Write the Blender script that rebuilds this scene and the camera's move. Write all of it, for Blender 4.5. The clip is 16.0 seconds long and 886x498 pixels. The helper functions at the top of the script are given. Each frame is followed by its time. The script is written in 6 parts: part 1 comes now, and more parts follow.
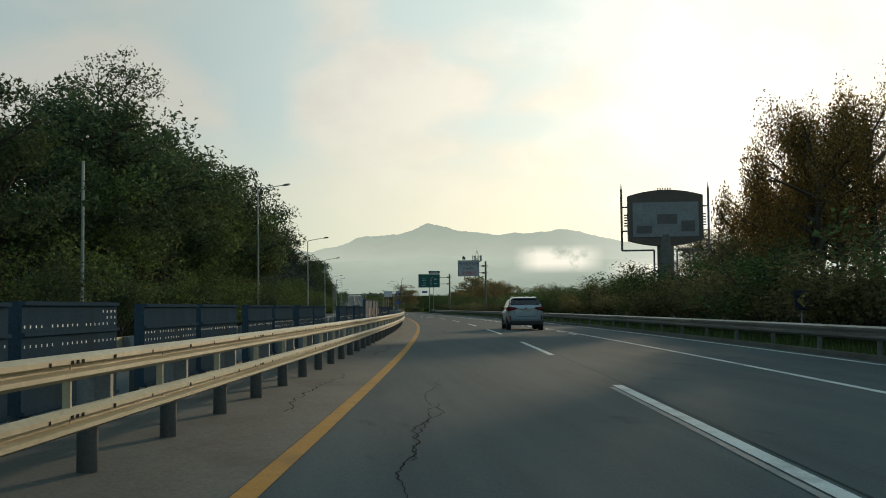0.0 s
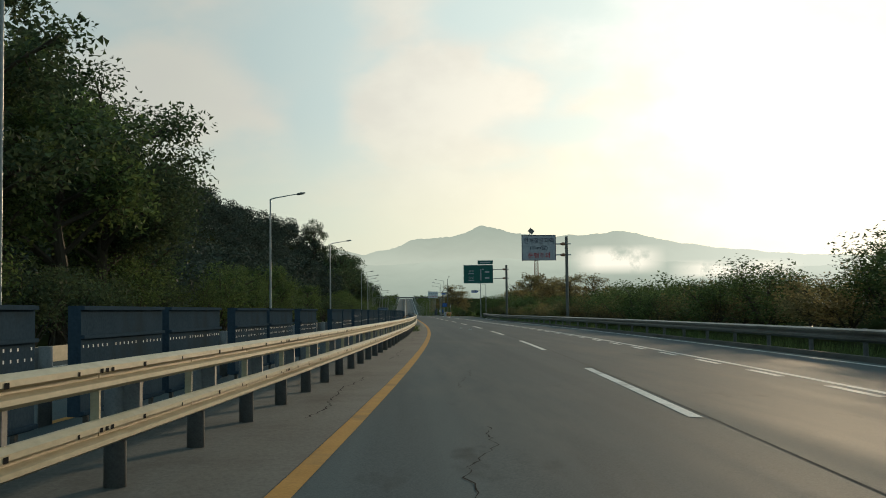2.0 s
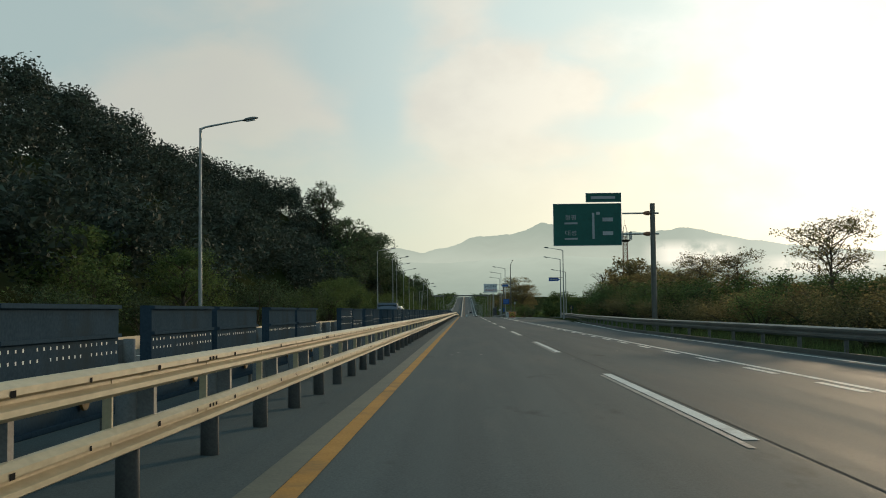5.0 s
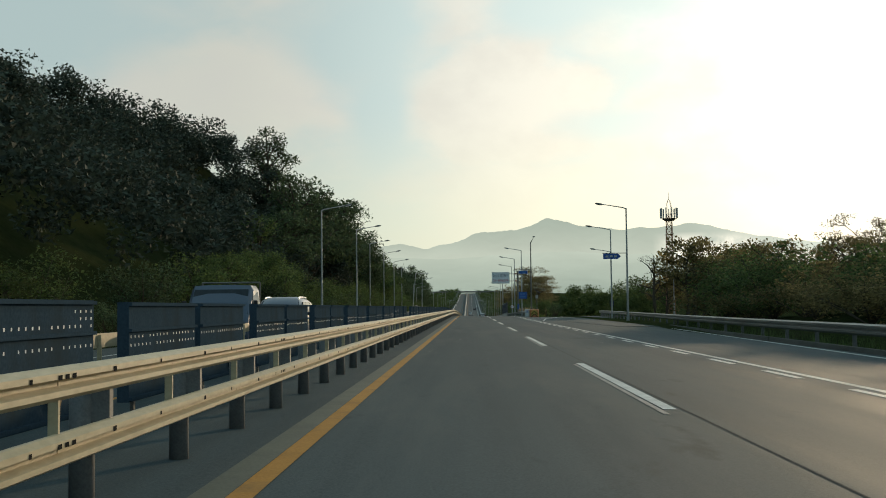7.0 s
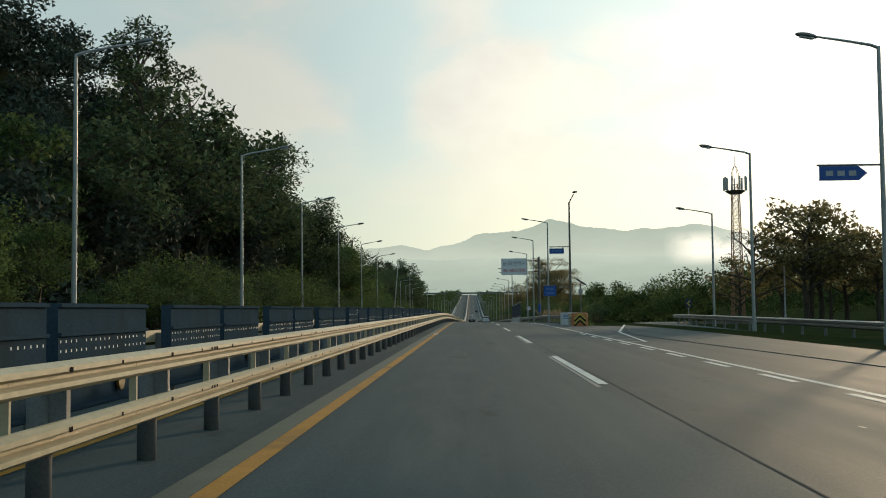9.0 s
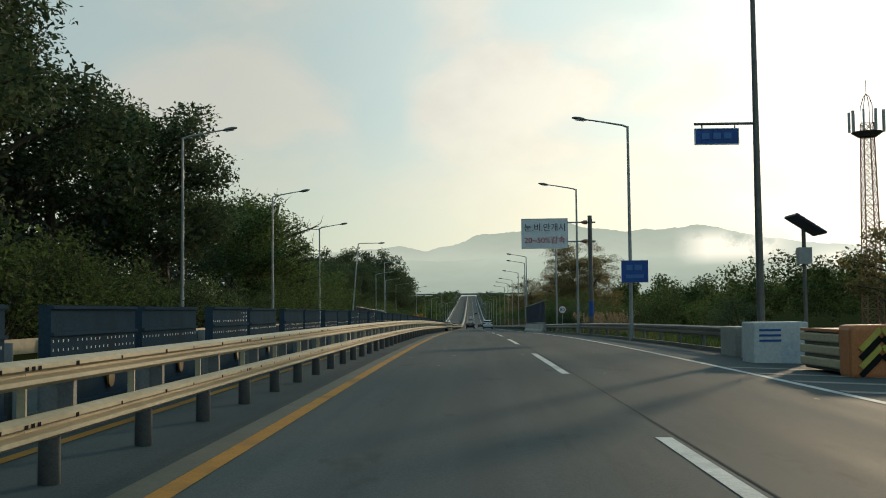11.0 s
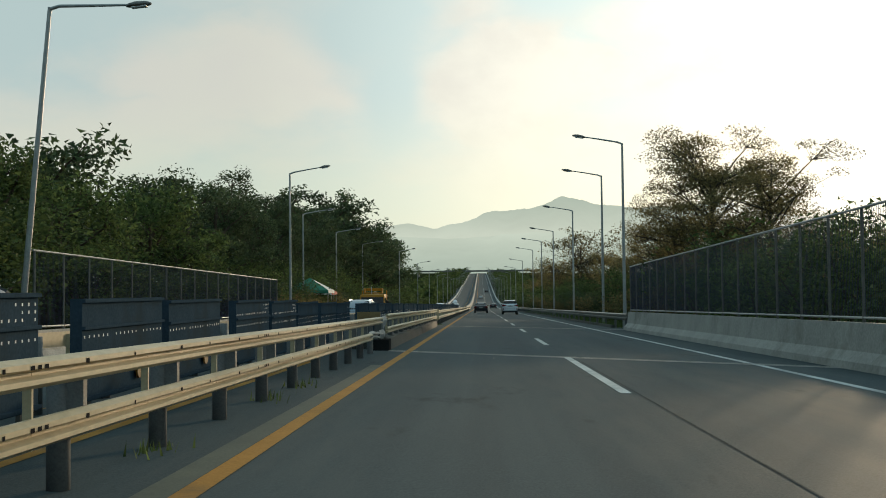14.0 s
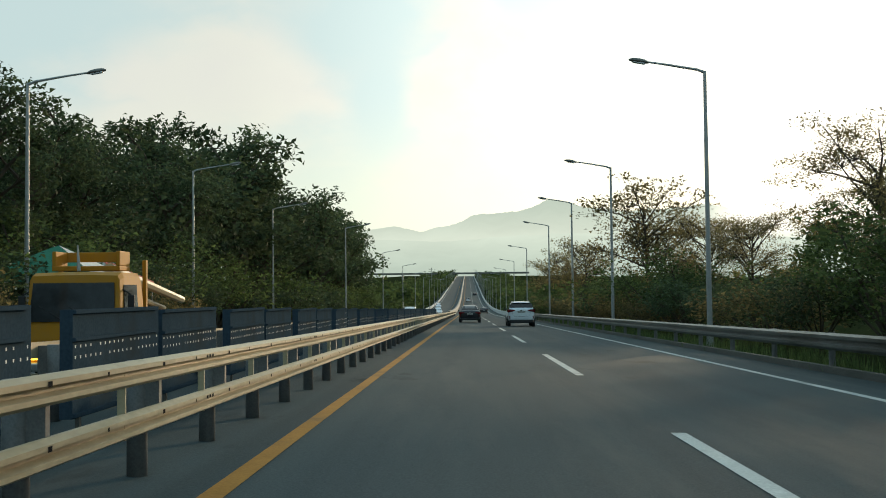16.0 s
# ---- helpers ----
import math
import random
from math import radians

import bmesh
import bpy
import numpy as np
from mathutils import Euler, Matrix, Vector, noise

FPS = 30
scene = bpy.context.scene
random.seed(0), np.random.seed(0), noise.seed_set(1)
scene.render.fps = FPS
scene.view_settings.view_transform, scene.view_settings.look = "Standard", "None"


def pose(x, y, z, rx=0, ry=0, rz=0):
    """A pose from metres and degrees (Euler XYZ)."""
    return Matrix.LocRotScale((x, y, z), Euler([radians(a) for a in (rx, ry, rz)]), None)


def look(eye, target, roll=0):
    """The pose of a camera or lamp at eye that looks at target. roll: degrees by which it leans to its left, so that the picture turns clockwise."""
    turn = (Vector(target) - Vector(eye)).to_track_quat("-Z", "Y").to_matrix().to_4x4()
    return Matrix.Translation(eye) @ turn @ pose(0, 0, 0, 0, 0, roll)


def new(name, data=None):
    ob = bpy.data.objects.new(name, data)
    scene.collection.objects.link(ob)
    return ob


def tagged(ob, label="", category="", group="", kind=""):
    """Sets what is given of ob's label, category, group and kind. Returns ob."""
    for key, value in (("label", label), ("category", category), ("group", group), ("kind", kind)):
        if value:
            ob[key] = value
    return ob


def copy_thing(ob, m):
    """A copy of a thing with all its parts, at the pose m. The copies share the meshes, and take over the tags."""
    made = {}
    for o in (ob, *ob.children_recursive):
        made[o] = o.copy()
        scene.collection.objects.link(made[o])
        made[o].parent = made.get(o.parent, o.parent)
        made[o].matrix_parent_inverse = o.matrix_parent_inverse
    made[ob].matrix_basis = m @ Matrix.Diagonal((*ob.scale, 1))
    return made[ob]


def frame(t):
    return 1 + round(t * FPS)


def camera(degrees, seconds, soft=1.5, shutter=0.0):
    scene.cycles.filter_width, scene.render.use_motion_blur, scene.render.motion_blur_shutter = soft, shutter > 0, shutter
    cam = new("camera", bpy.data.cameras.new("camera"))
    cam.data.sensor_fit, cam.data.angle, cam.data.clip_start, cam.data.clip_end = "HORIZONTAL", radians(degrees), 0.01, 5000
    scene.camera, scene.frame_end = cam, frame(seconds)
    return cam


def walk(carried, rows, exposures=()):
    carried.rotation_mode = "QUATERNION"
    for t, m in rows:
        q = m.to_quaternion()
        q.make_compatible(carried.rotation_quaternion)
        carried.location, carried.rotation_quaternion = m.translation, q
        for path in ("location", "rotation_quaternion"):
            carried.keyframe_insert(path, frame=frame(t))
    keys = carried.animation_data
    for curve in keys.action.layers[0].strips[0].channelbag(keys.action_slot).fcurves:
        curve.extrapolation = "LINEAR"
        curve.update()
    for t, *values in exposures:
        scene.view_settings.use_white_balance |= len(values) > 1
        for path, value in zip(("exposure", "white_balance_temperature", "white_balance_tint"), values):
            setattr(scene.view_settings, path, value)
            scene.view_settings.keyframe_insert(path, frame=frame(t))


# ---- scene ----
cam = camera(44.42, 16.0, soft=1.0)
PATH = [
    (0, pose(1.288, -0.082, 1.095, 93.08, 0.60, -4.83)),
    (0.5, pose(2.628, 13.444, 1.095, 93.08, 0.60, -4.14)),
    (1, pose(3.807, 27.025, 1.096, 93.10, 0.60, -3.48)),
    (1.5, pose(4.842, 40.566, 1.097, 93.02, 0.60, -2.66)),
    (2, pose(5.774, 53.980, 1.097, 93.28, 0.60, -1.99)),
    (2.5, pose(6.532, 67.365, 1.098, 93.30, 0.60, -1.46)),
    (3, pose(7.178, 80.882, 1.098, 93.25, 0.60, -0.55)),
    (3.5, pose(7.666, 94.485, 1.099, 93.25, 0.60, 0.11)),
    (4, pose(8.046, 108.027, 1.099, 93.34, 0.60, 0.59)),
    (5.25, pose(8.522, 143.731, 1.097, 93.22, 0.60, 1.27)),
    (6.5, pose(8.701, 179.422, 1.095, 93.10, 0.60, 1.43)),
    (7, pose(8.767, 193.515, 1.094, 93.09, 0.60, 1.40)),
    (7.5, pose(8.814, 207.485, 1.093, 93.12, 0.60, 1.40)),
    (8, pose(8.879, 221.472, 1.091, 93.11, 0.60, 1.51)),
    (9.25, pose(9.018, 256.626, 1.089, 93.23, 0.60, 1.47)),
    (10.5, pose(9.156, 291.781, 1.086, 93.35, 0.60, 1.44)),
    (11, pose(9.278, 305.886, 1.084, 93.29, 0.60, 1.46)),
    (11.5, pose(9.283, 320.037, 1.084, 93.37, 0.60, 1.47)),
    (12, pose(9.293, 334.193, 1.059, 93.09, 0.60, 1.54)),
    (12.5, pose(9.312, 348.386, 0.987, 92.82, 0.60, 1.74)),
    (13, pose(9.255, 362.436, 0.872, 92.65, 0.60, 1.66)),
    (13.5, pose(9.197, 376.214, 0.713, 92.81, 0.60, 1.90)),
    (14, pose(9.135, 389.860, 0.525, 92.17, 0.60, 1.98)),
    (14.5, pose(9.031, 404.149, 0.327, 92.17, 0.60, 1.62)),
    (15, pose(9.038, 418.314, 0.128, 92.57, 0.60, 1.44)),
    (15.5, pose(9.064, 432.352, -0.069, 92.32, 0.60, 1.66)),
    (16, pose(9.001, 446.278, -0.217, 92.38, 0.60, 1.30)),
]

walk(cam, PATH, [(0, -0.06), (0.5, 0.22), (1, 0.2), (1.5, 0.1), (2.5, 0.0), (4, 0.0), (6.5, 0.05), (8, 0.2), (10.5, 0.08), (13, 0.05), (14.5, 0.26), (15, 0.22), (15.5, 0.34), (16, 0.5)])

# ---------- world, sun, exposure ----------
SUN_AZ, SUN_EL = radians(24.0), radians(9.5)
scene.view_settings.exposure = 0.0


# azimuth, elevation, half width, half height in degrees, softness of the edge
CLOUD_BANKS = [(1.6, 10.6, 6.0, 3.9, 0.30), (-12.0, 11.2, 8.0, 2.9, 0.45), (12.5, 9.0, 5.5, 2.6, 0.4), (19.0, 13.0, 7.0, 5.0, 0.5)]
CLOUD_GAPS = [(9.0, 9.4, 3.6, 0.8, 0.6), (4.5, 15.6, 3.2, 1.4, 0.5), (-5.6, 14.2, 3.6, 3.0, 0.5), (11.5, 16.0, 5.0, 2.4, 0.5), (-4.6, 9.6, 1.5, 3.0, 0.6), (-21.0, 15.0, 5.0, 2.5, 0.6)]


def make_world():
    w = bpy.data.worlds.new("sky")
    scene.world = w
    w.use_nodes = True
    nt = w.node_tree
    nt.nodes.clear()
    N, L = nt.nodes.new, nt.links.new
    out, bg = N("ShaderNodeOutputWorld"), N("ShaderNodeBackground")
    sky = N("ShaderNodeTexSky")
    sky.sky_type = "NISHITA"
    sky.sun_disc = False
    sky.sun_elevation, sky.sun_rotation = SUN_EL, SUN_AZ
    sky.air_density, sky.dust_density, sky.ozone_density = 1.0, 3.0, 1.5
    tc = N("ShaderNodeTexCoord")
    def maths(op, x, y=None, z=None):
        m = N("ShaderNodeMath")
        m.operation = op
        for i, v in enumerate((x, y, z)):
            if v is None:
                continue
            if isinstance(v, (int, float)):
                m.inputs[i].default_value = v
            else:
                L(v, m.inputs[i])
        return m.outputs[0]

    def smooth(x, a, b):
        m = N("ShaderNodeMapRange")
        m.interpolation_type = "SMOOTHSTEP"
        flip = a > b
        m.inputs["From Min"].default_value, m.inputs["From Max"].default_value = min(a, b), max(a, b)
        m.inputs["To Min"].default_value, m.inputs["To Max"].default_value = (1.0, 0.0) if flip else (0.0, 1.0)
        L(x, m.inputs["Value"])
        return m.outputs["Result"]

    def blend(f, x, y, mode="MIX"):
        m = N("ShaderNodeMix")
        m.data_type, m.blend_type = "RGBA", mode
        for k, v in (("Factor", f), ("A", x), ("B", y)):
            if isinstance(v, (int, float)):
                m.inputs[k].default_value = v
            elif isinstance(v, tuple):
                m.inputs[k].default_value = (*v, 1)
            else:
                L(v, m.inputs[k])
        return m.outputs["Result"]

    def puffs(scale, detail, seed, zs=1.7):
        mp = N("ShaderNodeMapping")
        mp.inputs["Scale"].default_value = (1.0, 1.0, zs)
        mp.inputs["Location"].default_value = seed
        L(tc.outputs["Generated"], mp.inputs["Vector"])
        n = N("ShaderNodeTexNoise")
        n.inputs["Scale"].default_value, n.inputs["Detail"].default_value = scale, detail
        n.inputs["Roughness"].default_value = 0.55
        L(mp.outputs["Vector"], n.inputs["Vector"])
        return n.outputs["Fac"]

    xyz = N("ShaderNodeSeparateXYZ")
    L(tc.outputs["Generated"], xyz.inputs["Vector"])
    az = maths("MULTIPLY", maths("ARCTAN2", xyz.outputs["X"], xyz.outputs["Y"]), 57.2958)
    el = maths("MULTIPLY", maths("ARCSINE", xyz.outputs["Z"]), 57.2958)
    dot = N("ShaderNodeVectorMath")
    dot.operation = "DOT_PRODUCT"
    dot.inputs[1].default_value = (math.sin(SUN_AZ) * math.cos(SUN_EL), math.cos(SUN_AZ) * math.cos(SUN_EL), math.sin(SUN_EL))
    L(tc.outputs["Generated"], dot.inputs[0])
    near_sun = dot.outputs["Value"]
    glow = smooth(near_sun, 0.80, 1.0)
    # broken cloud over the whole dome, and the banks in front of the mountain
    ragged = puffs(9.0, 6.0, (0.3, 0.7, 0.2))
    broad = puffs(3.4, 5.0, (0.35, 0.2, 0.1), 2.2)
    cover = smooth(broad, 0.40, 0.64)
    uneven = maths("ADD", near_sun, maths("MULTIPLY", maths("SUBTRACT", ragged, 0.5), 0.10))
    halo = maths("POWER", smooth(uneven, 0.958, 1.01), 1.3)
    for a0, e0, ra, re_, soft in CLOUD_BANKS:
        dx = maths("DIVIDE", maths("SUBTRACT", az, a0), ra)
        dy = maths("DIVIDE", maths("SUBTRACT", el, e0), re_)
        r = maths("SQRT", maths("ADD", maths("MULTIPLY", dx, dx), maths("MULTIPLY", dy, dy)))
        r = maths("ADD", r, maths("MULTIPLY", maths("SUBTRACT", ragged, 0.5), 2.0))
        cover = maths("MAXIMUM", cover, smooth(r, 1.0 + soft, 1.0 - soft))
    for a0, e0, ra, re_, soft in CLOUD_GAPS:
        dx = maths("DIVIDE", maths("SUBTRACT", az, a0), ra)
        dy = maths("DIVIDE", maths("SUBTRACT", el, e0), re_)
        r = maths("SQRT", maths("ADD", maths("MULTIPLY", dx, dx), maths("MULTIPLY", dy, dy)))
        r = maths("ADD", r, maths("MULTIPLY", maths("SUBTRACT", ragged, 0.5), 1.6))
        cover = maths("MULTIPLY", cover, smooth(r, 1.0 - soft, 1.0 + soft))
    # cloud: grey-cream away from the sun, near white towards it; shaded folds
    cloud = blend(glow, (0.52, 0.53, 0.47), (0.84, 0.83, 0.735))
    folds = smooth(puffs(15.0, 5.0, (0.9, 0.1, 0.4), 1.5), 0.30, 0.66)
    cloud = blend(maths("MULTIPLY", maths("SUBTRACT", 1.0, folds), 0.30), cloud, (0.50, 0.50, 0.47))
    clear = blend(glow, (0.375, 0.475, 0.47), (0.62, 0.76, 0.74))
    col = blend(cover, clear, cloud)
    # pale haze low over the horizon
    low = maths("MULTIPLY", smooth(el, 11.0, 2.5), 0.85)
    col = blend(low, col, blend(glow, (0.53, 0.595, 0.48), (0.80, 0.83, 0.67)))
    col = blend(0.01, col, sky.outputs["Color"], "ADD")
    high = smooth(el, 16.0, 42.0)
    col = blend(high, col, (0.74, 0.93, 1.06), "MULTIPLY")
    veil = maths("MULTIPLY", halo, maths("ADD", 0.6, maths("MULTIPLY", cover, 0.4)))
    col = blend(veil, col, (1.2, 1.17, 1.07))
    away = N("ShaderNodeMapRange")
    away.inputs["From Min"].default_value, away.inputs["From Max"].default_value = 0.65, -0.5
    L(near_sun, away.inputs["Value"])
    col = blend(away.outputs["Result"], col, (0.74, 0.90, 1.00), "MULTIPLY")
    L(col, bg.inputs["Color"])
    L(bg.outputs["Background"], out.inputs["Surface"])


make_world()
sun = new("sun", bpy.data.lights.new("sun", "SUN"))
sun.data.energy, sun.data.angle, sun.data.color = 2.1, radians(2.0), (1.0, 0.76, 0.48)
sun.matrix_world = look((0, 0, 50), Vector((0, 0, 50)) - Vector((math.sin(SUN_AZ) * math.cos(SUN_EL), math.cos(SUN_AZ) * math.cos(SUN_EL), math.sin(SUN_EL))))

# ---------- the road's line: s metres along, u metres to the right of the yellow line ----------
CURVE, BEND_A, BEND_B = 0.00077097, 105.0, 170.0


def turn_at(s):
    end = CURVE * (BEND_A + (BEND_B - BEND_A) / 2)
    if s < BEND_A:
        return CURVE * s - end
    if s < BEND_B:
        d = s - BEND_A
        return CURVE * (BEND_A + d - d * d / 2 / (BEND_B - BEND_A)) - end
    return 0.0


S_MIN, S_STEP = -300, 0.5
_s = np.arange(S_MIN, 5200, S_STEP)
_h = np.array([turn_at(a) for a in _s])
_x = np.concatenate([[0], np.cumsum(-np.sin((_h[1:] + _h[:-1]) / 2) * S_STEP)])
_y = np.concatenate([[0], np.cumsum(np.cos((_h[1:] + _h[:-1]) / 2) * S_STEP)])
_g = np.interp(_s, [320, 380, 650, 1000, 1700, 1800], [0, -0.014, -0.014, 0.0305, 0.0305, 0.0])
_z = np.concatenate([[0], np.cumsum((_g[1:] + _g[:-1]) / 2 * S_STEP)])
_x, _y, _z = _x - _x[600], _y - _y[600], _z - _z[600]


DROP = 0.2  # the opposite carriageway lies this much lower


def road_z(s):
    return float(np.interp(s, _s, _z))


def at(s, u, z=0.0):
    """World place at s along the road, u to its right, z above it."""
    h = turn_at(s)
    v = max(-13.0, min(13.0, u))
    fall = -0.0195 * v if v > -1.9 else 0.037 + 0.0195 * (v + 1.9)
    fall -= DROP * min(1.0, max(0.0, (-3.0 - v) / 0.8))
    return Vector((float(np.interp(s, _s, _x)) + math.cos(h) * u, float(np.interp(s, _s, _y)) + math.sin(h) * u, road_z(s) + z + fall))


def stand(s, u, z=0.0, yaw=0.0):
    """Pose of a thing that stands at (s, u), its y along the road."""
    p = at(s, u, z)
    return pose(p.x, p.y, p.z, 0, 0, math.degrees(turn_at(s)) + yaw)


def lerp(x, xs, ys):
    return float(np.interp(x, xs, ys))


# ---------- mesh helpers ----------
def obj(name, bm, mat, parent=None, label="", smooth=False):
    me = bpy.data.meshes.new(name)
    bm.normal_update()
    bm.to_mesh(me)
    bm.free()
    if mat:
        me.materials.append(mat)
    if smooth:
        me.polygons.foreach_set("use_smooth", [True] * len(me.polygons))
    ob = new(name, me)
    if parent:
        ob.parent = parent
    if label:
        ob["label"] = label
    return ob


def part(name, bm, mat, parent, label="", smooth=False):
    return obj(name, bm, mat, parent, label, smooth)


def shared(name, me, parent, m=None):
    ob = new(name, me)
    ob.parent = parent
    if m is not None:
        ob.matrix_basis = m
    return ob


def from_lists(name, verts, faces, mat, smooth=False):
    me = bpy.data.meshes.new(name)
    me.from_pydata(verts, [], faces)
    me.materials.append(mat)
    if smooth:
        me.polygons.foreach_set("use_smooth", [True] * len(me.polygons))
    me.update()
    return me


def box(bm, x0, x1, y0, y1, z0, z1, m=None, bevel=0.0):
    r = bmesh.ops.create_cube(bm, size=1.0)
    vs = r["verts"]
    t = Matrix.Translation(((x0 + x1) / 2, (y0 + y1) / 2, (z0 + z1) / 2)) @ Matrix.Diagonal((x1 - x0, y1 - y0, z1 - z0, 1))
    bmesh.ops.transform(bm, matrix=(m @ t) if m is not None else t, verts=vs)
    if bevel:
        es = list({e for v in vs for e in v.link_edges})
        bmesh.ops.bevel(bm, geom=es, offset=bevel, segments=2, affect="EDGES", profile=0.6)
    return bm


def rod(bm, a, b, r0, r1=None, n=10, caps=True):
    a, b = Vector(a), Vector(b)
    d = b - a
    m = Matrix.Translation((a + b) / 2) @ d.to_track_quat("Z", "Y").to_matrix().to_4x4()
    bmesh.ops.create_cone(bm, cap_ends=caps, segments=n, radius1=r0, radius2=r0 if r1 is None else r1, depth=d.length, matrix=m)
    return bm


def tube(bm, pts, radii, n=8):
    rings = []
    pts = [Vector(p) for p in pts]
    for i, p in enumerate(pts):
        d = (pts[min(i + 1, len(pts) - 1)] - pts[max(i - 1, 0)]).normalized()
        q = d.to_track_quat("Z", "Y").to_matrix()
        rings.append([bm.verts.new(p + q @ Vector((math.cos(k * 2 * math.pi / n) * radii[i], math.sin(k * 2 * math.pi / n) * radii[i], 0))) for k in range(n)])
    for a, b in zip(rings, rings[1:]):
        for k in range(n):
            bm.faces.new((a[k], a[(k + 1) % n], b[(k + 1) % n], b[k]))
    bm.faces.new(list(reversed(rings[0])))
    bm.faces.new(rings[-1])
    return bm


def sweep(bm, profile, ss, closed=True, caps=True):
    """profile: (u, z) pairs or a function of s; swept along the road."""
    rings = []
    for s in ss:
        pr = profile(s) if callable(profile) else profile
        rings.append([bm.verts.new(at(s, u, z)) for u, z in pr])
    n = len(rings[0])
    for a, b in zip(rings, rings[1:]):
        for k in range(n if closed else n - 1):
            bm.faces.new((a[k], a[(k + 1) % n], b[(k + 1) % n], b[k]))
    if closed and caps:
        bm.faces.new(list(reversed(rings[0])))
        bm.faces.new(rings[-1])
    return bm


def steps(a, b, d):
    n = max(1, int(round((b - a) / d)))
    return [a + (b - a) * i / n for i in range(n + 1)]


def empty(name, m, label, category, group="", kind=""):
    ob = new(name)
    ob.matrix_world = m
    ob.empty_display_size = 0.2
    return tagged(ob, label, category, group, kind)


# ---------- materials ----------
def material(name, build):
    m = bpy.data.materials.new(name)
    m.use_nodes = True
    nt = m.node_tree
    bsdf = nt.nodes["Principled BSDF"]
    build(nt, bsdf, nt.nodes.new, nt.links.new)
    return m


def coords(nt, scale=(1, 1, 1), kind="Object"):
    tc, mp = nt.nodes.new("ShaderNodeTexCoord"), nt.nodes.new("ShaderNodeMapping")
    mp.inputs["Scale"].default_value = scale
    nt.links.new(tc.outputs[kind], mp.inputs["Vector"])
    return mp.outputs["Vector"]


def noise_tex(nt, vec, scale, detail=4.0, rough=0.55):
    n = nt.nodes.new("ShaderNodeTexNoise")
    n.inputs["Scale"].default_value, n.inputs["Detail"].default_value, n.inputs["Roughness"].default_value = scale, detail, rough
    nt.links.new(vec, n.inputs["Vector"])
    return n.outputs["Fac"]


def ramp_of(nt, fac, stops):
    r = nt.nodes.new("ShaderNodeValToRGB")
    while len(r.color_ramp.elements) < len(stops):
        r.color_ramp.elements.new(0.5)
    for e, (p, c) in zip(r.color_ramp.elements, stops):
        e.position, e.color = p, (*c, 1) if len(c) == 3 else c
    nt.links.new(fac, r.inputs["Fac"])
    return r.outputs["Color"]


def mixc(nt, fac, a, b, mode="MIX"):
    m = nt.nodes.new("ShaderNodeMix")
    m.data_type, m.blend_type = "RGBA", mode
    for sock, v in (("Factor", fac), ("A", a), ("B", b)):
        if isinstance(v, (int, float)):
            m.inputs[sock].default_value = v
        elif isinstance(v, tuple):
            m.inputs[sock].default_value = (*v, 1)
        else:
            nt.links.new(v, m.inputs[sock])
    return m.outputs["Result"]


def bump(nt, bsdf, height, strength=0.3, dist=0.01):
    b = nt.nodes.new("ShaderNodeBump")
    b.inputs["Strength"].default_value, b.inputs["Distance"].default_value = strength, dist
    nt.links.new(height, b.inputs["Height"])
    nt.links.new(b.outputs["Normal"], bsdf.inputs["Normal"])


def grainy(name, dark, light, scale, rough=0.7, metal=0.0, fine=None, bumpy=0.0, scl=(1, 1, 1), spec=0.25, stain=None):
    """Two-scale mottled surface."""
    def build(nt, bsdf, N, L):
        v = coords(nt, scl)
        a = noise_tex(nt, v, scale, 5.0, 0.6)
        c = ramp_of(nt, a, [(0.3, dark), (0.7, light)])
        f = noise_tex(nt, v, fine or scale * 14, 3.0)
        c = mixc(nt, 0.35, c, ramp_of(nt, f, [(0.3, tuple(x * 0.72 for x in dark)), (0.7, tuple(min(1, x * 1.18) for x in light))]))
        if stain:
            sfac = ramp_of(nt, noise_tex(nt, v, scale * 0.45, 6.0, 0.7), [(0.52, (0, 0, 0)), (0.7, (1, 1, 1))])
            c = mixc(nt, sfac, c, stain)
        L(c, bsdf.inputs["Base Color"])
        bsdf.inputs["Roughness"].default_value = rough
        bsdf.inputs["Metallic"].default_value = metal
        bsdf.inputs["Specular IOR Level"].default_value = spec
        if bumpy:
            bump(nt, bsdf, f, bumpy)
    return material(name, build)


def leafy(name, dark, light, trans=0.35):
    def build(nt, bsdf, N, L):
        g = N("ShaderNodeNewGeometry")
        oi = N("ShaderNodeObjectInfo")
        c = ramp_of(nt, g.outputs["Random Per Island"], [(0.0, dark), (0.75, light), (1.0, tuple(min(1, x * 1.5) for x in light))])
        hs = N("ShaderNodeHueSaturation")
        mr = N("ShaderNodeMapRange")
        mr.inputs["To Min"].default_value, mr.inputs["To Max"].default_value = 0.75, 1.2
        L(oi.outputs["Random"], mr.inputs["Value"])
        L(mr.outputs["Result"], hs.inputs["Value"])
        L(c, hs.inputs["Color"])
        L(hs.outputs["Color"], bsdf.inputs["Base Color"])
        bsdf.inputs["Roughness"].default_value = 0.75
        bsdf.inputs["Specular IOR Level"].default_value = 0.12
        tr, mx = N("ShaderNodeBsdfTranslucent"), N("ShaderNodeMixShader")
        L(hs.outputs["Color"], tr.inputs["Color"])
        mx.inputs["Fac"].default_value = trans
        L(bsdf.outputs["BSDF"], mx.inputs[1])
        L(tr.outputs["BSDF"], mx.inputs[2])
        L(mx.outputs["Shader"], nt.nodes["Material Output"].inputs["Surface"])
    return material(name, build)


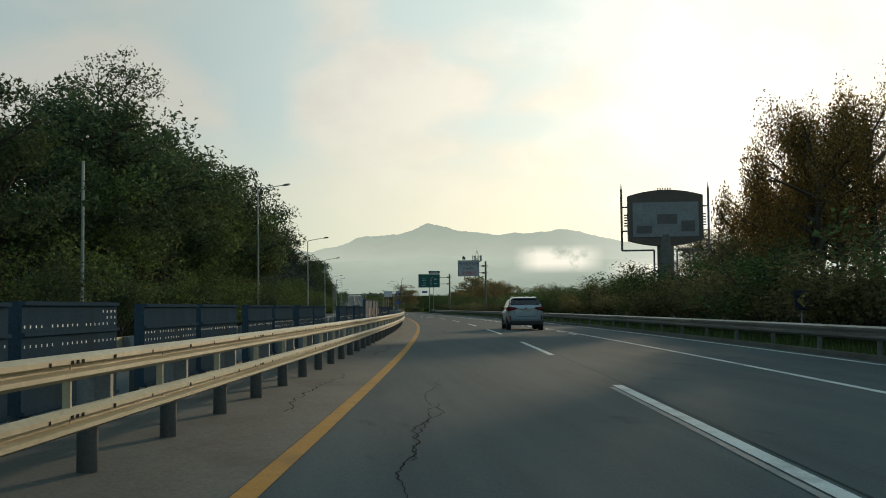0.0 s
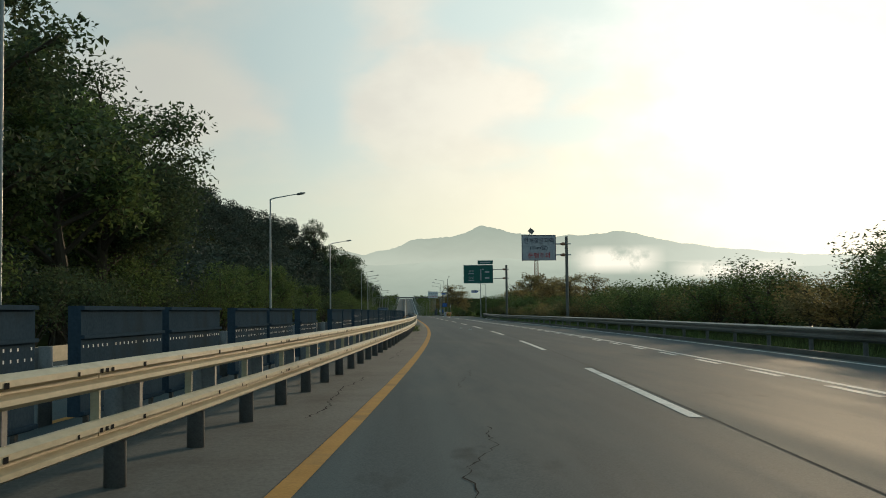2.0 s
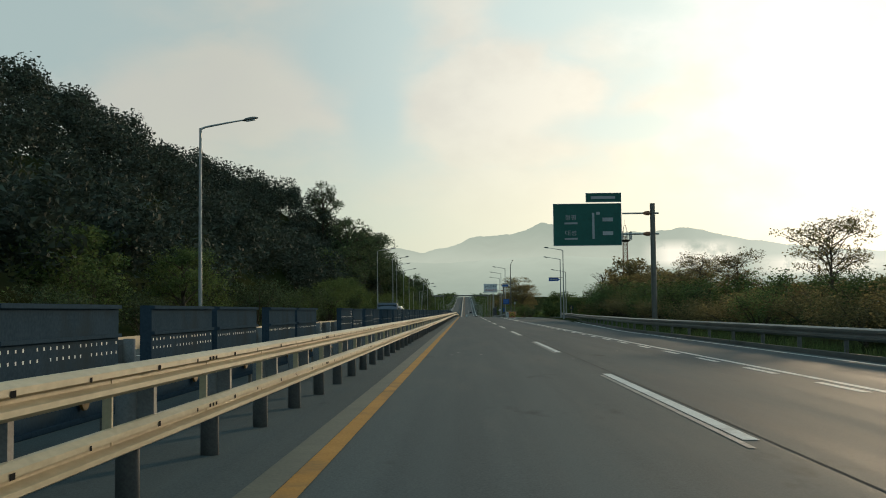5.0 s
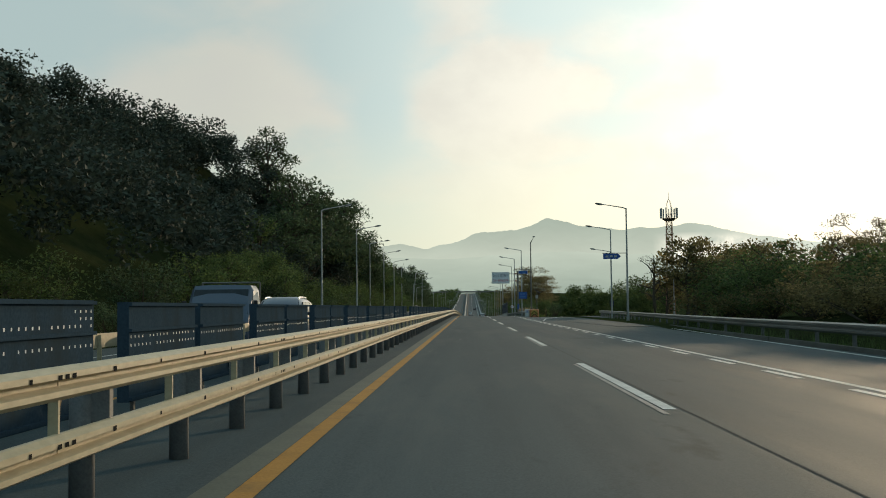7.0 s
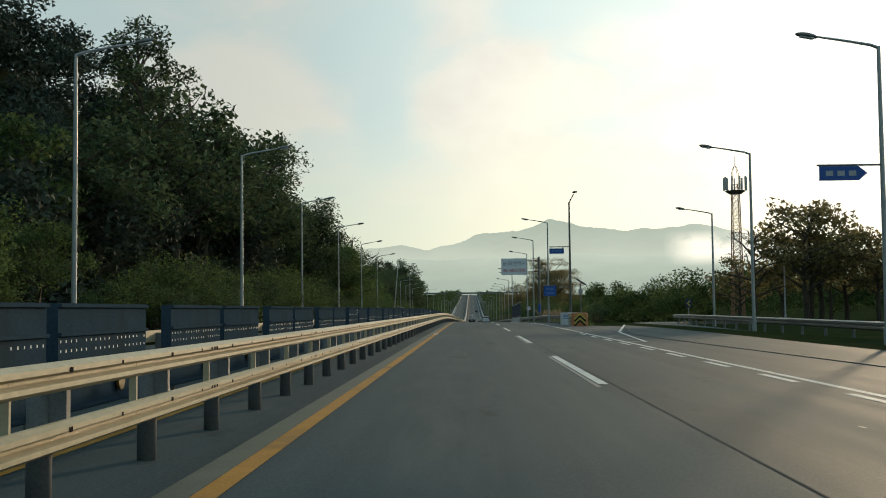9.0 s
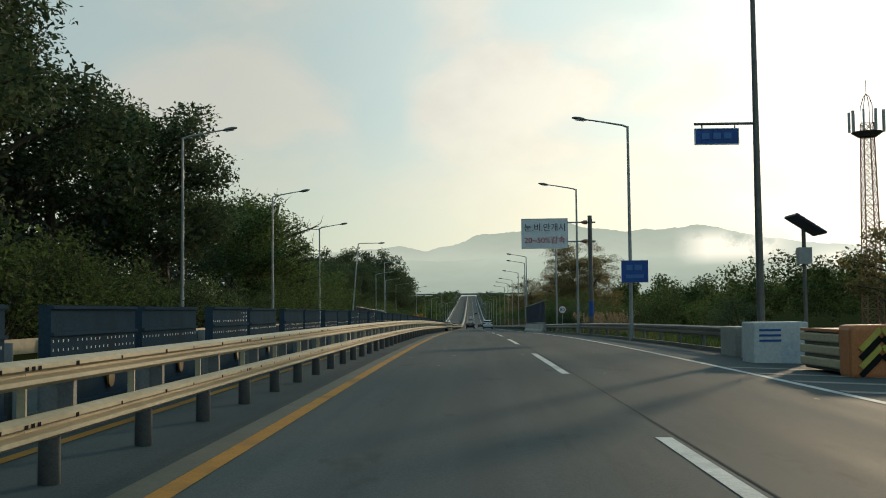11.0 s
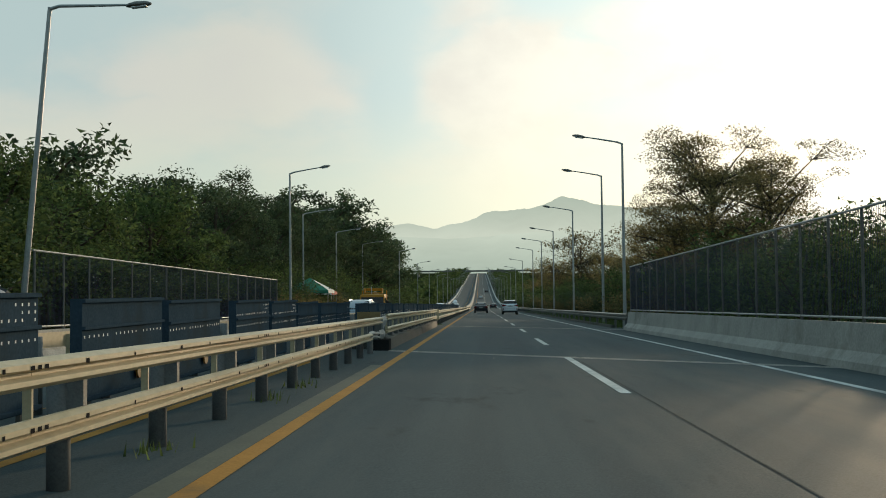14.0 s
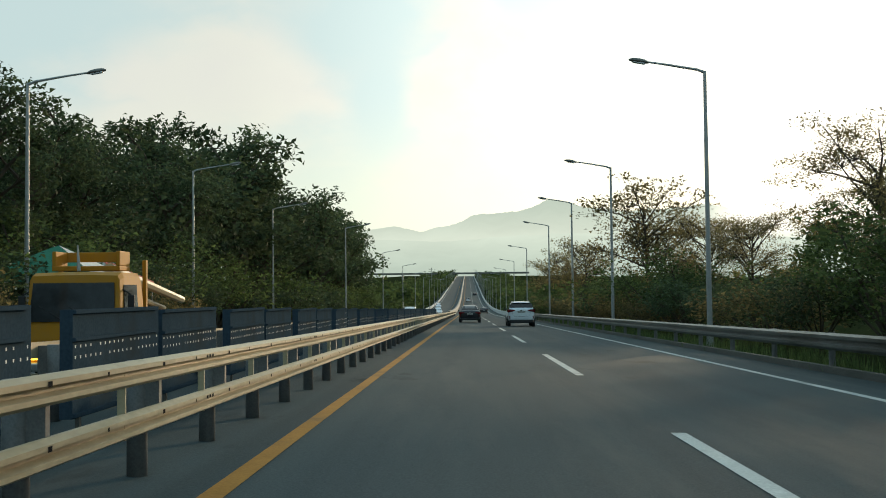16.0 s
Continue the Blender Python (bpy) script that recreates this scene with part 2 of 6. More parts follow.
def asphalt_build(nt, bsdf, N, L):
    v = coords(nt)
    tracks = noise_tex(nt, coords(nt, (1.35, 0.010, 1)), 1.0, 3.0)
    fine = noise_tex(nt, v, 55.0, 3.0, 0.7)
    mid = noise_tex(nt, coords(nt, (1.0, 0.12, 1)), 0.9, 6.0, 0.65)
    c = ramp_of(nt, mid, [(0.3, (0.038, 0.055, 0.060)), (0.7, (0.064, 0.086, 0.090))])
    c = mixc(nt, 0.62, c, ramp_of(nt, tracks, [(0.32, (0.022, 0.036, 0.042)), (0.68, (0.086, 0.110, 0.112))]))
    c = mixc(nt, 0.3, c, ramp_of(nt, fine, [(0.3, (0.034, 0.038, 0.039)), (0.72, (0.15, 0.17, 0.172))]))
    dust = noise_tex(nt, coords(nt, (0.5, 0.06, 1)), 1.0, 7.0, 0.7)
    c = mixc(nt, ramp_of(nt, dust, [(0.50, (0, 0, 0)), (0.66, (0.6, 0.6, 0.6))]), c, (0.096, 0.106, 0.102))
    oil = ramp_of(nt, noise_tex(nt, coords(nt, (0.9, 0.30, 1)), 1.0, 4.0, 0.7), [(0.62, (0, 0, 0)), (0.72, (0.5, 0.5, 0.5))])
    c = mixc(nt, oil, c, (0.018, 0.022, 0.024))
    L(c, bsdf.inputs["Base Color"])
    # polished wheel tracks shine a little more than the dusty rest
    L(ramp_of(nt, tracks, [(0.3, (0.72, 0.72, 0.72)), (0.7, (0.85, 0.85, 0.85))]), bsdf.inputs["Roughness"])
    bsdf.inputs["Specular IOR Level"].default_value = 0.035
    bump(nt, bsdf, fine, 0.4, 0.006)


M_ASPHALT = material("asphalt", asphalt_build)
M_SHOULDER = grainy("worn_concrete_shoulder", (0.052, 0.052, 0.046), (0.105, 0.102, 0.090), 0.8, 0.85, fine=30, bumpy=0.3, stain=(0.036, 0.033, 0.028), scl=(1, 0.5, 1))
M_YELLOW = grainy("yellow_road_paint", (0.34, 0.156, 0.030), (0.45, 0.216, 0.045), 1.6, 0.75, fine=40, stain=(0.20, 0.115, 0.045), spec=0.1)
M_PALE_YELLOW = grainy("faded_yellow_road_paint", (0.062, 0.072, 0.058), (0.105, 0.112, 0.082), 1.6, 0.7, fine=40)
M_WHITE = grainy("white_road_paint", (0.42, 0.43, 0.41), (0.62, 0.63, 0.60), 1.4, 0.75, fine=40, stain=(0.24, 0.245, 0.235), spec=0.1)
M_GHOST = grainy("worn_white_road_paint", (0.12, 0.12, 0.115), (0.24, 0.24, 0.23), 2.5, 0.7, fine=40)
M_BEAM = grainy("cream_painted_steel", (0.38, 0.32, 0.205), (0.48, 0.405, 0.27), 1.2, 0.45, fine=22, stain=(0.31, 0.245, 0.15), scl=(1, 0.4, 1))
M_POST = grainy("grey_painted_post", (0.10, 0.10, 0.10), (0.17, 0.17, 0.165), 5.0, 0.5, fine=60)
M_GALV = grainy("galvanised_steel", (0.26, 0.27, 0.27), (0.36, 0.37, 0.36), 6.0, 0.5, 0.35, fine=50)
M_RAIL = grainy("weathered_rail_steel", (0.13, 0.135, 0.13), (0.21, 0.215, 0.20), 1.5, 0.4, 0.6, fine=30, stain=(0.09, 0.085, 0.07), scl=(1, 0.3, 1))
M_DARKSTEEL = grainy("dark_weathered_steel", (0.10, 0.10, 0.095), (0.18, 0.175, 0.16), 4.0, 0.5, 0.5, fine=40)
M_PANEL = grainy("blue_grey_panel", (0.031, 0.051, 0.071), (0.044, 0.068, 0.092), 2.2, 0.9, fine=35, stain=(0.038, 0.051, 0.060), spec=0.0)
M_REFLECT = grainy("amber_reflector", (0.13, 0.066, 0.010), (0.19, 0.098, 0.014), 9.0, 0.5)
# lighter copy of the panel blue, with slanting reflection put into the colour
M_PANEL_SHEEN = grainy("blue_panel_with_sheen", (0.044, 0.070, 0.100), (0.060, 0.090, 0.125), 1.2, 0.8, fine=25, stain=(0.075, 0.095, 0.115), spec=0.02)
M_CONCRETE = grainy("barrier_concrete", (0.24, 0.23, 0.21), (0.36, 0.345, 0.31), 0.9, 0.85, fine=18, bumpy=0.25, stain=(0.15, 0.14, 0.12))
M_SIGN_BACK = grainy("grey_sign_face", (0.30, 0.31, 0.33), (0.38, 0.39, 0.41), 1.5, 0.5, fine=12)
M_SIGN_WHITE = grainy("white_sign_face", (0.62, 0.64, 0.66), (0.72, 0.74, 0.76), 1.5, 0.45, fine=12)
M_SIGN_GREEN = grainy("green_sign_face", (0.010, 0.080, 0.068), (0.014, 0.110, 0.092), 1.5, 0.45, fine=12)
M_SIGN_BLUE = grainy("blue_sign_face", (0.02, 0.07, 0.26), (0.03, 0.10, 0.34), 1.5, 0.45, fine=12)
M_SIGN_PALE = grainy("faded_blue_lettering", (0.06, 0.15, 0.38), (0.08, 0.19, 0.44), 3.0, 0.5)
M_INK = grainy("dark_blue_lettering", (0.02, 0.025, 0.05), (0.03, 0.035, 0.07), 4.0, 0.5)
M_TAR = grainy("black_tar", (0.012, 0.012, 0.013), (0.022, 0.022, 0.022), 4.0, 0.97, spec=0.02)
M_SEAM = grainy("worn_tar_seam", (0.034, 0.042, 0.043), (0.066, 0.076, 0.076), 0.5, 0.95, fine=8, spec=0.02)
M_RED_INK = grainy("red_lettering", (0.45, 0.03, 0.04), (0.55, 0.05, 0.06), 4.0, 0.5)
M_SOIL = grainy("verge_soil_and_grass", (0.014, 0.022, 0.008), (0.034, 0.040, 0.017), 0.25, 0.95, fine=3.0, bumpy=0.4, stain=(0.034, 0.036, 0.018), spec=0.0)
M_BARK = grainy("bark", (0.035, 0.028, 0.02), (0.085, 0.07, 0.05), 3.0, 0.9, fine=25, bumpy=0.5, scl=(1, 1, 0.3))
M_LEAF_DARK = leafy("dark_green_leaves", (0.036, 0.054, 0.029), (0.072, 0.102, 0.049), 0.38)
# darker, bluer leaf copy: the hillside's shade and haze are in the colour
M_LEAF_HILL_SHADE = leafy("hill_leaves_shade_and_haze", (0.022, 0.032, 0.026), (0.044, 0.058, 0.043), 0.2)
M_LEAF = leafy("green_leaves", (0.038, 0.060, 0.022), (0.096, 0.136, 0.046), 0.45)
# orange-brown of the sun shining through is painted into this leaf colour
M_LEAF_AMBER = leafy("back_lit_brown_leaves", (0.085, 0.060, 0.022), (0.21, 0.135, 0.045), 0.7)
# olive lifted and warmed: back light and glare put into the leaf colour
M_LEAF_WARM = leafy("olive_leaves_with_back_light", (0.085, 0.076, 0.036), (0.19, 0.155, 0.068), 0.62)


# ---------- ground ----------
def hill_z(s, u):
    """Height of the ground above the road's level."""
    if u < -13:
        top = lerp(s, [60, 130, 200, 235, 290, 335, 350, 372], [0, 8, 16, 18.5, 20.8, 20, 15, 1])
        w = min(1.0, max(0.0, (-13 - u) / lerp(s, [290, 335], [36, 19])))
        z = top * w * w * (3 - 2 * w)
        if u < -70:
            z -= min(top, (-70 - u) * 0.06)
        return z
    if u > 13:
        return lerp(s, [150, 240, 270, 385, 420, 470], [0.8, 0.8, -0.3, -0.3, -1.2, 0.0]) * min(1, (u - 13) / 4)
    return 0.0


def build_ground():
    us = [-2500, -1500, -800, -400, -200, -120, -90, -70, -60, -52, -45, -38, -32, -27, -23, -20, -17.5, -15, -13, -12, -3, 0, 13, 15, 17, 20, 30, 60, 120, 250, 500, 900, 1500, 2500]
    sv = steps(-280, 700, 10) + steps(740, 2000, 40) + steps(2200, 5000, 200)
    bm = bmesh.new()
    grid = []
    for s in sv:
        row = []
        for u in us:
            p = at(s, u)
            z = road_z(s) if abs(u) < 100 else road_z(s) * max(0.0, 1 - (abs(u) - 100) / 800)
            n = noise.noise(Vector((s * 0.02, u * 0.03, 0))) * (0.5 if abs(u) > 14 else 0)
            row.append(bm.verts.new((p.x, p.y, z - (0.25 if u > 0 else 0.9 if u > -12.5 else 0.5) + hill_z(s, u) + n)))
        grid.append(row)
    for a, b in zip(grid, grid[1:]):
        for k in range(len(us) - 1):
            bm.faces.new((a[k], a[k + 1], b[k + 1], b[k]))
    g = obj("ground", bm, M_SOIL, smooth=True)
    tagged(g, "soil and rough grass verge beside the highway", "ground", kind="structure")


build_ground()


def right_edge(s):
    return lerp(s, [-300, 200, 255, 275, 300, 322, 330, 350, 420, 440, 470], [11.2, 11.2, 12.5, 14.6, 16.1, 17.3, 9.9, 9.9, 9.6, 9.4, 9.0])


RIBBON = steps(-150, 700, 5) + steps(715, 1900, 15)[0:]


def build_road():
    bm = bmesh.new()
    sweep(bm, lambda s: [(-13.0, 0.0), (-3.8, 0.0), (-3.0, 0.0), (-1.9, 0.0), (min(13.0, right_edge(s)), 0.0), (right_edge(s), 0.0), (right_edge(s), -0.3), (-1.9, -0.7), (-13.0, -0.3)], RIBBON)
    r = obj("road", bm, M_ASPHALT)
    tagged(r, "worn grey asphalt highway with two carriageways", "road", kind="structure")


build_road()


def stripe(name, mat, u0, u1, a, b, z=0.006, d=5.0, label="", uf=None):
    bm = bmesh.new()
    ring = []
    for s in steps(a, b, d):
        k = uf(s) if uf else 0.0
        ring.append((bm.verts.new(at(s, u0 + k, z)), bm.verts.new(at(s, u1 + k, z))))
    for p, q in zip(ring, ring[1:]):
        bm.faces.new((p[0], p[1], q[1], q[0]))
    o = obj(name, bm, mat)
    return tagged(o, label, "road marking", kind="structure")


def rail_u(s):
    return lerp(s, [-20, 10, 60, 100, 200, 330, 400, 455], [-1.3, -1.22, -1.08, -0.98, -0.78, -0.83, -0.8, -0.7])


stripe("yellow_line", M_YELLOW, -0.08, 0.08, -150, 1850, label="yellow solid line along the median edge")
stripe("edge_line", M_WHITE, 7.02, 7.17, -150, 1850, label="white solid line at the carriageway edge")
stripe("far_yellow_line", M_YELLOW, -3.98, -3.83, -150, 1850, label="yellow solid line of the opposite carriageway")
stripe("far_edge_line", M_WHITE, -10.2, -10.05, -150, 1850, label="white solid line of the opposite carriageway")
for u0, u1 in ((-2.6, -1.9), (-1.9, -0.09)):
    stripe("median_strip", M_SHOULDER, u0, u1, -150, 140, z=0.003, label="dusty concrete strip under the median rail")
stripe("median_strip", M_PALE_YELLOW, -0.30, -0.085, 130, 410, z=0.005, label="faded yellow line along the median rail")
stripe("median_line", M_YELLOW, -1.62, -1.5, 150, 412, z=0.005, label="old yellow line behind the median posts")
stripe("turnoff_line", M_WHITE, 10.05, 10.2, -150, 262, label="white solid line along the turn-off lane", uf=lambda s: lerp(s, [200, 262], [0, 3.2]))
stripe("seam", M_SEAM, 3.71, 3.735, -150, 412, z=0.004, label="dark tar seam along the lane joint")
for k in range(-3, 62):
    if 60 + 4.6 * k < 300:
        stripe("short_dash", M_WHITE, 6.70, 6.85, 60 + 4.6 * k, 62.2 + 4.6 * k, label="short white broken line beside the edge line")
dashes = [(16 + 20 * k - 10, 16 + 20 * k) for k in range(-5, 20)] + [(404.2, 413.8)] + [(421, 427), (435.6, 441.6), (450.5, 457), (466, 475)] + [(495 + 20 * k - 10, 495 + 20 * k) for k in range(60)]
for a, b in dashes:
    stripe("lane_dash", M_WHITE, 3.50, 3.65, a, b, label="white broken lane line on asphalt")
    if 100 < a < 290 or -20 < a < 20:
        stripe("old_lane_dash", M_GHOST, 3.40, 3.47, a - 0.6, b - 0.4, label="worn old lane line beside the new one")
for s0, skew in ((415.6, 0.58), (446.6, 0.53)):
    for nm, mat, d0, d1, z, lab in (("expansion_joint", M_CONCRETE, 0.0, 0.62, 0.005, "pale concrete expansion joint across the carriageway"), ("joint_gap", M_TAR, 0.26, 0.34, 0.009, "dark gap of the expansion joint")):
        bm = bmesh.new()
        vs = [bm.verts.new(at(s0 + d - skew * u, u, z)) for d, u in ((d0, -0.5), (d0, 9.0), (d1, 9.0), (d1, -0.5))]
        bm.faces.new(vs)
        tagged(obj(nm, bm, mat), lab, "road joint", kind="structure")
stripe("turnoff_edge_line", M_WHITE, -0.07, 0.07, 288, 350, z=0.03, d=3.0, label="white solid line at the edge of the turn-off road", uf=lambda s: lerp(s, [285, 305, 337, 350], [7.5, 9.1, 13.9, 16.8]))
# hatching before the nose of the turn-off
for k in range(18):
    s0 = 289 + 2.35 * k
    w = lerp(s0, [285, 305, 325], [0.3, 1.9, 4.6])
    bm = bmesh.new()
    vs = [bm.verts.new(at(s0 + d, u, 0.006)) for d, u in ((0, 7.25), (-0.55 * w, 7.2 + w), (-0.55 * w + 0.45, 7.2 + w), (0.45, 7.25))]
    bm.faces.new(vs)
    tagged(obj("hatch_line", bm, M_GHOST), "white diagonal hatching on the turn-off nose", "road marking", kind="structure")


def beam_profile(u, z, h=0.165, d=0.06):
    """Closed W-shaped beam section facing +u."""
    f = [(0, 0), (0.35 * d, 0.01), (d, 0.18 * h), (d, 0.34 * h), (0.05 * d, 0.44 * h), (0.05 * d, 0.56 * h), (d, 0.68 * h), (d, 0.86 * h), (0.35 * d, h), (-0.1 * d, h)]
    return [(u + a, z + b) for a, b in f]


def build_rail(name, a, b, uoff, side, label, zoff=0.0, uf=rail_u, first=None, gap=2.0):
    root = empty(name, Matrix(), label, "guardrail")
    for z in (0.335, 0.655):
        bm = bmesh.new()
        def prof(s):
            c = uf(s) + uoff
            p = beam_profile(0, z + zoff)
            return [(c + side * (0.16 + x), zz) for x, zz in (p if side > 0 else reversed(p))]
        sweep(bm, prof, steps(a, b, 2.5))
        part("beam", bm, M_BEAM, root)
    bm = bmesh.new()
    rod(bm, (0, 0, -0.1), (0, 0, 0.79), 0.07, n=14)
    post_me = bpy.data.meshes.new("post")
    bm.to_mesh(post_me); bm.free()
    post_me.materials.append(M_POST)
    post_me.polygons.foreach_set("use_smooth", [abs(p.normal.z) < 0.5 for p in post_me.polygons])
    bm = bmesh.new()
    box(bm, 0.115 * side, 0.165 * side, -0.012, 0.012, 0.34, 0.80)
    br_me = bpy.data.meshes.new("bracket")
    bm.to_mesh(br_me); bm.free()
    br_me.materials.append(M_BEAM)
    bm = bmesh.new()
    box(bm, 0.06 * side, 0.162 * side, -0.03, 0.03, 0.36, 0.78)
    bk_me = bpy.data.meshes.new("block")
    bm.to_mesh(bk_me); bm.free()
    bk_me.materials.append(M_POST)
    for s in np.arange(a + 1.0 if first is None else first, b, gap):
        m = stand(s, uf(s) + uoff, zoff)
        shared("post", post_me, root, m)
        shared("bracket", br_me, root, m @ Matrix.Translation((0, -0.77, 0)))
        shared("block", bk_me, root, m)
    return root


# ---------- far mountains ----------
# unlit glowing ridge colour with the haze painted in as a height gradient
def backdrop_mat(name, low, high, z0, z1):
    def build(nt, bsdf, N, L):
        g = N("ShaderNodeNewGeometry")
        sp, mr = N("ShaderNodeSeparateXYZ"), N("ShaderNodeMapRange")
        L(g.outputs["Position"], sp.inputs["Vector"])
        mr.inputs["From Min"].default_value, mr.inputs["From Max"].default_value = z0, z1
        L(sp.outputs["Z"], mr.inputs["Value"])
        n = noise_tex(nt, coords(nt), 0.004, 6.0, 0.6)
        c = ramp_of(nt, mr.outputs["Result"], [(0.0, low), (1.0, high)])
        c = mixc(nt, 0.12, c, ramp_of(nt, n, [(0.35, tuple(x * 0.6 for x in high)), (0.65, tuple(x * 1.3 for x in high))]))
        # fades to pale on the sun's side: glare painted into the colour
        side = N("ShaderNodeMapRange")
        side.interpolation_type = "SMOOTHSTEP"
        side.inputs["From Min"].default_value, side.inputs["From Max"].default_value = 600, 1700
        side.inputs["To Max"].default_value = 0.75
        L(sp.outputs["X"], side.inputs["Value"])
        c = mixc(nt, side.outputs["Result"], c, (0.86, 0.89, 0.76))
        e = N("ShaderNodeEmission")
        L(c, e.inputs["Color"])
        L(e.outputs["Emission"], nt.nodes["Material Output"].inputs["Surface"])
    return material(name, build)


def ridge(name, dist, knots, mat, label, seed):
    """A mountain ridge across the valley: knots give azimuth in degrees right of the road and height."""
    bm = bmesh.new()
    az = steps(-60, 60, 0.12)
    rows = []
    for a in az:
        h = lerp(a, [k[0] for k in knots], [k[1] for k in knots])
        h += h * 0.016 * (noise.noise(Vector((a * 1.7, seed, 0))) + 0.6 * noise.noise(Vector((a * 6, seed, 3))))
        r = radians(a)
        col = []
        for f, dd in ((1.0, 1.0), (0.55, 0.9), (0.2, 0.8), (0.0, 0.72)):
            n = 1 + 0.02 * noise.noise(Vector((a * 1.1, f * 4, seed)))
            col.append(bm.verts.new((math.sin(r) * dist * dd * n, math.cos(r) * dist * dd * n, h * f - 40 * (1 - f))))
        rows.append(col)
    for a, b in zip(rows, rows[1:]):
        for k in range(3):
            bm.faces.new((a[k], a[k + 1], b[k + 1], b[k]))
    o = obj(name, bm, mat, smooth=True)
    return tagged(o, label, "mountain", kind="structure")


M_RIDGE = backdrop_mat("mountain_painted_haze", (0.60, 0.64, 0.53), (0.385, 0.445, 0.37), 120, 340)
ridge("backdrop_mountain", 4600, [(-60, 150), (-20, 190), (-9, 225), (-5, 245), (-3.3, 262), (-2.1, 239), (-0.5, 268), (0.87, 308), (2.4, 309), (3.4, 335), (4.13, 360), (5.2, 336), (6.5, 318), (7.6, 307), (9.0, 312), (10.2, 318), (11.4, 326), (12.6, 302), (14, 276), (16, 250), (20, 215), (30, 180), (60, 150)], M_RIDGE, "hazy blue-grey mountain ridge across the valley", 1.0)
M_RIDGE_NEAR = backdrop_mat("foothill_painted_haze", (0.33, 0.40, 0.335), (0.50, 0.56, 0.465), 40, 165)
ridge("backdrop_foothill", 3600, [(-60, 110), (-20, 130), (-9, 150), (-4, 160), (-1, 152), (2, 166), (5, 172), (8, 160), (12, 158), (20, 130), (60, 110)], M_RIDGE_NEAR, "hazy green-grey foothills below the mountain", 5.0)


def cloud_mat(nt, bsdf, N, L):
    v = coords(nt, (1, 1, 1), "Generated")
    sp = N("ShaderNodeSeparateXYZ")
    L(v, sp.inputs["Vector"])
    n = noise_tex(nt, coords(nt), 0.03, 6.0, 0.62)
    def bell(sock, a, b):
        m1 = N("ShaderNodeMath")
        m1.operation = "PINGPONG"
        m1.inputs[1].default_value = 0.5
        L(sock, m1.inputs[0])
        m2 = N("ShaderNodeMapRange")
        m2.inputs["From Min"].default_value, m2.inputs["From Max"].default_value = a, b
        L(m1.outputs[0], m2.inputs["Value"])
        return m2.outputs["Result"]
    mul = N("ShaderNodeMath")
    mul.operation = "MULTIPLY"
    L(bell(sp.outputs["X"], 0.0, 0.28), mul.inputs[0])
    L(bell(sp.outputs["Z"], 0.0, 0.34), mul.inputs[1])
    mul2 = N("ShaderNodeMath")
    mul2.operation = "MULTIPLY"
    L(mul.outputs[0], mul2.inputs[0])
    r = ramp_of(nt, n, [(0.34, (0, 0, 0)), (0.50, (1, 1, 1))])
    L(r, mul2.inputs[1])
    # the mist's sunlit brightness is put in as a glow
    e, tr, mx = N("ShaderNodeEmission"), N("ShaderNodeBsdfTransparent"), N("ShaderNodeMixShader")
    e.inputs["Color"].default_value = (1.05, 1.0, 0.84, 1)
    L(mul2.outputs[0], mx.inputs["Fac"])
    L(tr.outputs["BSDF"], mx.inputs[1])
    L(e.outputs["Emission"], mx.inputs[2])
    L(mx.outputs["Shader"], nt.nodes["Material Output"].inputs["Surface"])


M_CLOUD = material("valley_mist", cloud_mat)
for a0, a1, z0, z1, dist in ((8.6, 13.4, 42, 79, 1370), (13.4, 20.0, 34, 60, 1380)):
    bm = bmesh.new()
    prev = None
    for a in steps(a0, a1, 0.25):
        p = (math.sin(radians(a)) * dist, math.cos(radians(a)) * dist)
        cur = (bm.verts.new((*p, z0)), bm.verts.new((*p, z1)))
        if prev:
            bm.faces.new((prev[0], cur[0], cur[1], prev[1]))
        prev = cur
    o = obj("backdrop_mist", bm, M_CLOUD)
    o.visible_shadow = False
    tagged(o, "bright bank of mist lying on the mountain flank", "cloud", kind="structure")


# ---------- median rails and panels ----------
def slots(name, a, b, uoff, root, uf=rail_u, first=None, gap=2.0, zo=0.0):
    """Dark bolt slots on the beams, at every post and splice."""
    bm = bmesh.new()
    for s in np.arange(a + 1.0 if first is None else first, b - 0.8, gap):
        for z in (0.455 + zo, 0.775 + zo):
            for ds, w, h in ((-0.12, 0.028, 0.014), (0.75, 0.016, 0.012)) + (((-0.9, 0.026, 0.012), (-0.81, 0.026, 0.012), (-0.72, 0.026, 0.012)) if int(s / 2) % 3 == 0 else ()):
                u = uf(s + ds) + uoff + 0.16 + 0.0625
                vs = [bm.verts.new(at(s + ds + x, u, z + y)) for x, y in ((-w, -h), (w, -h), (w, h), (-w, h))]
                bm.faces.new(vs)
    return tagged(part("bolt_slot", bm, M_TAR, root, "dark bolt slots in the beam"), kind="stuff")


for a, b, f, g in ((-24, 190, -22.56, 1.9906), (190, 413, 191.76, 1.988), (447.5, 640, 448.0, 2.0)):
    r = build_rail("median_guardrail", a, b, 0, 1, "cream double-beam guardrail on round grey posts", first=f, gap=g)
    slots("s", a, b, 0, r, first=f, gap=g)
r = build_rail("median_guardrail", 416.7, 445.5, 0.0, 1, "cream double-beam guardrail on a bridge kerb", 0.06)
slots("s", 416.7, 445.5, 0.0, r, zo=0.06)
build_rail("opposite_guardrail", -24, 150, -2.0, -1, "cream double-beam guardrail backing the median panels")
build_rail("opposite_guardrail", 150, 415.4, -2.0, -1, "cream double-beam guardrail backing the median panels")
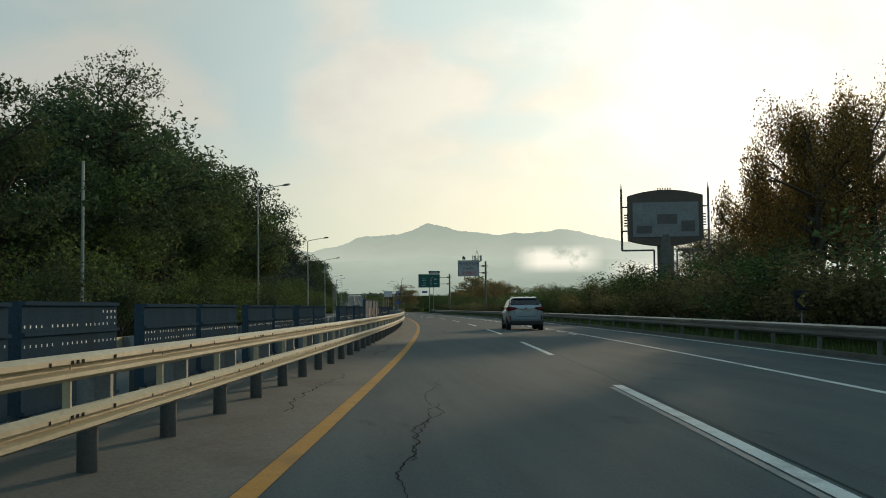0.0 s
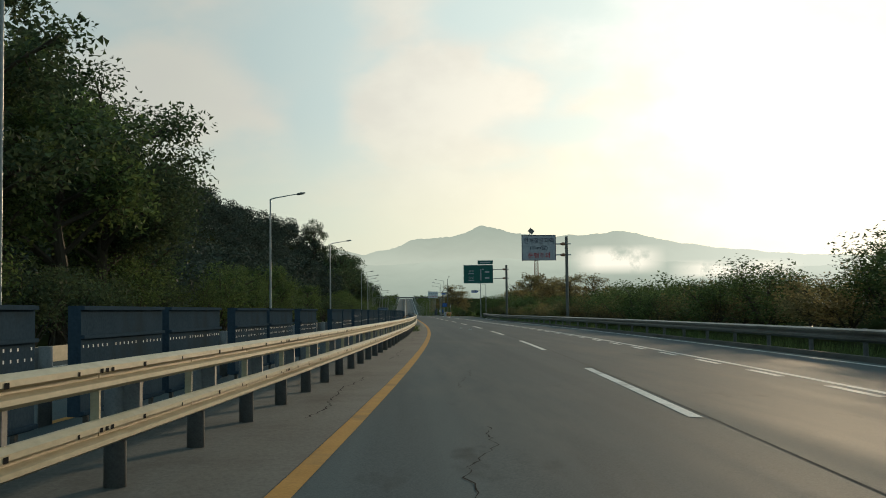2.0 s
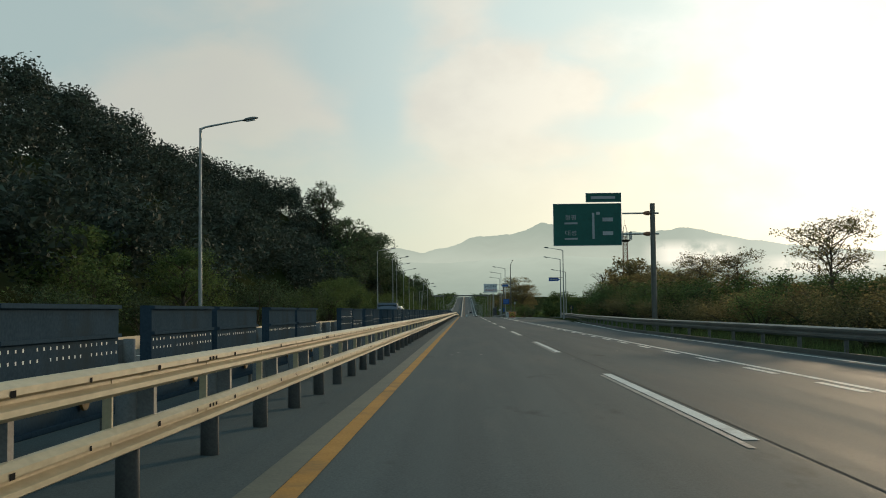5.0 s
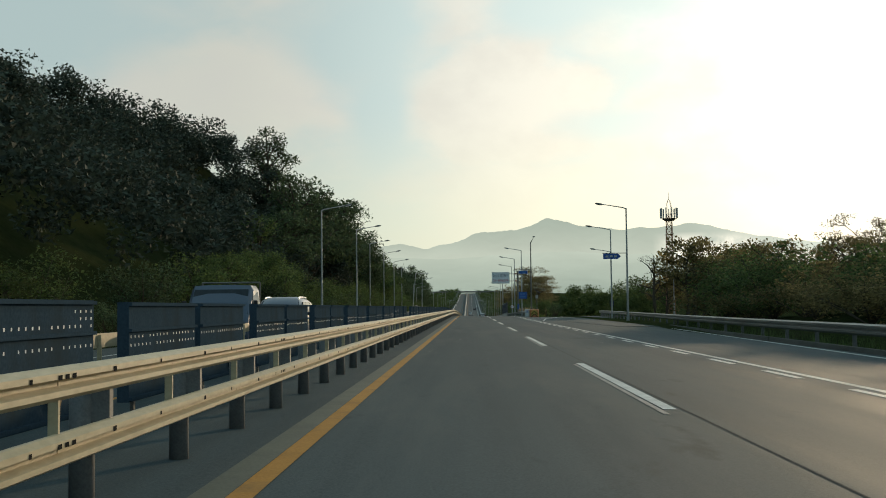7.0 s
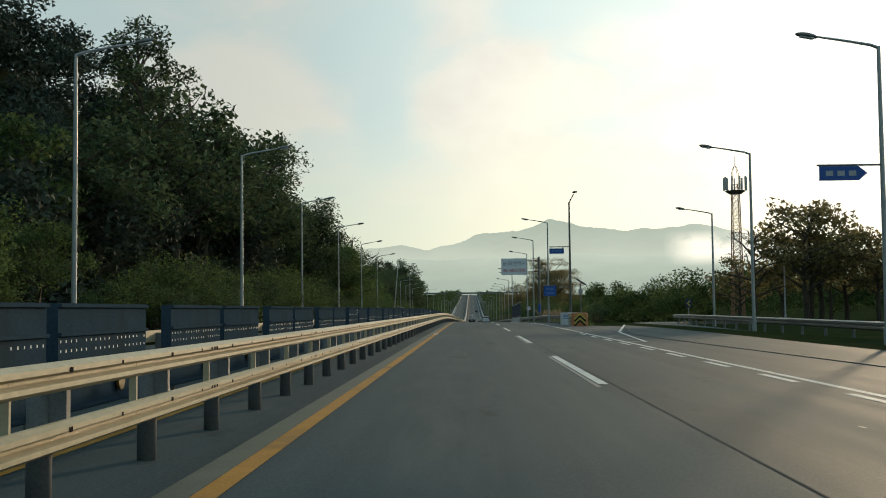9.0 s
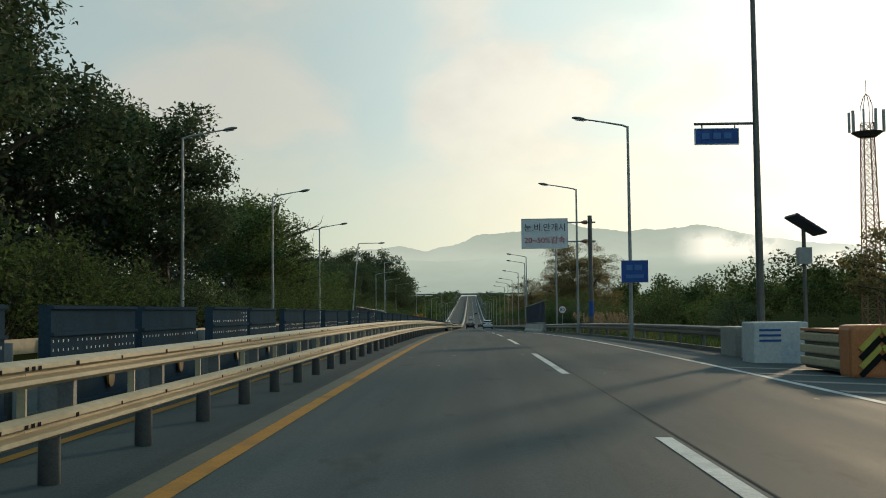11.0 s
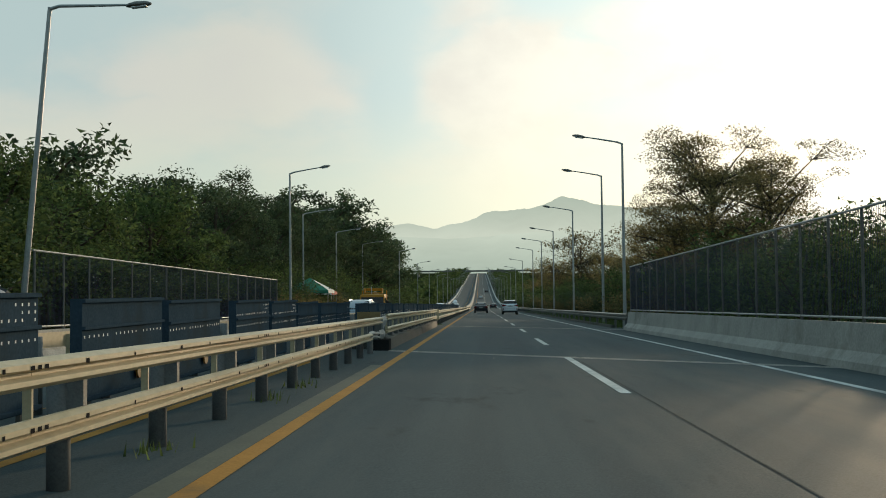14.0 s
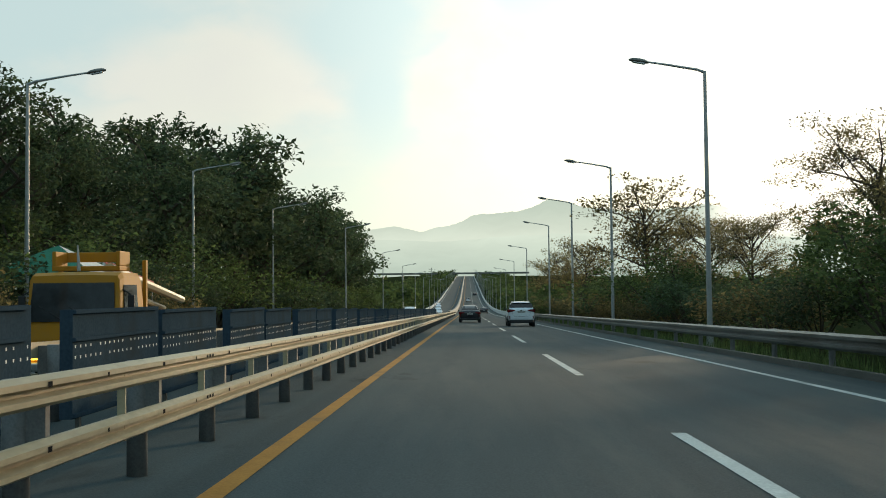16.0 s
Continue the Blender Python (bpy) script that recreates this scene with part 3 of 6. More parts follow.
build_rail("opposite_guardrail", 416.7, 600, -2.0, -1, "cream double-beam guardrail backing the median panels")

# kerb under the rail on the bridge
bm = bmesh.new()
sweep(bm, lambda s: [(-1.6, 0.0), (-0.52, 0.0), (-0.56, 0.27), (-1.6, 0.29)], steps(417.0, 446.2, 5))
k = tagged(obj("bridge_kerb", bm, M_SHOULDER), "stained concrete kerb of the bridge under the rail", "kerb", kind="structure")
# the worn end of the rail at the first joint: bent lower beam, flared tips, a dark foot and a rusty closing plate
M_RUST = grainy("rusty_plate", (0.16, 0.105, 0.045), (0.27, 0.19, 0.09), 6.0, 0.8)
e = empty("rail_end", Matrix(), "bent and weathered guardrail end at the bridge joint", "guardrail")
for z, a, back, mat, word in ((0.655, 413.0, 0.0, M_BEAM, ""), (0.335, 412.9, 0.07, M_GALV, "dull bent replacement beam")):
    bm = bmesh.new()
    def bent(s):
        c = rail_u(s) + 0.16 - back * min(1.0, (s - a) / 0.5) + 0.05 * max(0.0, s - 415.0)
        return [(c + x, zz) for x, zz in beam_profile(0, z + 0.02 * math.sin(s * 2.6) * (1 if back else 0))]
    sweep(bm, bent, steps(a, 415.2, 0.2))
    part("beam", bm, mat, e, word)
    bm = bmesh.new()
    # fishtail tip, opened out and turned towards the road
    n = 6
    prev = None
    for i in range(n + 1):
        k = i / n
        c, hh, s = rail_u(415.2) + 0.16 - back + 0.02 + 0.06 * k * k, 0.082 + 0.03 * k, 415.2 + 0.30 * k
        cur = [bm.verts.new(at(s, c + x, z + 0.0825 + y)) for x, y in ((0.03, -hh), (0.055, 0.0), (0.03, hh), (0.018, hh), (0.043, 0.0), (0.018, -hh))]
        if prev:
            for j in range(6):
                bm.faces.new((prev[j], prev[(j + 1) % 6], cur[(j + 1) % 6], cur[j]))
        else:
            bm.faces.new(cur[::-1])
        prev = cur
    bm.faces.new(prev)
    bmesh.ops.recalc_face_normals(bm, faces=bm.faces[:])
    part("flared_tip", bm, M_GALV, e, "flared galvanised beam tip")
bm = bmesh.new()
rod(bm, at(414.45, rail_u(414), -0.1), at(414.45, rail_u(414), 0.79), 0.07, n=14)
part("post", bm, M_POST, e)
e = empty("joint_foot", stand(416.5, rail_u(416.5)), "dark block foot between two guardrail ends", "guardrail")
bm = bmesh.new()
box(bm, -0.16, 0.28, -0.3, 0.3, -0.05, 0.27, bevel=0.03)
part("foot", bm, M_TAR, e, "blackened block")
bm = bmesh.new()
box(bm, -0.10, 0.12, -0.05, 0.10, 0.25, 0.72, bevel=0.02)
part("stub", bm, M_DARKSTEEL, e)
for z in (0.40, 0.66):
    bm = bmesh.new()
    m = Matrix.Translation((0.13, -0.16, z)) @ Matrix.Rotation(radians(14 if z > 0.5 else -9), 4, "X")
    box(bm, -0.02, 0.03, -0.32, 0.22, -0.07, 0.075, m=m, bevel=0.01)
    part("torn_beam", bm, M_GALV, e, "torn piece of galvanised beam")
bm = bmesh.new()
box(bm, -0.58, 0.0, 0.48, 0.53, 0.58, 0.92, bevel=0.008)
box(bm, -0.50, -0.44, 0.49, 0.53, -0.05, 0.60)
part("end_plate", bm, M_RUST, e, "rusty brown closing plate")
# the joint at the far end of the bridge
e = empty("rail_end_post", stand(446.6, rail_u(446.6)), "dark steel box post between two guardrail ends", "guardrail")
bm = bmesh.new()
box(bm, -0.16, 0.06, -0.20, 0.20, -0.05, 0.80, bevel=0.015)
part("post", bm, M_DARKSTEEL, e)
for z in (0.325, 0.645):
    for y in (-0.80, 0.86):
        bm = bmesh.new()
        box(bm, 0.09, 0.235, y - 0.035, y + 0.035, z - 0.015, z + 0.20, bevel=0.02)
        part("end_cap", bm, M_BEAM, e)


# pale colour standing for sky light seen through the perforations
M_HOLE_LIGHT = grainy("painted_hole_light", (0.42, 0.46, 0.48), (0.55, 0.6, 0.62), 9.0, 0.5)


def panel_mesh(length, top, rows, mat=None):
    """A ribbed sheet whose pale squares paint light through holes, y along the road."""
    ys = [0.0]
    n = int(length / 0.12)
    for i in range(n):
        c = (i + 0.5) * length / n
        ys += [c - 0.012, c + 0.012]
    ys.append(length)
    zs = [0.22]
    for r in rows:
        zs += [r - 0.012, r + 0.012]
    zs += [top]
    bm = bmesh.new()
    grid = [[bm.verts.new((0.0, y, z)) for z in zs] for y in ys]
    for i in range(len(ys) - 1):
        for j in range(len(zs) - 1):
            # these faces get the painted light dots; no hole is cut
            stud = i % 2 == 1 and j % 2 == 1 and (i // 2 + j) % 7 > 0 and (rows[j // 2] < 0.95 or (i // 2) > n - 5)
            f = bm.faces.new((grid[i][j], grid[i + 1][j], grid[i + 1][j + 1], grid[i][j + 1]))
            f.material_index = 1 if stud else 0
    front = bm.faces[:]
    back = bmesh.ops.duplicate(bm, geom=front)["geom"]
    bv = [g for g in back if isinstance(g, bmesh.types.BMVert)]
    bmesh.ops.reverse_faces(bm, faces=[g for g in back if isinstance(g, bmesh.types.BMFace)])
    bmesh.ops.translate(bm, vec=(-0.025, 0, 0), verts=bv)
    for f in bm.faces[:]:
        if f.normal.length < 0.5:
            f.normal_update()
    rim = [(0, 0, zs[0]), (0, length, zs[0]), (0, length, top), (0, 0, top)]
    for i in range(4):
        p, q = Vector(rim[i]), Vector(rim[(i + 1) % 4])
        d = Vector((-0.025, 0, 0))
        bm.faces.new([bm.verts.new(x) for x in (p + d, q + d, q, p)])
    for y in (0.0, length - 0.03):
        box(bm, -0.11, -0.026, y, y + 0.03, zs[0], top)
    me = bpy.data.meshes.new("sheet")
    bm.to_mesh(me)
    bm.free()
    me.materials.append(mat or M_PANEL)
    me.materials.append(M_HOLE_LIGHT)
    return me


PANELS = [panel_mesh(2.4, 1.14, [0.80]), panel_mesh(2.4, 1.14, [0.74, 0.82]), panel_mesh(2.4, 1.15, [0.78, 0.94, 1.0, 1.06]), panel_mesh(2.4, 1.45, [], M_PANEL_SHEEN), panel_mesh(2.5, 1.13, [0.73, 0.82]), panel_mesh(2.5, 1.13, [0.65, 0.75, 0.85, 1.0])]
bm = bmesh.new()
bmesh.ops.create_cone(bm, cap_ends=True, segments=18, radius1=0.10, radius2=0.095, depth=0.02, matrix=Matrix.Rotation(math.pi / 2, 4, "Y"))
DISC = bpy.data.meshes.new("reflector")
bm.to_mesh(DISC)
bm.free()
DISC.materials.append(M_REFLECT)
bm = bmesh.new()
box(bm, -0.01, 0.012, -0.15, 0.15, -0.15, 0.15)
SQUARE = bpy.data.meshes.new("reflector")
bm.to_mesh(SQUARE)
bm.free()
SQUARE.materials.append(M_REFLECT)
bm = bmesh.new()
box(bm, 0.0, 0.03, 0.0, 2.4, -0.015, 0.015)
RIB = bpy.data.meshes.new("rib")
bm.to_mesh(RIB)
bm.free()
RIB.materials.append(M_PANEL)
bm = bmesh.new()
box(bm, -0.06, -0.025, -0.03, 0.03, -0.05, 0.9)
STAY = bpy.data.meshes.new("stay")
bm.to_mesh(STAY)
bm.free()
STAY.materials.append(M_DARKSTEEL)


def panel(s, kind):
    tall = kind == 3
    p = empty("glare_panel", stand(s, rail_u(s) - 1.0), "tall blue-grey steel glare panel with orange square reflector" if tall else "blue-grey perforated steel glare panel with amber reflector", "panel", "glare panels along the median")
    shared("sheet", PANELS[kind], p)
    for y in (0.25, 2.15):
        shared("stay", STAY, p, Matrix.Translation((0, y, 0)))
    for z in ((0.25, 1.42) if tall else (0.25, 0.53, 0.88, (1.12, 1.12, 1.13, 1.42, 1.11, 1.11)[kind])):
        shared("rib", RIB, p, Matrix.Translation((0, 0, z)))
    shared("reflector", SQUARE if tall else DISC, p, Matrix.Translation((0.045 if tall else 0.035, 1.9 if tall else 1.5, 0.9 if tall else 0.42)))


rnd = random.Random(4)
for a, b, phase in ((-20, 30, 5.5), (30, 80, 2.7), (80, 160, 2.0), (160, 250, 5.2), (250, 411, 3.1), (420.0, 445, 0.6), (447.5, 560, 5.0)):
    s = math.floor(a / 6) * 6 + phase
    while s < b:
        for d in (0.5, 3.15):
            if a < s + d < b - 2.4:
                tall = 43 < s + d < 56
                panel(s + d, 3 if tall else (rnd.choice((4, 4, 5)) if s > 412 else rnd.choice((0, 0, 1, 2))))
        s += 6


for s, k in ((410.85, 4), (413.8, 4), (416.45, 5), (442.9, 4), (445.6, 5)):
    panel(s, k)


# ---------- right-hand rails ----------
def verge_rail(a, b, uf, label, mat=None):
    root = empty("verge_guardrail", Matrix(), label, "guardrail")
    bm = bmesh.new()
    def prof(s):
        p = beam_profile(0, 0.44, 0.33, 0.07)
        return [(uf(s) - 0.1 - x, z) for x, z in reversed(p)]
    sweep(bm, prof, steps(a, b, 3))
    part("beam", bm, mat or M_RAIL, root)
    bm = bmesh.new()
    rod(bm, (0, 0, -0.4), (0, 0, 0.78), 0.065, n=12)
    me = bpy.data.meshes.new("post")
    bm.to_mesh(me)
    bm.free()
    me.materials.append(M_POST)
    for s in np.arange(a + 1, b, 4.0):
        shared("post", me, root, stand(s, uf(s)))
    return root


def verge_u(s):
    return lerp(s, [-40, 200, 262], [11.0, 11.0, 14.2])


verge_rail(-24, 262, verge_u, "grey steel W-beam guardrail along the verge")
verge_rail(334, 408, lambda s: lerp(s, [334, 350, 408], [9.75, 9.65, 9.0]), "grey steel W-beam guardrail along the verge")
verge_rail(443, 640, lambda s: lerp(s, [443, 460], [8.9, 8.7]), "grey steel W-beam guardrail along the verge")
verge_rail(262, 346, lambda s: lerp(s, [262, 300, 330, 346], [14.25, 16.6, 18.3, 19.6]), "grey steel W-beam guardrail beside the turn-off road")
for a, b, uf in ((-24, 262, lambda s: verge_u(s) - 0.35), (334, 408, lambda s: lerp(s, [334, 408], [9.35, 8.75])), (447, 640, lambda s: 8.55)):
    bm = bmesh.new()
    sweep(bm, lambda s: [(uf(s) - 0.08, -0.05), (uf(s) + 0.12, -0.05), (uf(s) + 0.12, 0.13), (uf(s) - 0.05, 0.13)], steps(a, b, 6))
    tagged(obj("kerb", bm, M_SHOULDER), "low stained concrete kerb at the verge", "kerb", kind="structure")

# turn-off road
def ramp_l(s):
    return lerp(s, [262, 300, 337, 350, 365, 420], [10.5, 9.0, 13.6, 16.4, 20.0, 40.0])


def ramp_r(s):
    return lerp(s, [262, 300, 330, 346, 365, 420], [13.9, 16.2, 17.9, 19.2, 25.0, 46.0])


bm = bmesh.new()
sweep(bm, lambda s: [(ramp_l(s), 0.02), (ramp_r(s), 0.02), (ramp_r(s), -0.6), (ramp_l(s), -0.6)], steps(262, 420, 4))
tagged(obj("turnoff_road", bm, M_ASPHALT), "asphalt turn-off road curving away", "road", kind="structure")

# concrete bridge barrier with mesh fence, right
def bridge_side(a, b, uf, side, fence_h, label):
    bm = bmesh.new()
    sweep(bm, lambda s: [(uf(s) - side * 0.28, 0.0), (uf(s) + side * 0.2, 0.0), (uf(s) + side * 0.2, 0.86), (uf(s) - side * 0.02, 0.86), (uf(s) - side * 0.09, 0.33), (uf(s) - side * 0.25, 0.14)][:: side], steps(a, b, 4))
    bar = tagged(obj("bridge_barrier", bm, M_CONCRETE), "weathered concrete bridge barrier", "barrier", kind="structure")
    f = empty("mesh_fence", Matrix(), label, "fence")
    for s in steps(a + 0.1, b - 0.1, 2.0):
        bm = bmesh.new()
        q = at(s, uf(s) + side * 0.08)
        rod(bm, q + Vector((0, 0, 0.86)), q + Vector((0, 0, fence_h)), 0.032, n=8)
        part("post", bm, M_DARKSTEEL, f)
    for z in (0.95, fence_h):
        bm = bmesh.new()
        tube(bm, [at(s, uf(s) + side * 0.08, z) for s in steps(a, b, 4)], [0.026] * len(steps(a, b, 4)), 6)
        part("rail", bm, M_GALV, f)
    bm = bmesh.new()
    for s in np.arange(a, b, 0.085):
        rod(bm, at(s, uf(s) + side * 0.08, 0.95), at(s, uf(s) + side * 0.08, fence_h), 0.005, n=3, caps=False)
    tagged(part("wire_mesh", bm, M_INK, f), kind="stuff")


bridge_side(408.5, 442, lambda s: 8.75, 1, 3.0, "dark wire mesh fence on the bridge barrier")
bridge_side(418, 452, lambda s: -9.85, -1, 2.75 + DROP, "wire mesh fence on the far bridge barrier")


# ---------- street lamps ----------
def lamp_head(bm):
    bmesh.ops.create_uvsphere(bm, u_segments=16, v_segments=10, radius=1.0)
    for v in bm.verts:
        x, y, z = v.co
        v.co = (x * 0.36, y * (0.15 if x < 0.2 else 0.13), (z * 0.105 if z > 0 else z * 0.055))


def street_lamp(s, u, side, height, reach=2.4, rise=0.4, lean=0.0, yaw=0.0):
    m = stand(s, u, -0.25, yaw) @ Matrix.Rotation(radians(lean), 4, "Y")
    lamp = empty("street_lamp", m, "tall tapered grey steel street lamp with one arm", "street lamp", "street lamps along the highway")
    h = height + 0.25 + (DROP if u < -3 else 0.0)
    bm = bmesh.new()
    rod(bm, (0, 0, 0), (0, 0, h), 0.095, 0.055, 14)
    part("pole", bm, M_GALV, lamp, smooth=False)
    bm = bmesh.new()
    box(bm, -0.2, 0.2, -0.2, 0.2, 0.0, 0.06, bevel=0.01)
    rod(bm, (0, 0, 0.05), (0, 0, 0.9), 0.125, 0.12, 14)
    part("base", bm, M_GALV, lamp)
    pts = [(0, 0, h - 0.05), (side * 0.25, 0, h + 0.05), (side * reach * 0.5, 0, h + rise * 0.55), (side * (reach - 0.45), 0, h + rise * 0.85)]
    bm = bmesh.new()
    tube(bm, pts, [0.05, 0.045, 0.038, 0.03], 10)
    part("arm", bm, M_GALV, lamp)
    bm = bmesh.new()
    lamp_head(bm)
    hd = part("head", bm, M_DARKSTEEL, lamp, smooth=True)
    hd.matrix_basis = Matrix.Translation((side * (reach - 0.2), 0, h + rise * 0.9)) @ Matrix.Rotation(radians(-side * 10), 4, "Y")
    bm = bmesh.new()
    box(bm, -0.2, 0.22, -0.09, 0.09, -0.07, -0.035, bevel=0.012)
    gl = part("lens", bm, M_SIGN_WHITE, hd)
    return lamp


for s, u, h in ((85.5, -12.2, 10.65), (132.9, -11.25, 9.5), (183.4, -10.5, 9.35), (283, -10.8, 9.4), (305, -10.2, 9.3), (332, -11.3, 9.5), (355.8, -11.4, 9.55), (379.2, -11.5, 9.55), (403.5, -11.7, 9.6)):
    street_lamp(s, u, 1, h)
street_lamp(418.6, -10.6, 1, 9.35, 2.6, 0.25, lean=5.0)
street_lamp(457.3, -10.1, 1, 9.55)
for s, w in ((483.6, -13.6), (507.5, -13.9), (531, -13.6)):
    street_lamp(s, w, 1, 9.3, 2.6)
for s in range(555, 1500, 48):
    street_lamp(s, -10.6, 1, 9.5)
for s, u, h in ((355.7, 9.15, 9.8), (379.6, 9.1, 9.85), (404, 9.6, 9.8), (445.9, 9.07, 9.5), (460, 9.57, 9.5), (483, 9.65, 9.25), (506.4, 9.55, 9.05), (529, 9.55, 9.3)):
    street_lamp(s, u, -1, h)
for s in range(553, 1500, 40):
    street_lamp(s, 9.6, -1, 9.4)
street_lamp(283, 14.3, -1, 9.35)
street_lamp(304.5, 15.8, -1, 9.1)
street_lamp(326, 18.6, -1, 7.9)
street_lamp(352, 31.0, -1, 6.2)

# plain poles on the far verge
for s, u, h in ((40, -12.2, 7.1),):
    bm = bmesh.new()
    rod(bm, (0, 0, -0.3), (0, 0, h), 0.075, 0.05, 12)
    box(bm, -0.18, 0.18, -0.18, 0.18, -0.3, -0.2)
    o = obj("steel_pole", bm, M_GALV)
    o.matrix_world = stand(s, u, -0.1)
    tagged(o, "slim bare galvanised steel pole by the road", "pole")
# wooden power pole far off
e = empty("power_pole", stand(980, -16), "far concrete power pole with cross arms", "power pole")
bm = bmesh.new()
rod(bm, (0, 0, -1), (0, 0, 15), 0.2, 0.13, 10)
part("pole", bm, M_CONCRETE, e)
for z in (13.2, 14.3):
    bm = bmesh.new()
    box(bm, -1.6, 1.6, -0.08, 0.08, z, z + 0.16)
    part("cross_arm", bm, M_DARKSTEEL, e)


# ---------- signs ----------
def text_mesh(body, size, mat, depth=0.004):
    cu = bpy.data.curves.new("lettering", "FONT")
    cu.body, cu.size, cu.align_x, cu.align_y, cu.extrude = body, size, "CENTER", "CENTER", depth
    tmp = bpy.data.objects.new("lettering", cu)
    scene.collection.objects.link(tmp)
    me = bpy.data.meshes.new_from_object(tmp.evaluated_get(bpy.context.evaluated_depsgraph_get()))
    bpy.data.objects.remove(tmp)
    me.name = "lettering"
    me.materials.clear()
    me.materials.append(mat)
    return me


FACE = Matrix.Rotation(math.pi / 2, 4, "X")  # x right, letters upright, facing back along the road


def lettering(parent, body, x, z, width, height, mat, y=-0.06):
    me = text_mesh(body, 1.0, mat)
    xs, zs = [v.co.x for v in me.vertices], [v.co.y for v in me.vertices]
    sx, sz = width / (max(xs) - min(xs)), height / (max(zs) - min(zs))
    cx, cz = (max(xs) + min(xs)) / 2, (max(zs) + min(zs)) / 2
    o = shared("lettering", me, parent)
    o.matrix_basis = Matrix.Translation((x, y, z)) @ FACE @ Matrix.Diagonal((sx, sz, 1, 1)) @ Matrix.Translation((-cx, -cz, 0))
    return o


def board(parent, x0, x1, z0, z1, face, edge, rim=0.05, y=0.0, name="panel"):
    bm = bmesh.new()
    box(bm, x0, x1, y - 0.035, y + 0.03, z0, z1, bevel=0.008)
    p = part(name, bm, face, parent)
    bm = bmesh.new()
    for a, b, c, d in ((x0, x1, z1 - rim, z1), (x0, x1, z0, z0 + rim), (x0, x0 + rim, z0 + rim, z1 - rim), (x1 - rim, x1, z0 + rim, z1 - rim)):
        box(bm, a, b, y - 0.05, y - 0.03, c, d)
    part("border", bm, edge, p)
    bm = bmesh.new()
    for z in (z0 + (z1 - z0) * 0.25, z0 + (z1 - z0) * 0.75):
        box(bm, x0 + 0.1, x1 - 0.1, y + 0.03, y + 0.09, z - 0.04, z + 0.04)
    part("stiffener", bm, M_GALV, p)
    return p


M_RUST = grainy("rust_brown_steel", (0.20, 0.10, 0.06), (0.32, 0.16, 0.10), 4.0, 0.6, 0.2, fine=30)


def cantilever(s, u_pole, top, arms, x_board, name, label, r=0.14, pole_mat=None):
    """Sign post at the roadside with arms towards the road; x is measured from the pole."""
    e = empty(name, stand(s, u_pole, 0), label, "road sign")
    bm = bmesh.new()
    rod(bm, (0, 0, -0.4), (0, 0, top), r, r * 0.92, 18)
    rod(bm, (0, 0, top), (0, 0, top + 0.02), r * 1.02, r * 0.9, 18)
    part("pole", bm, pole_mat or M_DARKSTEEL, e, smooth=False)
    for z in arms:
        bm = bmesh.new()
        rod(bm, (0.35, 0, z), (x_board, 0, z), 0.05, n=10)
        part("arm", bm, M_GALV, e)
        bm = bmesh.new()
        rod(bm, (-r - 0.02, 0, z), (-r - 0.22, 0, z), 0.13, 0.13, 12)
        rod(bm, (-r - 0.22, 0, z), (-r - 0.40, 0, z), 0.13, 0.055, 12)
        part("flange", bm, M_RUST, e, "rust-brown arm flange")
    return e


# fog warning
e = cantilever(143, 11.7, 7.35, (6.75, 5.85), -0.9, "fog_sign", "grey roadside warning board on a cantilever steel post", 0.13)
b = board(e, -3.7, -0.88, 5.40, 7.50, M_SIGN_BACK, M_INK, 0.045)
lettering(b, "안개잦은지역", -2.29, 7.03, 2.42, 0.46, M_INK)
lettering(b, "(1km앞)", -2.29, 6.44, 1.42, 0.42, M_INK)
lettering(b, "운행주의", -2.29, 5.82, 1.80, 0.46, M_RED_INK)
bm = bmesh.new()
box(bm, -0.22, 0.22, -0.02, 0.02, -0.18, 0.18, m=Matrix.Translation((-2.9, 0, 7.82)) @ Matrix.Rotation(radians(38), 4, "Y"))
rod(bm, (-3.05, 0, 7.48), (-3.05, 0, 7.8), 0.02, n=8)
part("solar_lamp", bm, M_DARKSTEEL, e)

# green direction sign
e = cantilever(199.2, 11.95, 7.4, (6.85, 5.65), -1.75, "direction_sign", "green direction board on a cantilever steel post", 0.16)
b = board(e, -5.75, -1.80, 5.00, 7.45, M_SIGN_GREEN, M_SIGN_BACK, 0.03)
# white letters and marks in grey: their shade is put into the colour
lettering(b, "청평", -4.75, 6.65, 0.62, 0.30, M_SIGN_BACK)
lettering(b, "대성", -4.75, 5.75, 0.62, 0.30, M_SIGN_BACK)
for x0, x1, z0, z1 in ((-5.1, -4.35, 6.26, 6.36), (-5.1, -4.35, 5.36, 5.46), (-3.5, -3.37, 5.4, 6.9), (-2.9, -2.3, 6.4, 6.62), (-2.9, -2.3, 5.6, 5.82), (-3.25, -3.05, 6.8, 6.95)):
    bm = bmesh.new()
    box(bm, x0, x1, -0.055, -0.035, z0, z1)
    part("marking", bm, M_SIGN_BACK, b)
b = board(e, -3.85, -1.80, 7.52, 8.06, M_SIGN_GREEN, M_SIGN_BACK, 0.03)
bm = bmesh.new()
box(bm, -3.55, -2.15, -0.055, -0.035, 7.71, 7.87)
part("marking", bm, M_SIGN_BACK, b)

# rain and snow warning
e = cantilever(374.8, 9.46, 7.55, (7.15, 5.95), -1.4, "weather_sign", "white warning board with dark and red letters on a cantilever post", 0.15, M_DARKSTEEL)
b = board(e, -4.33, -1.40, 5.52, 7.42, M_SIGN_WHITE, M_GALV, 0.03)
lettering(b, "눈.비.안개시", -2.865, 6.86, 2.55, 0.50, M_INK)
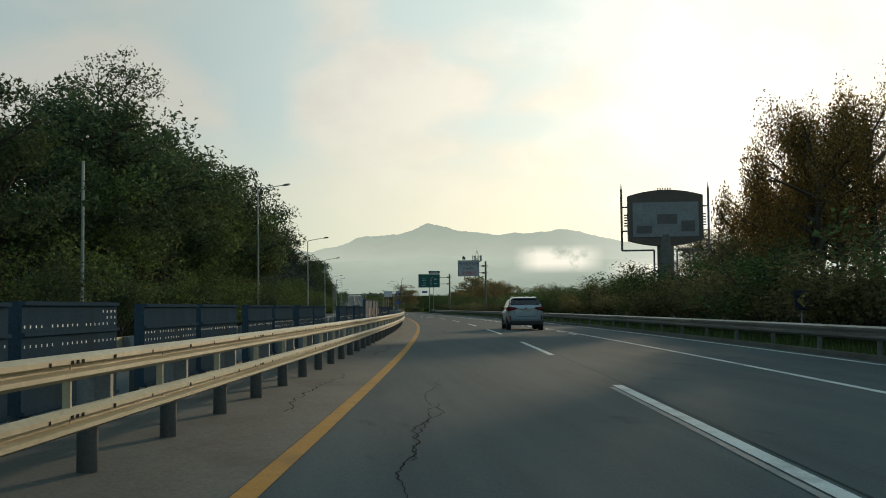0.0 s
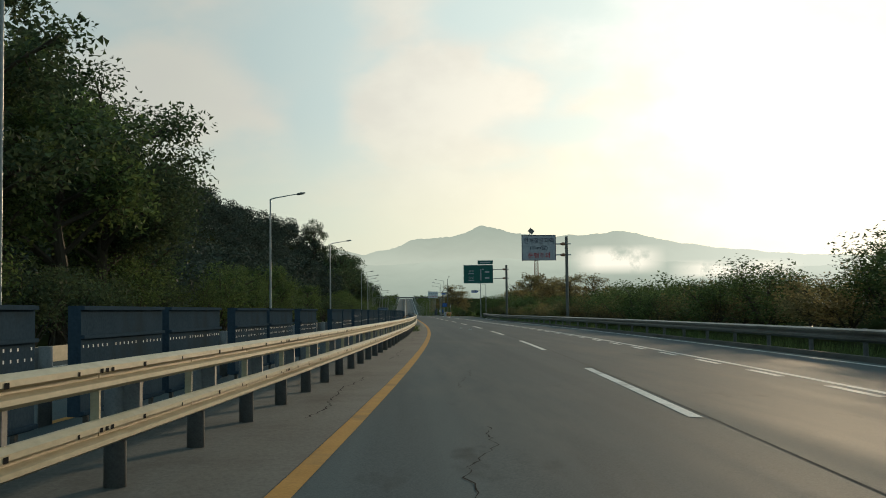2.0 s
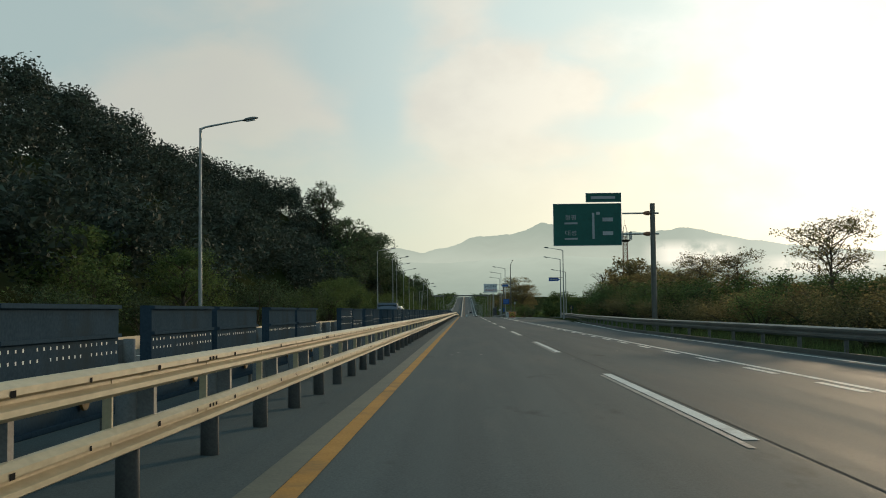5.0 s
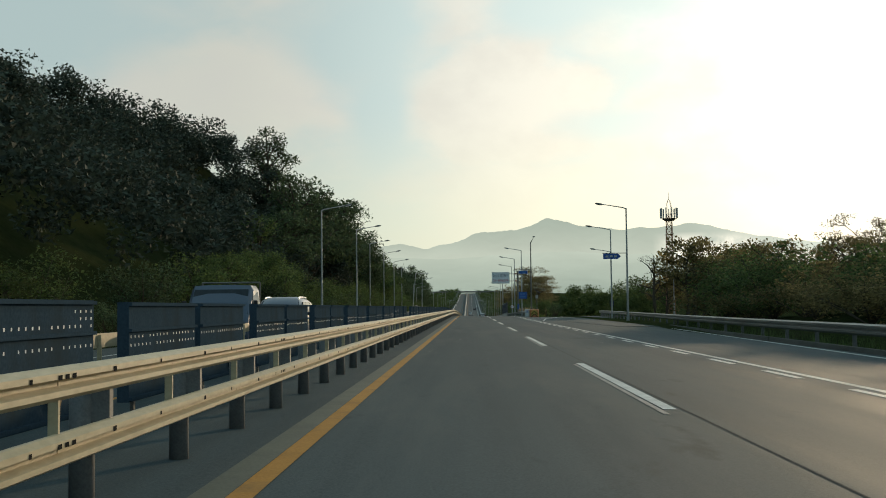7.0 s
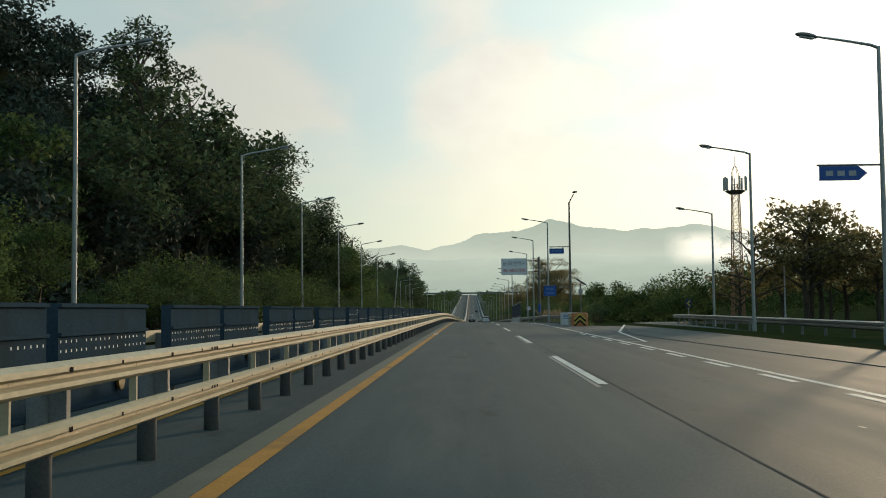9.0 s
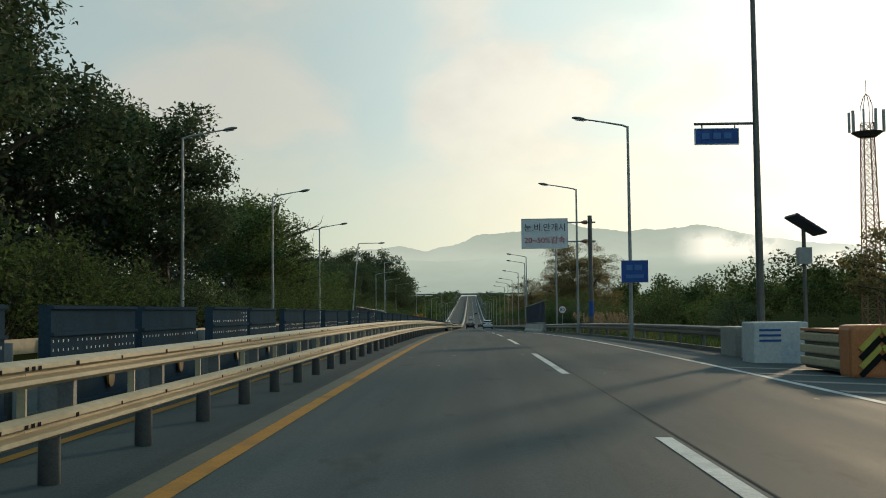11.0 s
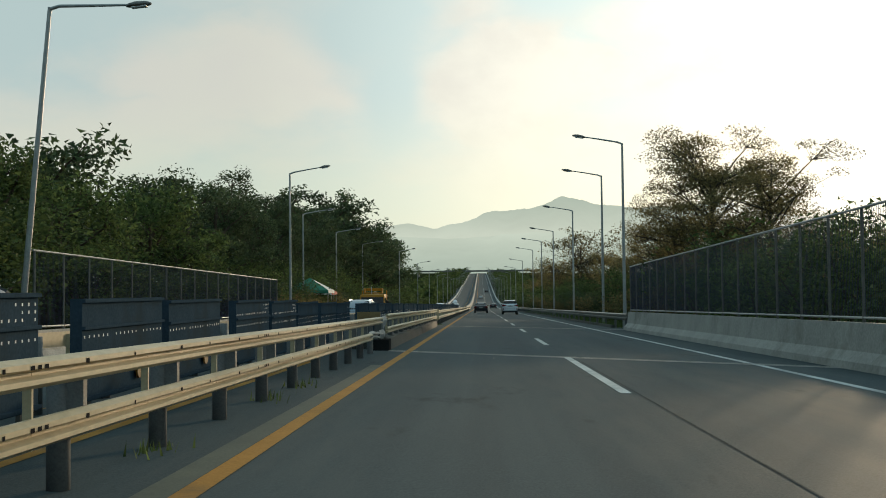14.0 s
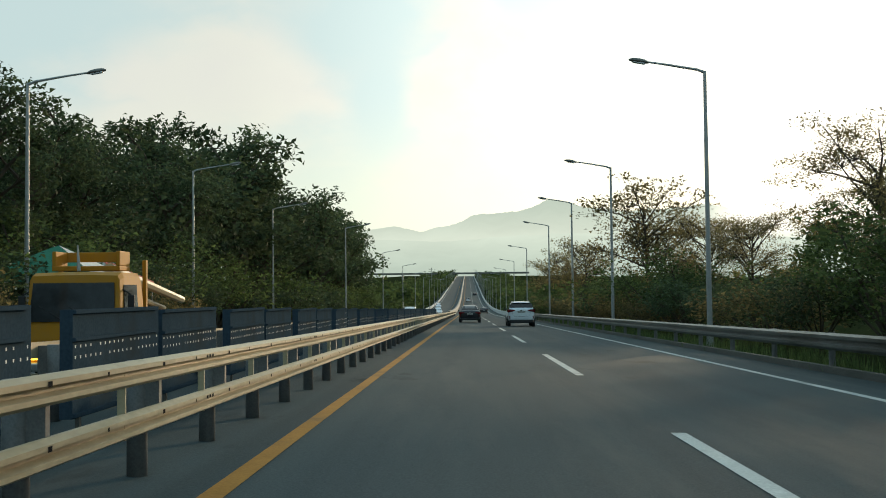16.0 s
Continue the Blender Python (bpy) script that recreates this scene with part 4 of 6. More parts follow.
lettering(b, "20~50%감속", -2.865, 6.06, 2.55, 0.44, M_RED_INK)
bm = bmesh.new()
rod(bm, (0, 0, 1.2), (0, 0, 2.15), 0.158, n=18)
part("sleeve", bm, M_SIGN_BLUE, e, "blue band round the post")

# street name sign on the leaning-arm lamp post
e = empty("lamp_post", stand(334.4, 9.35), "tall weathered lamp post with a blue street name board", "street lamp")
bm = bmesh.new()
rod(bm, (0, 0, -0.3), (0, 0, 9.6), 0.11, 0.06, 14)
part("pole", bm, M_DARKSTEEL, e)
bm = bmesh.new()
tube(bm, [(0, 0, 9.5), (0.1, -0.1, 9.75), (0.3, -0.9, 10.15)], [0.055, 0.045, 0.03], 10)
part("arm", bm, M_DARKSTEEL, e)
bm = bmesh.new()
lamp_head(bm)
h = part("head", bm, M_DARKSTEEL, e, smooth=True)
h.matrix_basis = Matrix.Translation((0.36, -1.15, 10.25)) @ Matrix.Rotation(radians(-72), 4, "Z")
bm = bmesh.new()
rod(bm, (0, 0, 6.1), (-1.6, 0, 6.1), 0.035, n=8)
for x in (-0.55, -1.4):
    rod(bm, (x, 0, 6.1), (x, 0, 5.95), 0.02, n=6)
part("bracket", bm, M_DARKSTEEL, e)
b = board(e, -1.6, -0.45, 5.55, 5.98, M_SIGN_BLUE, M_SIGN_WHITE, 0.02)
bm = bmesh.new()
for x in (-1.42, -1.12, -0.85):
    box(bm, x, x + 0.2, -0.055, -0.035, 5.70, 5.86)
part("marking", bm, M_SIGN_PALE, b)

# small blue sign
e = empty("blue_sign", stand(355.4, 9.3), "small blue information board on the lamp post", "road sign")
b = board(e, -0.62, 0.58, 2.62, 3.62, M_SIGN_BLUE, M_SIGN_BLUE, 0.02, y=-0.12)
bm = bmesh.new()
for x0, x1, z0, z1 in ((-0.4, -0.12, 3.18, 3.42), (-0.02, 0.3, 3.18, 3.42), (-0.42, 0.38, 2.82, 2.98)):
    box(bm, x0, x1, -0.175, -0.155, z0, z1)
part("marking", bm, M_SIGN_PALE, b)
bm = bmesh.new()
box(bm, -0.12, 0.12, -0.1, 0.12, 2.8, 2.9)
box(bm, -0.12, 0.12, -0.1, 0.12, 3.3, 3.4)
part("clamp", bm, M_GALV, e)

# speed limit
# red darkened and dulled: the back-lit sign's shade is in the colour
M_RIM_RED = grainy("shaded_red_rim", (0.24, 0.04, 0.04), (0.32, 0.06, 0.06), 4.0, 0.6)
e = empty("speed_sign", stand(392.8, 9.15, -0.1), "round white speed limit sign with red rim", "road sign")
bm = bmesh.new()
rod(bm, (0, 0, -0.4), (0, 0, 2.3), 0.035, n=10)
part("pole", bm, M_GALV, e)
bm = bmesh.new()
rod(bm, (0, -0.03, 2.0), (0, -0.06, 2.0), 0.33, n=32)
b = part("panel", bm, M_RIM_RED, e)
bm = bmesh.new()
rod(bm, (0, -0.06, 2.0), (0, -0.066, 2.0), 0.27, n=32)
part("disc", bm, M_SIGN_WHITE, b)
lettering(b, "80", 0, 2.0, 0.36, 0.26, M_INK, -0.07)

# solar panel post
e = empty("solar_post", stand(332.6, 9.95), "slim steel post with a tilted solar panel", "solar panel")
bm = bmesh.new()
rod(bm, (0, 0, -0.3), (0, 0, 3.2), 0.05, n=12)
part("pole", bm, M_DARKSTEEL, e)
bm = bmesh.new()
box(bm, -0.42, 0.42, -0.5, 0.5, -0.03, 0.03, bevel=0.008)
p = part("solar_panel", bm, M_INK, e)
p.matrix_basis = Matrix.Translation((0.05, 0, 3.3)) @ Matrix.Rotation(radians(33), 4, "Y")
bm = bmesh.new()
box(bm, -0.16, 0.16, -0.12, 0.12, 2.35, 2.75, bevel=0.01)
part("control_box", bm, M_GALV, e)

# crash cushion and concrete block at the nose of the turn-off
M_BLOCK = grainy("pale_painted_concrete", (0.40, 0.42, 0.42), (0.54, 0.56, 0.55), 2.5, 0.8, fine=14, bumpy=0.2, stain=(0.25, 0.32, 0.42))
M_ORANGE = grainy("orange_plastic", (0.40, 0.14, 0.05), (0.52, 0.20, 0.08), 3.0, 0.5, fine=25, stain=(0.35, 0.12, 0.06))
M_STRAW = grainy("yellow_sheeting", (0.42, 0.34, 0.06), (0.5, 0.42, 0.09), 3.0, 0.5, fine=25)
e = empty("crash_cushion", stand(326, 9.2), "orange and cream crash cushion with a chevron nose", "crash cushion")
bm = bmesh.new()
box(bm, -0.55, 0.55, -0.2, 0.5, -0.04, 0.95, bevel=0.10)
part("nose", bm, M_ORANGE, e)
bm = bmesh.new()
box(bm, -0.5, 0.5, 0.5, 2.7, 0.05, 0.85, bevel=0.05)
part("body", bm, M_DARKSTEEL, e)
for sd in (-1, 1):
    bm = bmesh.new()
    box(bm, sd * 0.54 - 0.03, sd * 0.54 + 0.03, 0.45, 2.7, 0.80, 0.86, bevel=0.01)
    part("edge_strip", bm, M_ORANGE, e)
for z in (0.12, 0.36, 0.60):
    for sd in (-1, 1):
        bm = bmesh.new()
        box(bm, sd * 0.52 - 0.04, sd * 0.52 + 0.04, 0.4, 2.8, z, z + 0.17, bevel=0.03)
        part("fender", bm, M_BEAM, e)
for sd in (-1, 1):
    for k in range(4):
        bm = bmesh.new()
        m = Matrix.Translation((sd * 0.2, -0.21, 0.22 + 0.155 * k)) @ Matrix.Rotation(radians(sd * 45), 4, "Y")
        box(bm, -0.26, 0.26, -0.02, 0.02, -0.05, 0.05, m=m)
        part("chevron", bm, M_STRAW if k % 2 else M_TAR, e)
e = empty("concrete_block", stand(331.9, 9.0), "pale concrete block with a blue marking", "barrier block")
bm = bmesh.new()
box(bm, -0.63, 0.63, -0.5, 0.6, -0.05, 0.95, bevel=0.04)
part("block", bm, M_BLOCK, e)
bm = bmesh.new()
for z in (0.5, 0.62, 0.74):
    box(bm, -0.5, 0.0, -0.512, -0.49, z, z + 0.05)
part("marking", bm, M_SIGN_BLUE, e)
for k in range(2):
    e = empty("concrete_block", stand(333.9 + 2.3 * k, 9.4), "stained concrete block behind the turn-off nose", "barrier block")
    bm = bmesh.new()
    box(bm, -0.5, 0.5, -0.9, 0.9, -0.05, 0.8, bevel=0.05)
    part("block", bm, M_CONCRETE, e)

# chevron posts
def curve_marker(s, u, k=1.0):
    e = empty("curve_marker", stand(s, u) @ Matrix.Scale(k, 4), "dark chevron curve marker on a post", "road sign")
    bm = bmesh.new()
    rod(bm, (0, 0, -0.4), (0, 0, 2.2), 0.04, n=8)
    part("pole", bm, M_GALV, e)
    bm = bmesh.new()
    box(bm, -0.3, 0.3, -0.08, -0.05, 1.4, 2.2, bevel=0.01)
    p = part("panel", bm, M_INK, e)
    bm = bmesh.new()
    for sg in (-1, 1):
        box(bm, -0.07, 0.33, -0.095, -0.082, -0.06, 0.06, m=Matrix.Translation((-0.13, 0, 1.8)) @ Matrix.Rotation(radians(45 * sg), 4, "Y"))
    part("chevron", bm, M_STRAW, p)


curve_marker(352, 22)
curve_marker(34.8, 12.5, 0.8)

# blue arrow board on the turn-off lamp
e = empty("arrow_sign", stand(283, 14.3), "blue arrow-shaped board on a bracket of the lamp post", "road sign")
bm = bmesh.new()
rod(bm, (-0.05, 0, 5.66), (-2.0, 0, 5.66), 0.03, n=8)
part("bracket", bm, M_DARKSTEEL, e)
bm = bmesh.new()
ring = [(-1.95, 5.18), (-0.75, 5.18), (-0.48, 5.40), (-0.75, 5.62), (-1.95, 5.62)]
fa, fb = [bm.verts.new((x, -0.07, z)) for x, z in ring], [bm.verts.new((x, -0.03, z)) for x, z in ring]
bm.faces.new(fa)
bm.faces.new(fb[::-1])
for i in range(5):
    bm.faces.new((fa[i], fb[i], fb[(i + 1) % 5], fa[(i + 1) % 5]))
p = part("panel", bm, M_SIGN_BLUE, e)
for x in (-1.75, -1.4, -1.05):
    bm = bmesh.new()
    box(bm, x, x + 0.22, -0.078, -0.068, 5.32, 5.48)
    part("marking", bm, M_SIGN_BACK, p)


# ---------- billboard ----------
M_BILL = grainy("weathered_billboard_print", (0.09, 0.085, 0.085), (0.13, 0.12, 0.12), 0.8, 0.6, fine=6)
e = empty("billboard", stand(71.5, 16.55, 0, -8), "large curved roadside billboard on a thick column", "billboard")
bm = bmesh.new()
rod(bm, (0, 0, -1), (0, 0, 6.0), 0.55, n=24)
part("column", bm, M_DARKSTEEL, e)


def arched(bm, w, z0, z1, rise, y0, y1, n=14):
    top = [(-w + 2 * w * i / n, z1 + rise * (1 - (2 * i / n - 1) ** 2)) for i in range(n + 1)]
    bot = [(w - 2 * w * i / n, z0 - rise * (1 - (2 * i / n - 1) ** 2)) for i in range(n + 1)]
    ring = top + bot
    a = [bm.verts.new((x, y0, z)) for x, z in ring]
    b = [bm.verts.new((x, y1, z)) for x, z in ring]
    bm.faces.new(a)
    bm.faces.new(list(reversed(b)))
    for i in range(len(ring)):
        j = (i + 1) % len(ring)
        bm.faces.new((a[j], a[i], b[i], b[j]))


bm = bmesh.new()
arched(bm, 2.45, 5.65, 8.6, 0.38, -0.45, 0.45)
M_CASE = grainy("brown_grey_casing", (0.085, 0.07, 0.062), (0.13, 0.105, 0.09), 1.5, 0.6, fine=9)
bb = part("casing", bm, M_CASE, e)
bm = bmesh.new()
box(bm, -2.15, 2.15, -0.50, -0.455, 5.85, 8.15, bevel=0.015)
part("face", bm, grainy("faded_poster", (0.17, 0.18, 0.19), (0.24, 0.25, 0.26), 0.8, 0.6, fine=7), bb, "faded grey poster face")
bm = bmesh.new()
for x0, x1, z0, z1 in ((-0.55, 0.75, 6.7, 7.35), (-0.25, 0.45, 6.95, 7.15), (-1.9, -0.9, 6.1, 6.6), (1.0, 1.9, 6.2, 6.9)):
    box(bm, x0, x1, -0.52 - 0.004 * abs(x0), -0.49, z0, z1)
part("marking", bm, M_BILL, bb)
for sd in (-1, 1):
    bm = bmesh.new()
    rod(bm, (sd * 2.85, 0, 5.0), (sd * 2.85, 0, 9.1), 0.075, n=8)
    rod(bm, (sd * 2.85, 0, 9.1), (sd * 2.85, 0, 9.5), 0.05, 0.01, n=8)
    rod(bm, (sd * 2.85, 0, 5.0), (sd * 0.75, 0, 5.0), 0.06, n=8)
    rod(bm, (sd * 0.75, 0, 5.0), (sd * 0.75, 0, 3.2), 0.06, n=8)
    part("side_frame", bm, M_DARKSTEEL, e)
    for z in (6.3, 7.9):
        bm = bmesh.new()
        rod(bm, (sd * 2.4, 0, z), (sd * 2.85, 0, z), 0.05, n=8)
        part("strut", bm, M_DARKSTEEL, e)
    for k in range(5):
        bm = bmesh.new()
        rod(bm, (sd * 2.4, 0, 6.65 + 0.18 * k), (sd * 2.68, 0, 6.65 + 0.18 * k), 0.045, n=8)
        part("lamp", bm, M_DARKSTEEL, e)
for k in range(9):
    bm = bmesh.new()
    rod(bm, (-0.45 + 0.11 * k, 0, 8.9), (-0.45 + 0.11 * k, 0, 9.16), 0.03, n=6)
    part("lamp", bm, M_DARKSTEEL, e)


# ---------- cell tower ----------
e = empty("cell_tower", stand(417, 42.5), "tall steel lattice mast with antennas", "tower")
H = 21.0
for cx, cy in ((-1, -1), (1, -1), (1, 1), (-1, 1)):
    bm = bmesh.new()
    rod(bm, (cx * 0.85, cy * 0.85, -1), (cx * 0.5, cy * 0.5, H), 0.08, 0.06, 8)
    part("leg", bm, M_RUST, e)
bm = bmesh.new()
n = 20
for i in range(n):
    z0, z1 = H * i / n, H * (i + 1) / n
    w0, w1 = 0.85 - 0.35 * i / n, 0.85 - 0.35 * (i + 1) / n
    for (ax, ay), (bx, by) in (((-1, -1), (1, -1)), ((1, -1), (1, 1)), ((1, 1), (-1, 1)), ((-1, 1), (-1, -1))):
        rod(bm, (ax * w0, ay * w0, z0), (bx * w1, by * w1, z1), 0.035, n=5)
        rod(bm, (bx * w0, by * w0, z0), (ax * w1, ay * w1, z1), 0.035, n=5)
        rod(bm, (ax * w1, ay * w1, z1), (bx * w1, by * w1, z1), 0.03, n=5)
tagged(part("lattice", bm, M_RUST, e), kind="stuff")
bm = bmesh.new()
bmesh.ops.create_cone(bm, cap_ends=True, segments=12, radius1=0.9, radius2=1.6, depth=0.5, matrix=Matrix.Translation((0, 0, H - 1.2)))
bmesh.ops.delete(bm, geom=[f for f in bm.faces if f.normal.z < -0.9], context="FACES_ONLY")
part("platform", bm, M_DARKSTEEL, e)
for k in range(9):
    a = k * 2 * math.pi / 9
    bm = bmesh.new()
    box(bm, -0.13, 0.13, -0.08, 0.08, H - 0.9, H + 1.2, m=Matrix.Translation((1.7 * math.cos(a), 1.7 * math.sin(a), 0)) @ Matrix.Rotation(a, 4, "Z"))
    part("antenna", bm, M_GALV, e)
bm = bmesh.new()
for k in range(4):
    a = math.pi / 4 + k * math.pi / 2
    tube(bm, [(0.6 * math.cos(a), 0.6 * math.sin(a), H), (0.6 * math.cos(a), 0.6 * math.sin(a), H + 1.8), (0.3 * math.cos(a), 0.3 * math.sin(a), H + 2.7), (0, 0, H + 3.0)], [0.04] * 4, 6)
rod(bm, (0, 0, H + 2.9), (0, 0, H + 4.4), 0.03, n=6)
part("cage", bm, M_RUST, e)


# ---------- vegetation ----------
def leaf_mesh(name, centres, spreads, counts, size, mat, seed, flat=0.75, droop=0.0):
    """Crown of many single leaves: gaussian clumps round the given centres."""
    rg = np.random.default_rng(seed)
    def ball(n):
        d = rg.normal(size=(n, 3))
        return d / np.linalg.norm(d, axis=1)[:, None] * (rg.uniform(0, 1, n) ** 0.45)[:, None] * 1.55
    P = np.concatenate([c + ball(n) * np.array(sp) for c, sp, n in zip(centres, spreads, counts)])
    n = len(P)
    yaw, tilt = rg.uniform(0, 2 * np.pi, n), rg.normal(droop, 0.55, n)
    L = size * rg.uniform(0.65, 1.35, n)
    d = np.stack([np.cos(yaw) * np.cos(tilt), np.sin(yaw) * np.cos(tilt), -np.sin(tilt)], 1)
    roll = rg.normal(0, flat, n)
    side0 = np.stack([-np.sin(yaw), np.cos(yaw), np.zeros(n)], 1)
    up = np.cross(d, side0)
    side = side0 * np.cos(roll)[:, None] + up * np.sin(roll)[:, None]
    w = L * 0.42
    V = np.empty((n, 3, 3))
    V[:, 0] = P - d * (L * 0.5)[:, None]
    V[:, 1] = P + d * (L * 0.1)[:, None] + side * w[:, None]
    V[:, 2] = P + d * (L * 0.5)[:, None] - side * (w * 0.5)[:, None]
    me = bpy.data.meshes.new(name)
    me.from_pydata(V.reshape(-1, 3).tolist(), [], np.arange(3 * n).reshape(n, 3).tolist())
    me.materials.append(mat)
    me.update()
    return me


def tree_meshes(seed, height, radius, leaves, size, mat, style="round"):
    rg = random.Random(seed)
    bm = bmesh.new()
    lean = Vector((rg.uniform(-0.04, 0.04), rg.uniform(-0.04, 0.04), 1))
    trunk_h = height * (0.72 if style != "shrub" else 0.3)
    r0 = 0.022 * height + 0.03
    if style == "locust":
        r0 *= 0.55
    pts = [Vector((0, 0, -0.5))] + [lean * (trunk_h * k / 5) + Vector((rg.uniform(-0.1, 0.1), rg.uniform(-0.1, 0.1), 0)) * (height / 10) for k in range(1, 6)]
    tube(bm, pts, [r0 * 1.25, r0, r0 * 0.85, r0 * 0.65, r0 * 0.45, r0 * 0.2], 8)
    centres, spreads = [], []
    limbs = {"round": 13, "tall": 15, "locust": 24, "shrub": 9, "bare": 12, "willow": 14}[style]
    for k in range(limbs):
        f = (0.30 + 0.68 * (k + 0.5) / limbs) if style != "shrub" else rg.uniform(0.1, 0.9)
        a = k * 2.4 + rg.uniform(-0.5, 0.5)
        base = lean * (trunk_h * f)
        if style == "locust":
            reach = radius * (0.35 + 0.75 * rg.random()) * (0.75 + 0.25 * math.sin(math.pi * f))
            tip = base + Vector((math.cos(a) * reach, math.sin(a) * reach, height * (0.06 + 0.30 * rg.random())))
        elif style == "tall":
            reach = radius * (0.5 + 0.5 * rg.random()) * (1.15 - 0.6 * f)
            tip = base + Vector((math.cos(a) * reach, math.sin(a) * reach, height * (0.10 + 0.14 * rg.random())))
        elif style == "shrub":
            reach = radius * rg.uniform(0.3, 1.0)
            tip = Vector((math.cos(a) * reach, math.sin(a) * reach, height * rg.uniform(0.35, 0.92)))
            base = Vector((0, 0, 0.1))
        else:
            reach = radius * (0.55 + 0.5 * rg.random()) * (0.55 + 0.6 * math.sin(math.pi * min(1, f * 1.02)))
            tip = base + Vector((math.cos(a) * reach, math.sin(a) * reach, height * (0.08 + 0.16 * rg.random())))
        mid = (base + tip) / 2 + Vector((rg.uniform(-0.2, 0.2), rg.uniform(-0.2, 0.2), rg.uniform(0, 0.3)))
        tube(bm, [base, mid, tip], [r0 * 0.42, r0 * 0.27, r0 * 0.1], 4)
        nsub = 9 if style == "locust" else 4
        for j in range(nsub):
            q = mid.lerp(tip, rg.uniform(0.25, 1.15)) + Vector((rg.uniform(-1, 1), rg.uniform(-1, 1), rg.uniform(-0.35, 0.5))) * radius * (0.30 if style == "locust" else 0.26)
            if style == "bare":
                for _ in range(3):
                    q2 = q + Vector((rg.uniform(-1, 1), rg.uniform(-1, 1), rg.uniform(0.1, 1.2))) * 0.6
                    tube(bm, [mid.lerp(tip, 0.6), q, q2], [r0 * 0.12, r0 * 0.07, r0 * 0.03], 4)
            else:
                tube(bm, [mid.lerp(tip, 0.4), q], [r0 * 0.14, r0 * 0.05], 3)
            centres.append(np.array(q))
            k2 = {"locust": (0.13, 0.13, 0.06), "willow": (0.12, 0.12, 0.34), "tall": (0.20, 0.20, 0.17), "shrub": (0.24, 0.24, 0.2)}.get(style, (0.22, 0.22, 0.16))
            sc = radius * rg.uniform(0.75, 1.15)
            spreads.append(tuple(x * sc for x in k2))
    tm = bpy.data.meshes.new("trunk")
    bm.to_mesh(tm)
    bm.free()
    tm.materials.append(M_BARK)
    if style == "bare":
        return tm, None
    per = max(1, leaves // len(centres))
    cm = leaf_mesh("crown", centres, spreads, [per] * len(centres), size, mat, seed, 0.7, 0.9 if style == "willow" else 0.15)
    return tm, cm


KINDS, FAR_CROWNS = {}, {}
for key, args in {
    "oak_a": (1, 11.0, 4.0, 8500, 0.22, M_LEAF_DARK, "round"),
    "oak_b": (2, 12.0, 3.8, 9000, 0.23, M_LEAF_DARK, "round"),
    "oak_c": (3, 10.0, 3.6, 7800, 0.22, M_LEAF, "round"),
    "tall_a": (4, 13.0, 3.2, 8200, 0.22, M_LEAF_DARK, "tall"),
    "tall_b": (5, 12.0, 3.0, 7800, 0.22, M_LEAF, "tall"),
    "locust_a": (6, 10.5, 4.0, 21000, 0.115, M_LEAF_WARM, "locust"),
    "locust_b": (7, 9.0, 3.6, 12000, 0.125, M_LEAF_WARM, "locust"),
    "willow": (8, 13.0, 3.6, 12000, 0.17, M_LEAF_AMBER, "willow"),
    "locust_g": (14, 10.5, 3.6, 13000, 0.14, M_LEAF_DARK, "locust"),
    "oak_d": (13, 10.0, 3.6, 6500, 0.24, M_LEAF_WARM, "round"),
    "shrub_a": (9, 4.2, 2.4, 3800, 0.15, M_LEAF, "shrub"),
    "shrub_b": (10, 3.2, 2.0, 2900, 0.15, M_LEAF_DARK, "shrub"),
    "shrub_c": (11, 3.4, 2.2, 3400, 0.15, M_LEAF_WARM, "shrub"),
    "bare": (12, 11.0, 3.4, 0, 0.3, M_LEAF, "bare"),
}.items():
    KINDS[key] = tree_meshes(*args)
    if args[3]:
        FAR_CROWNS[key] = tree_meshes(*args[:3], int(args[3] * 0.33), args[4] * 1.65, *args[5:])[1]

LABELS = {"oak": "dense dark green broadleaf tree by the road", "tall": "tall slender dark green tree", "locust": "sparse locust tree with layered feathery leaves", "willow": "tall back-lit brown-green tree with hanging leaves", "shrub": "thick green roadside shrub", "bare": "bare grey dead tree with thin branches"}


def plant(key, s, u, scale=1.0, yaw=None, z=None, wide=1.0):
    tm, cm = KINDS[key]
    r = random.Random(int(s * 31 + u * 17))
    p = at(s, u)
    z0 = road_z(s) - 0.25 + hill_z(s, u) if z is None else z
    k = key.split("_")[0]
    e = empty("shrub" if k == "shrub" else "tree", Matrix.LocRotScale((p.x, p.y, z0), Euler((0, 0, r.uniform(0, 6.28) if yaw is None else radians(yaw))), Vector((scale * wide, scale * wide, scale))), LABELS[k], "shrub" if k == "shrub" else "tree", "roadside shrubs" if k == "shrub" else "roadside trees")
    shared("trunk", tm, e)
    if cm:
        shared("crown", FAR_CROWNS[key] if s > 520 or u < -19 or u > 30 or 120 < s < 340 and (u > 17 or u < -16) else cm, e)
    return e


rt = random.Random(11)
# left: trees opposite the start
for s in np.arange(2, 106, 4.6):
    plant(rt.choice(("oak_a", "oak_b", "oak_c", "tall_b")), s + rt.uniform(-1, 1), rt.uniform(-17.5, -15.2), rt.uniform(0.9, 1.15) * lerp(s, [20, 44, 56, 100], [0.68, 0.85, 1.18, 1.12]))
for s in np.arange(12, 112, 9.0):
    plant(rt.choice(("oak_a", "oak_b", "tall_a")), s + rt.uniform(-2, 2), rt.uniform(-24, -20), rt.uniform(1.15, 1.35) * lerp(s, [20, 44, 58], [0.58, 0.64, 1.05]))
for s in np.arange(14, 108, 4.0):
    plant(rt.choice(("shrub_a", "shrub_b")), s, rt.uniform(-13.6, -12.9), rt.uniform(0.75, 1.05))
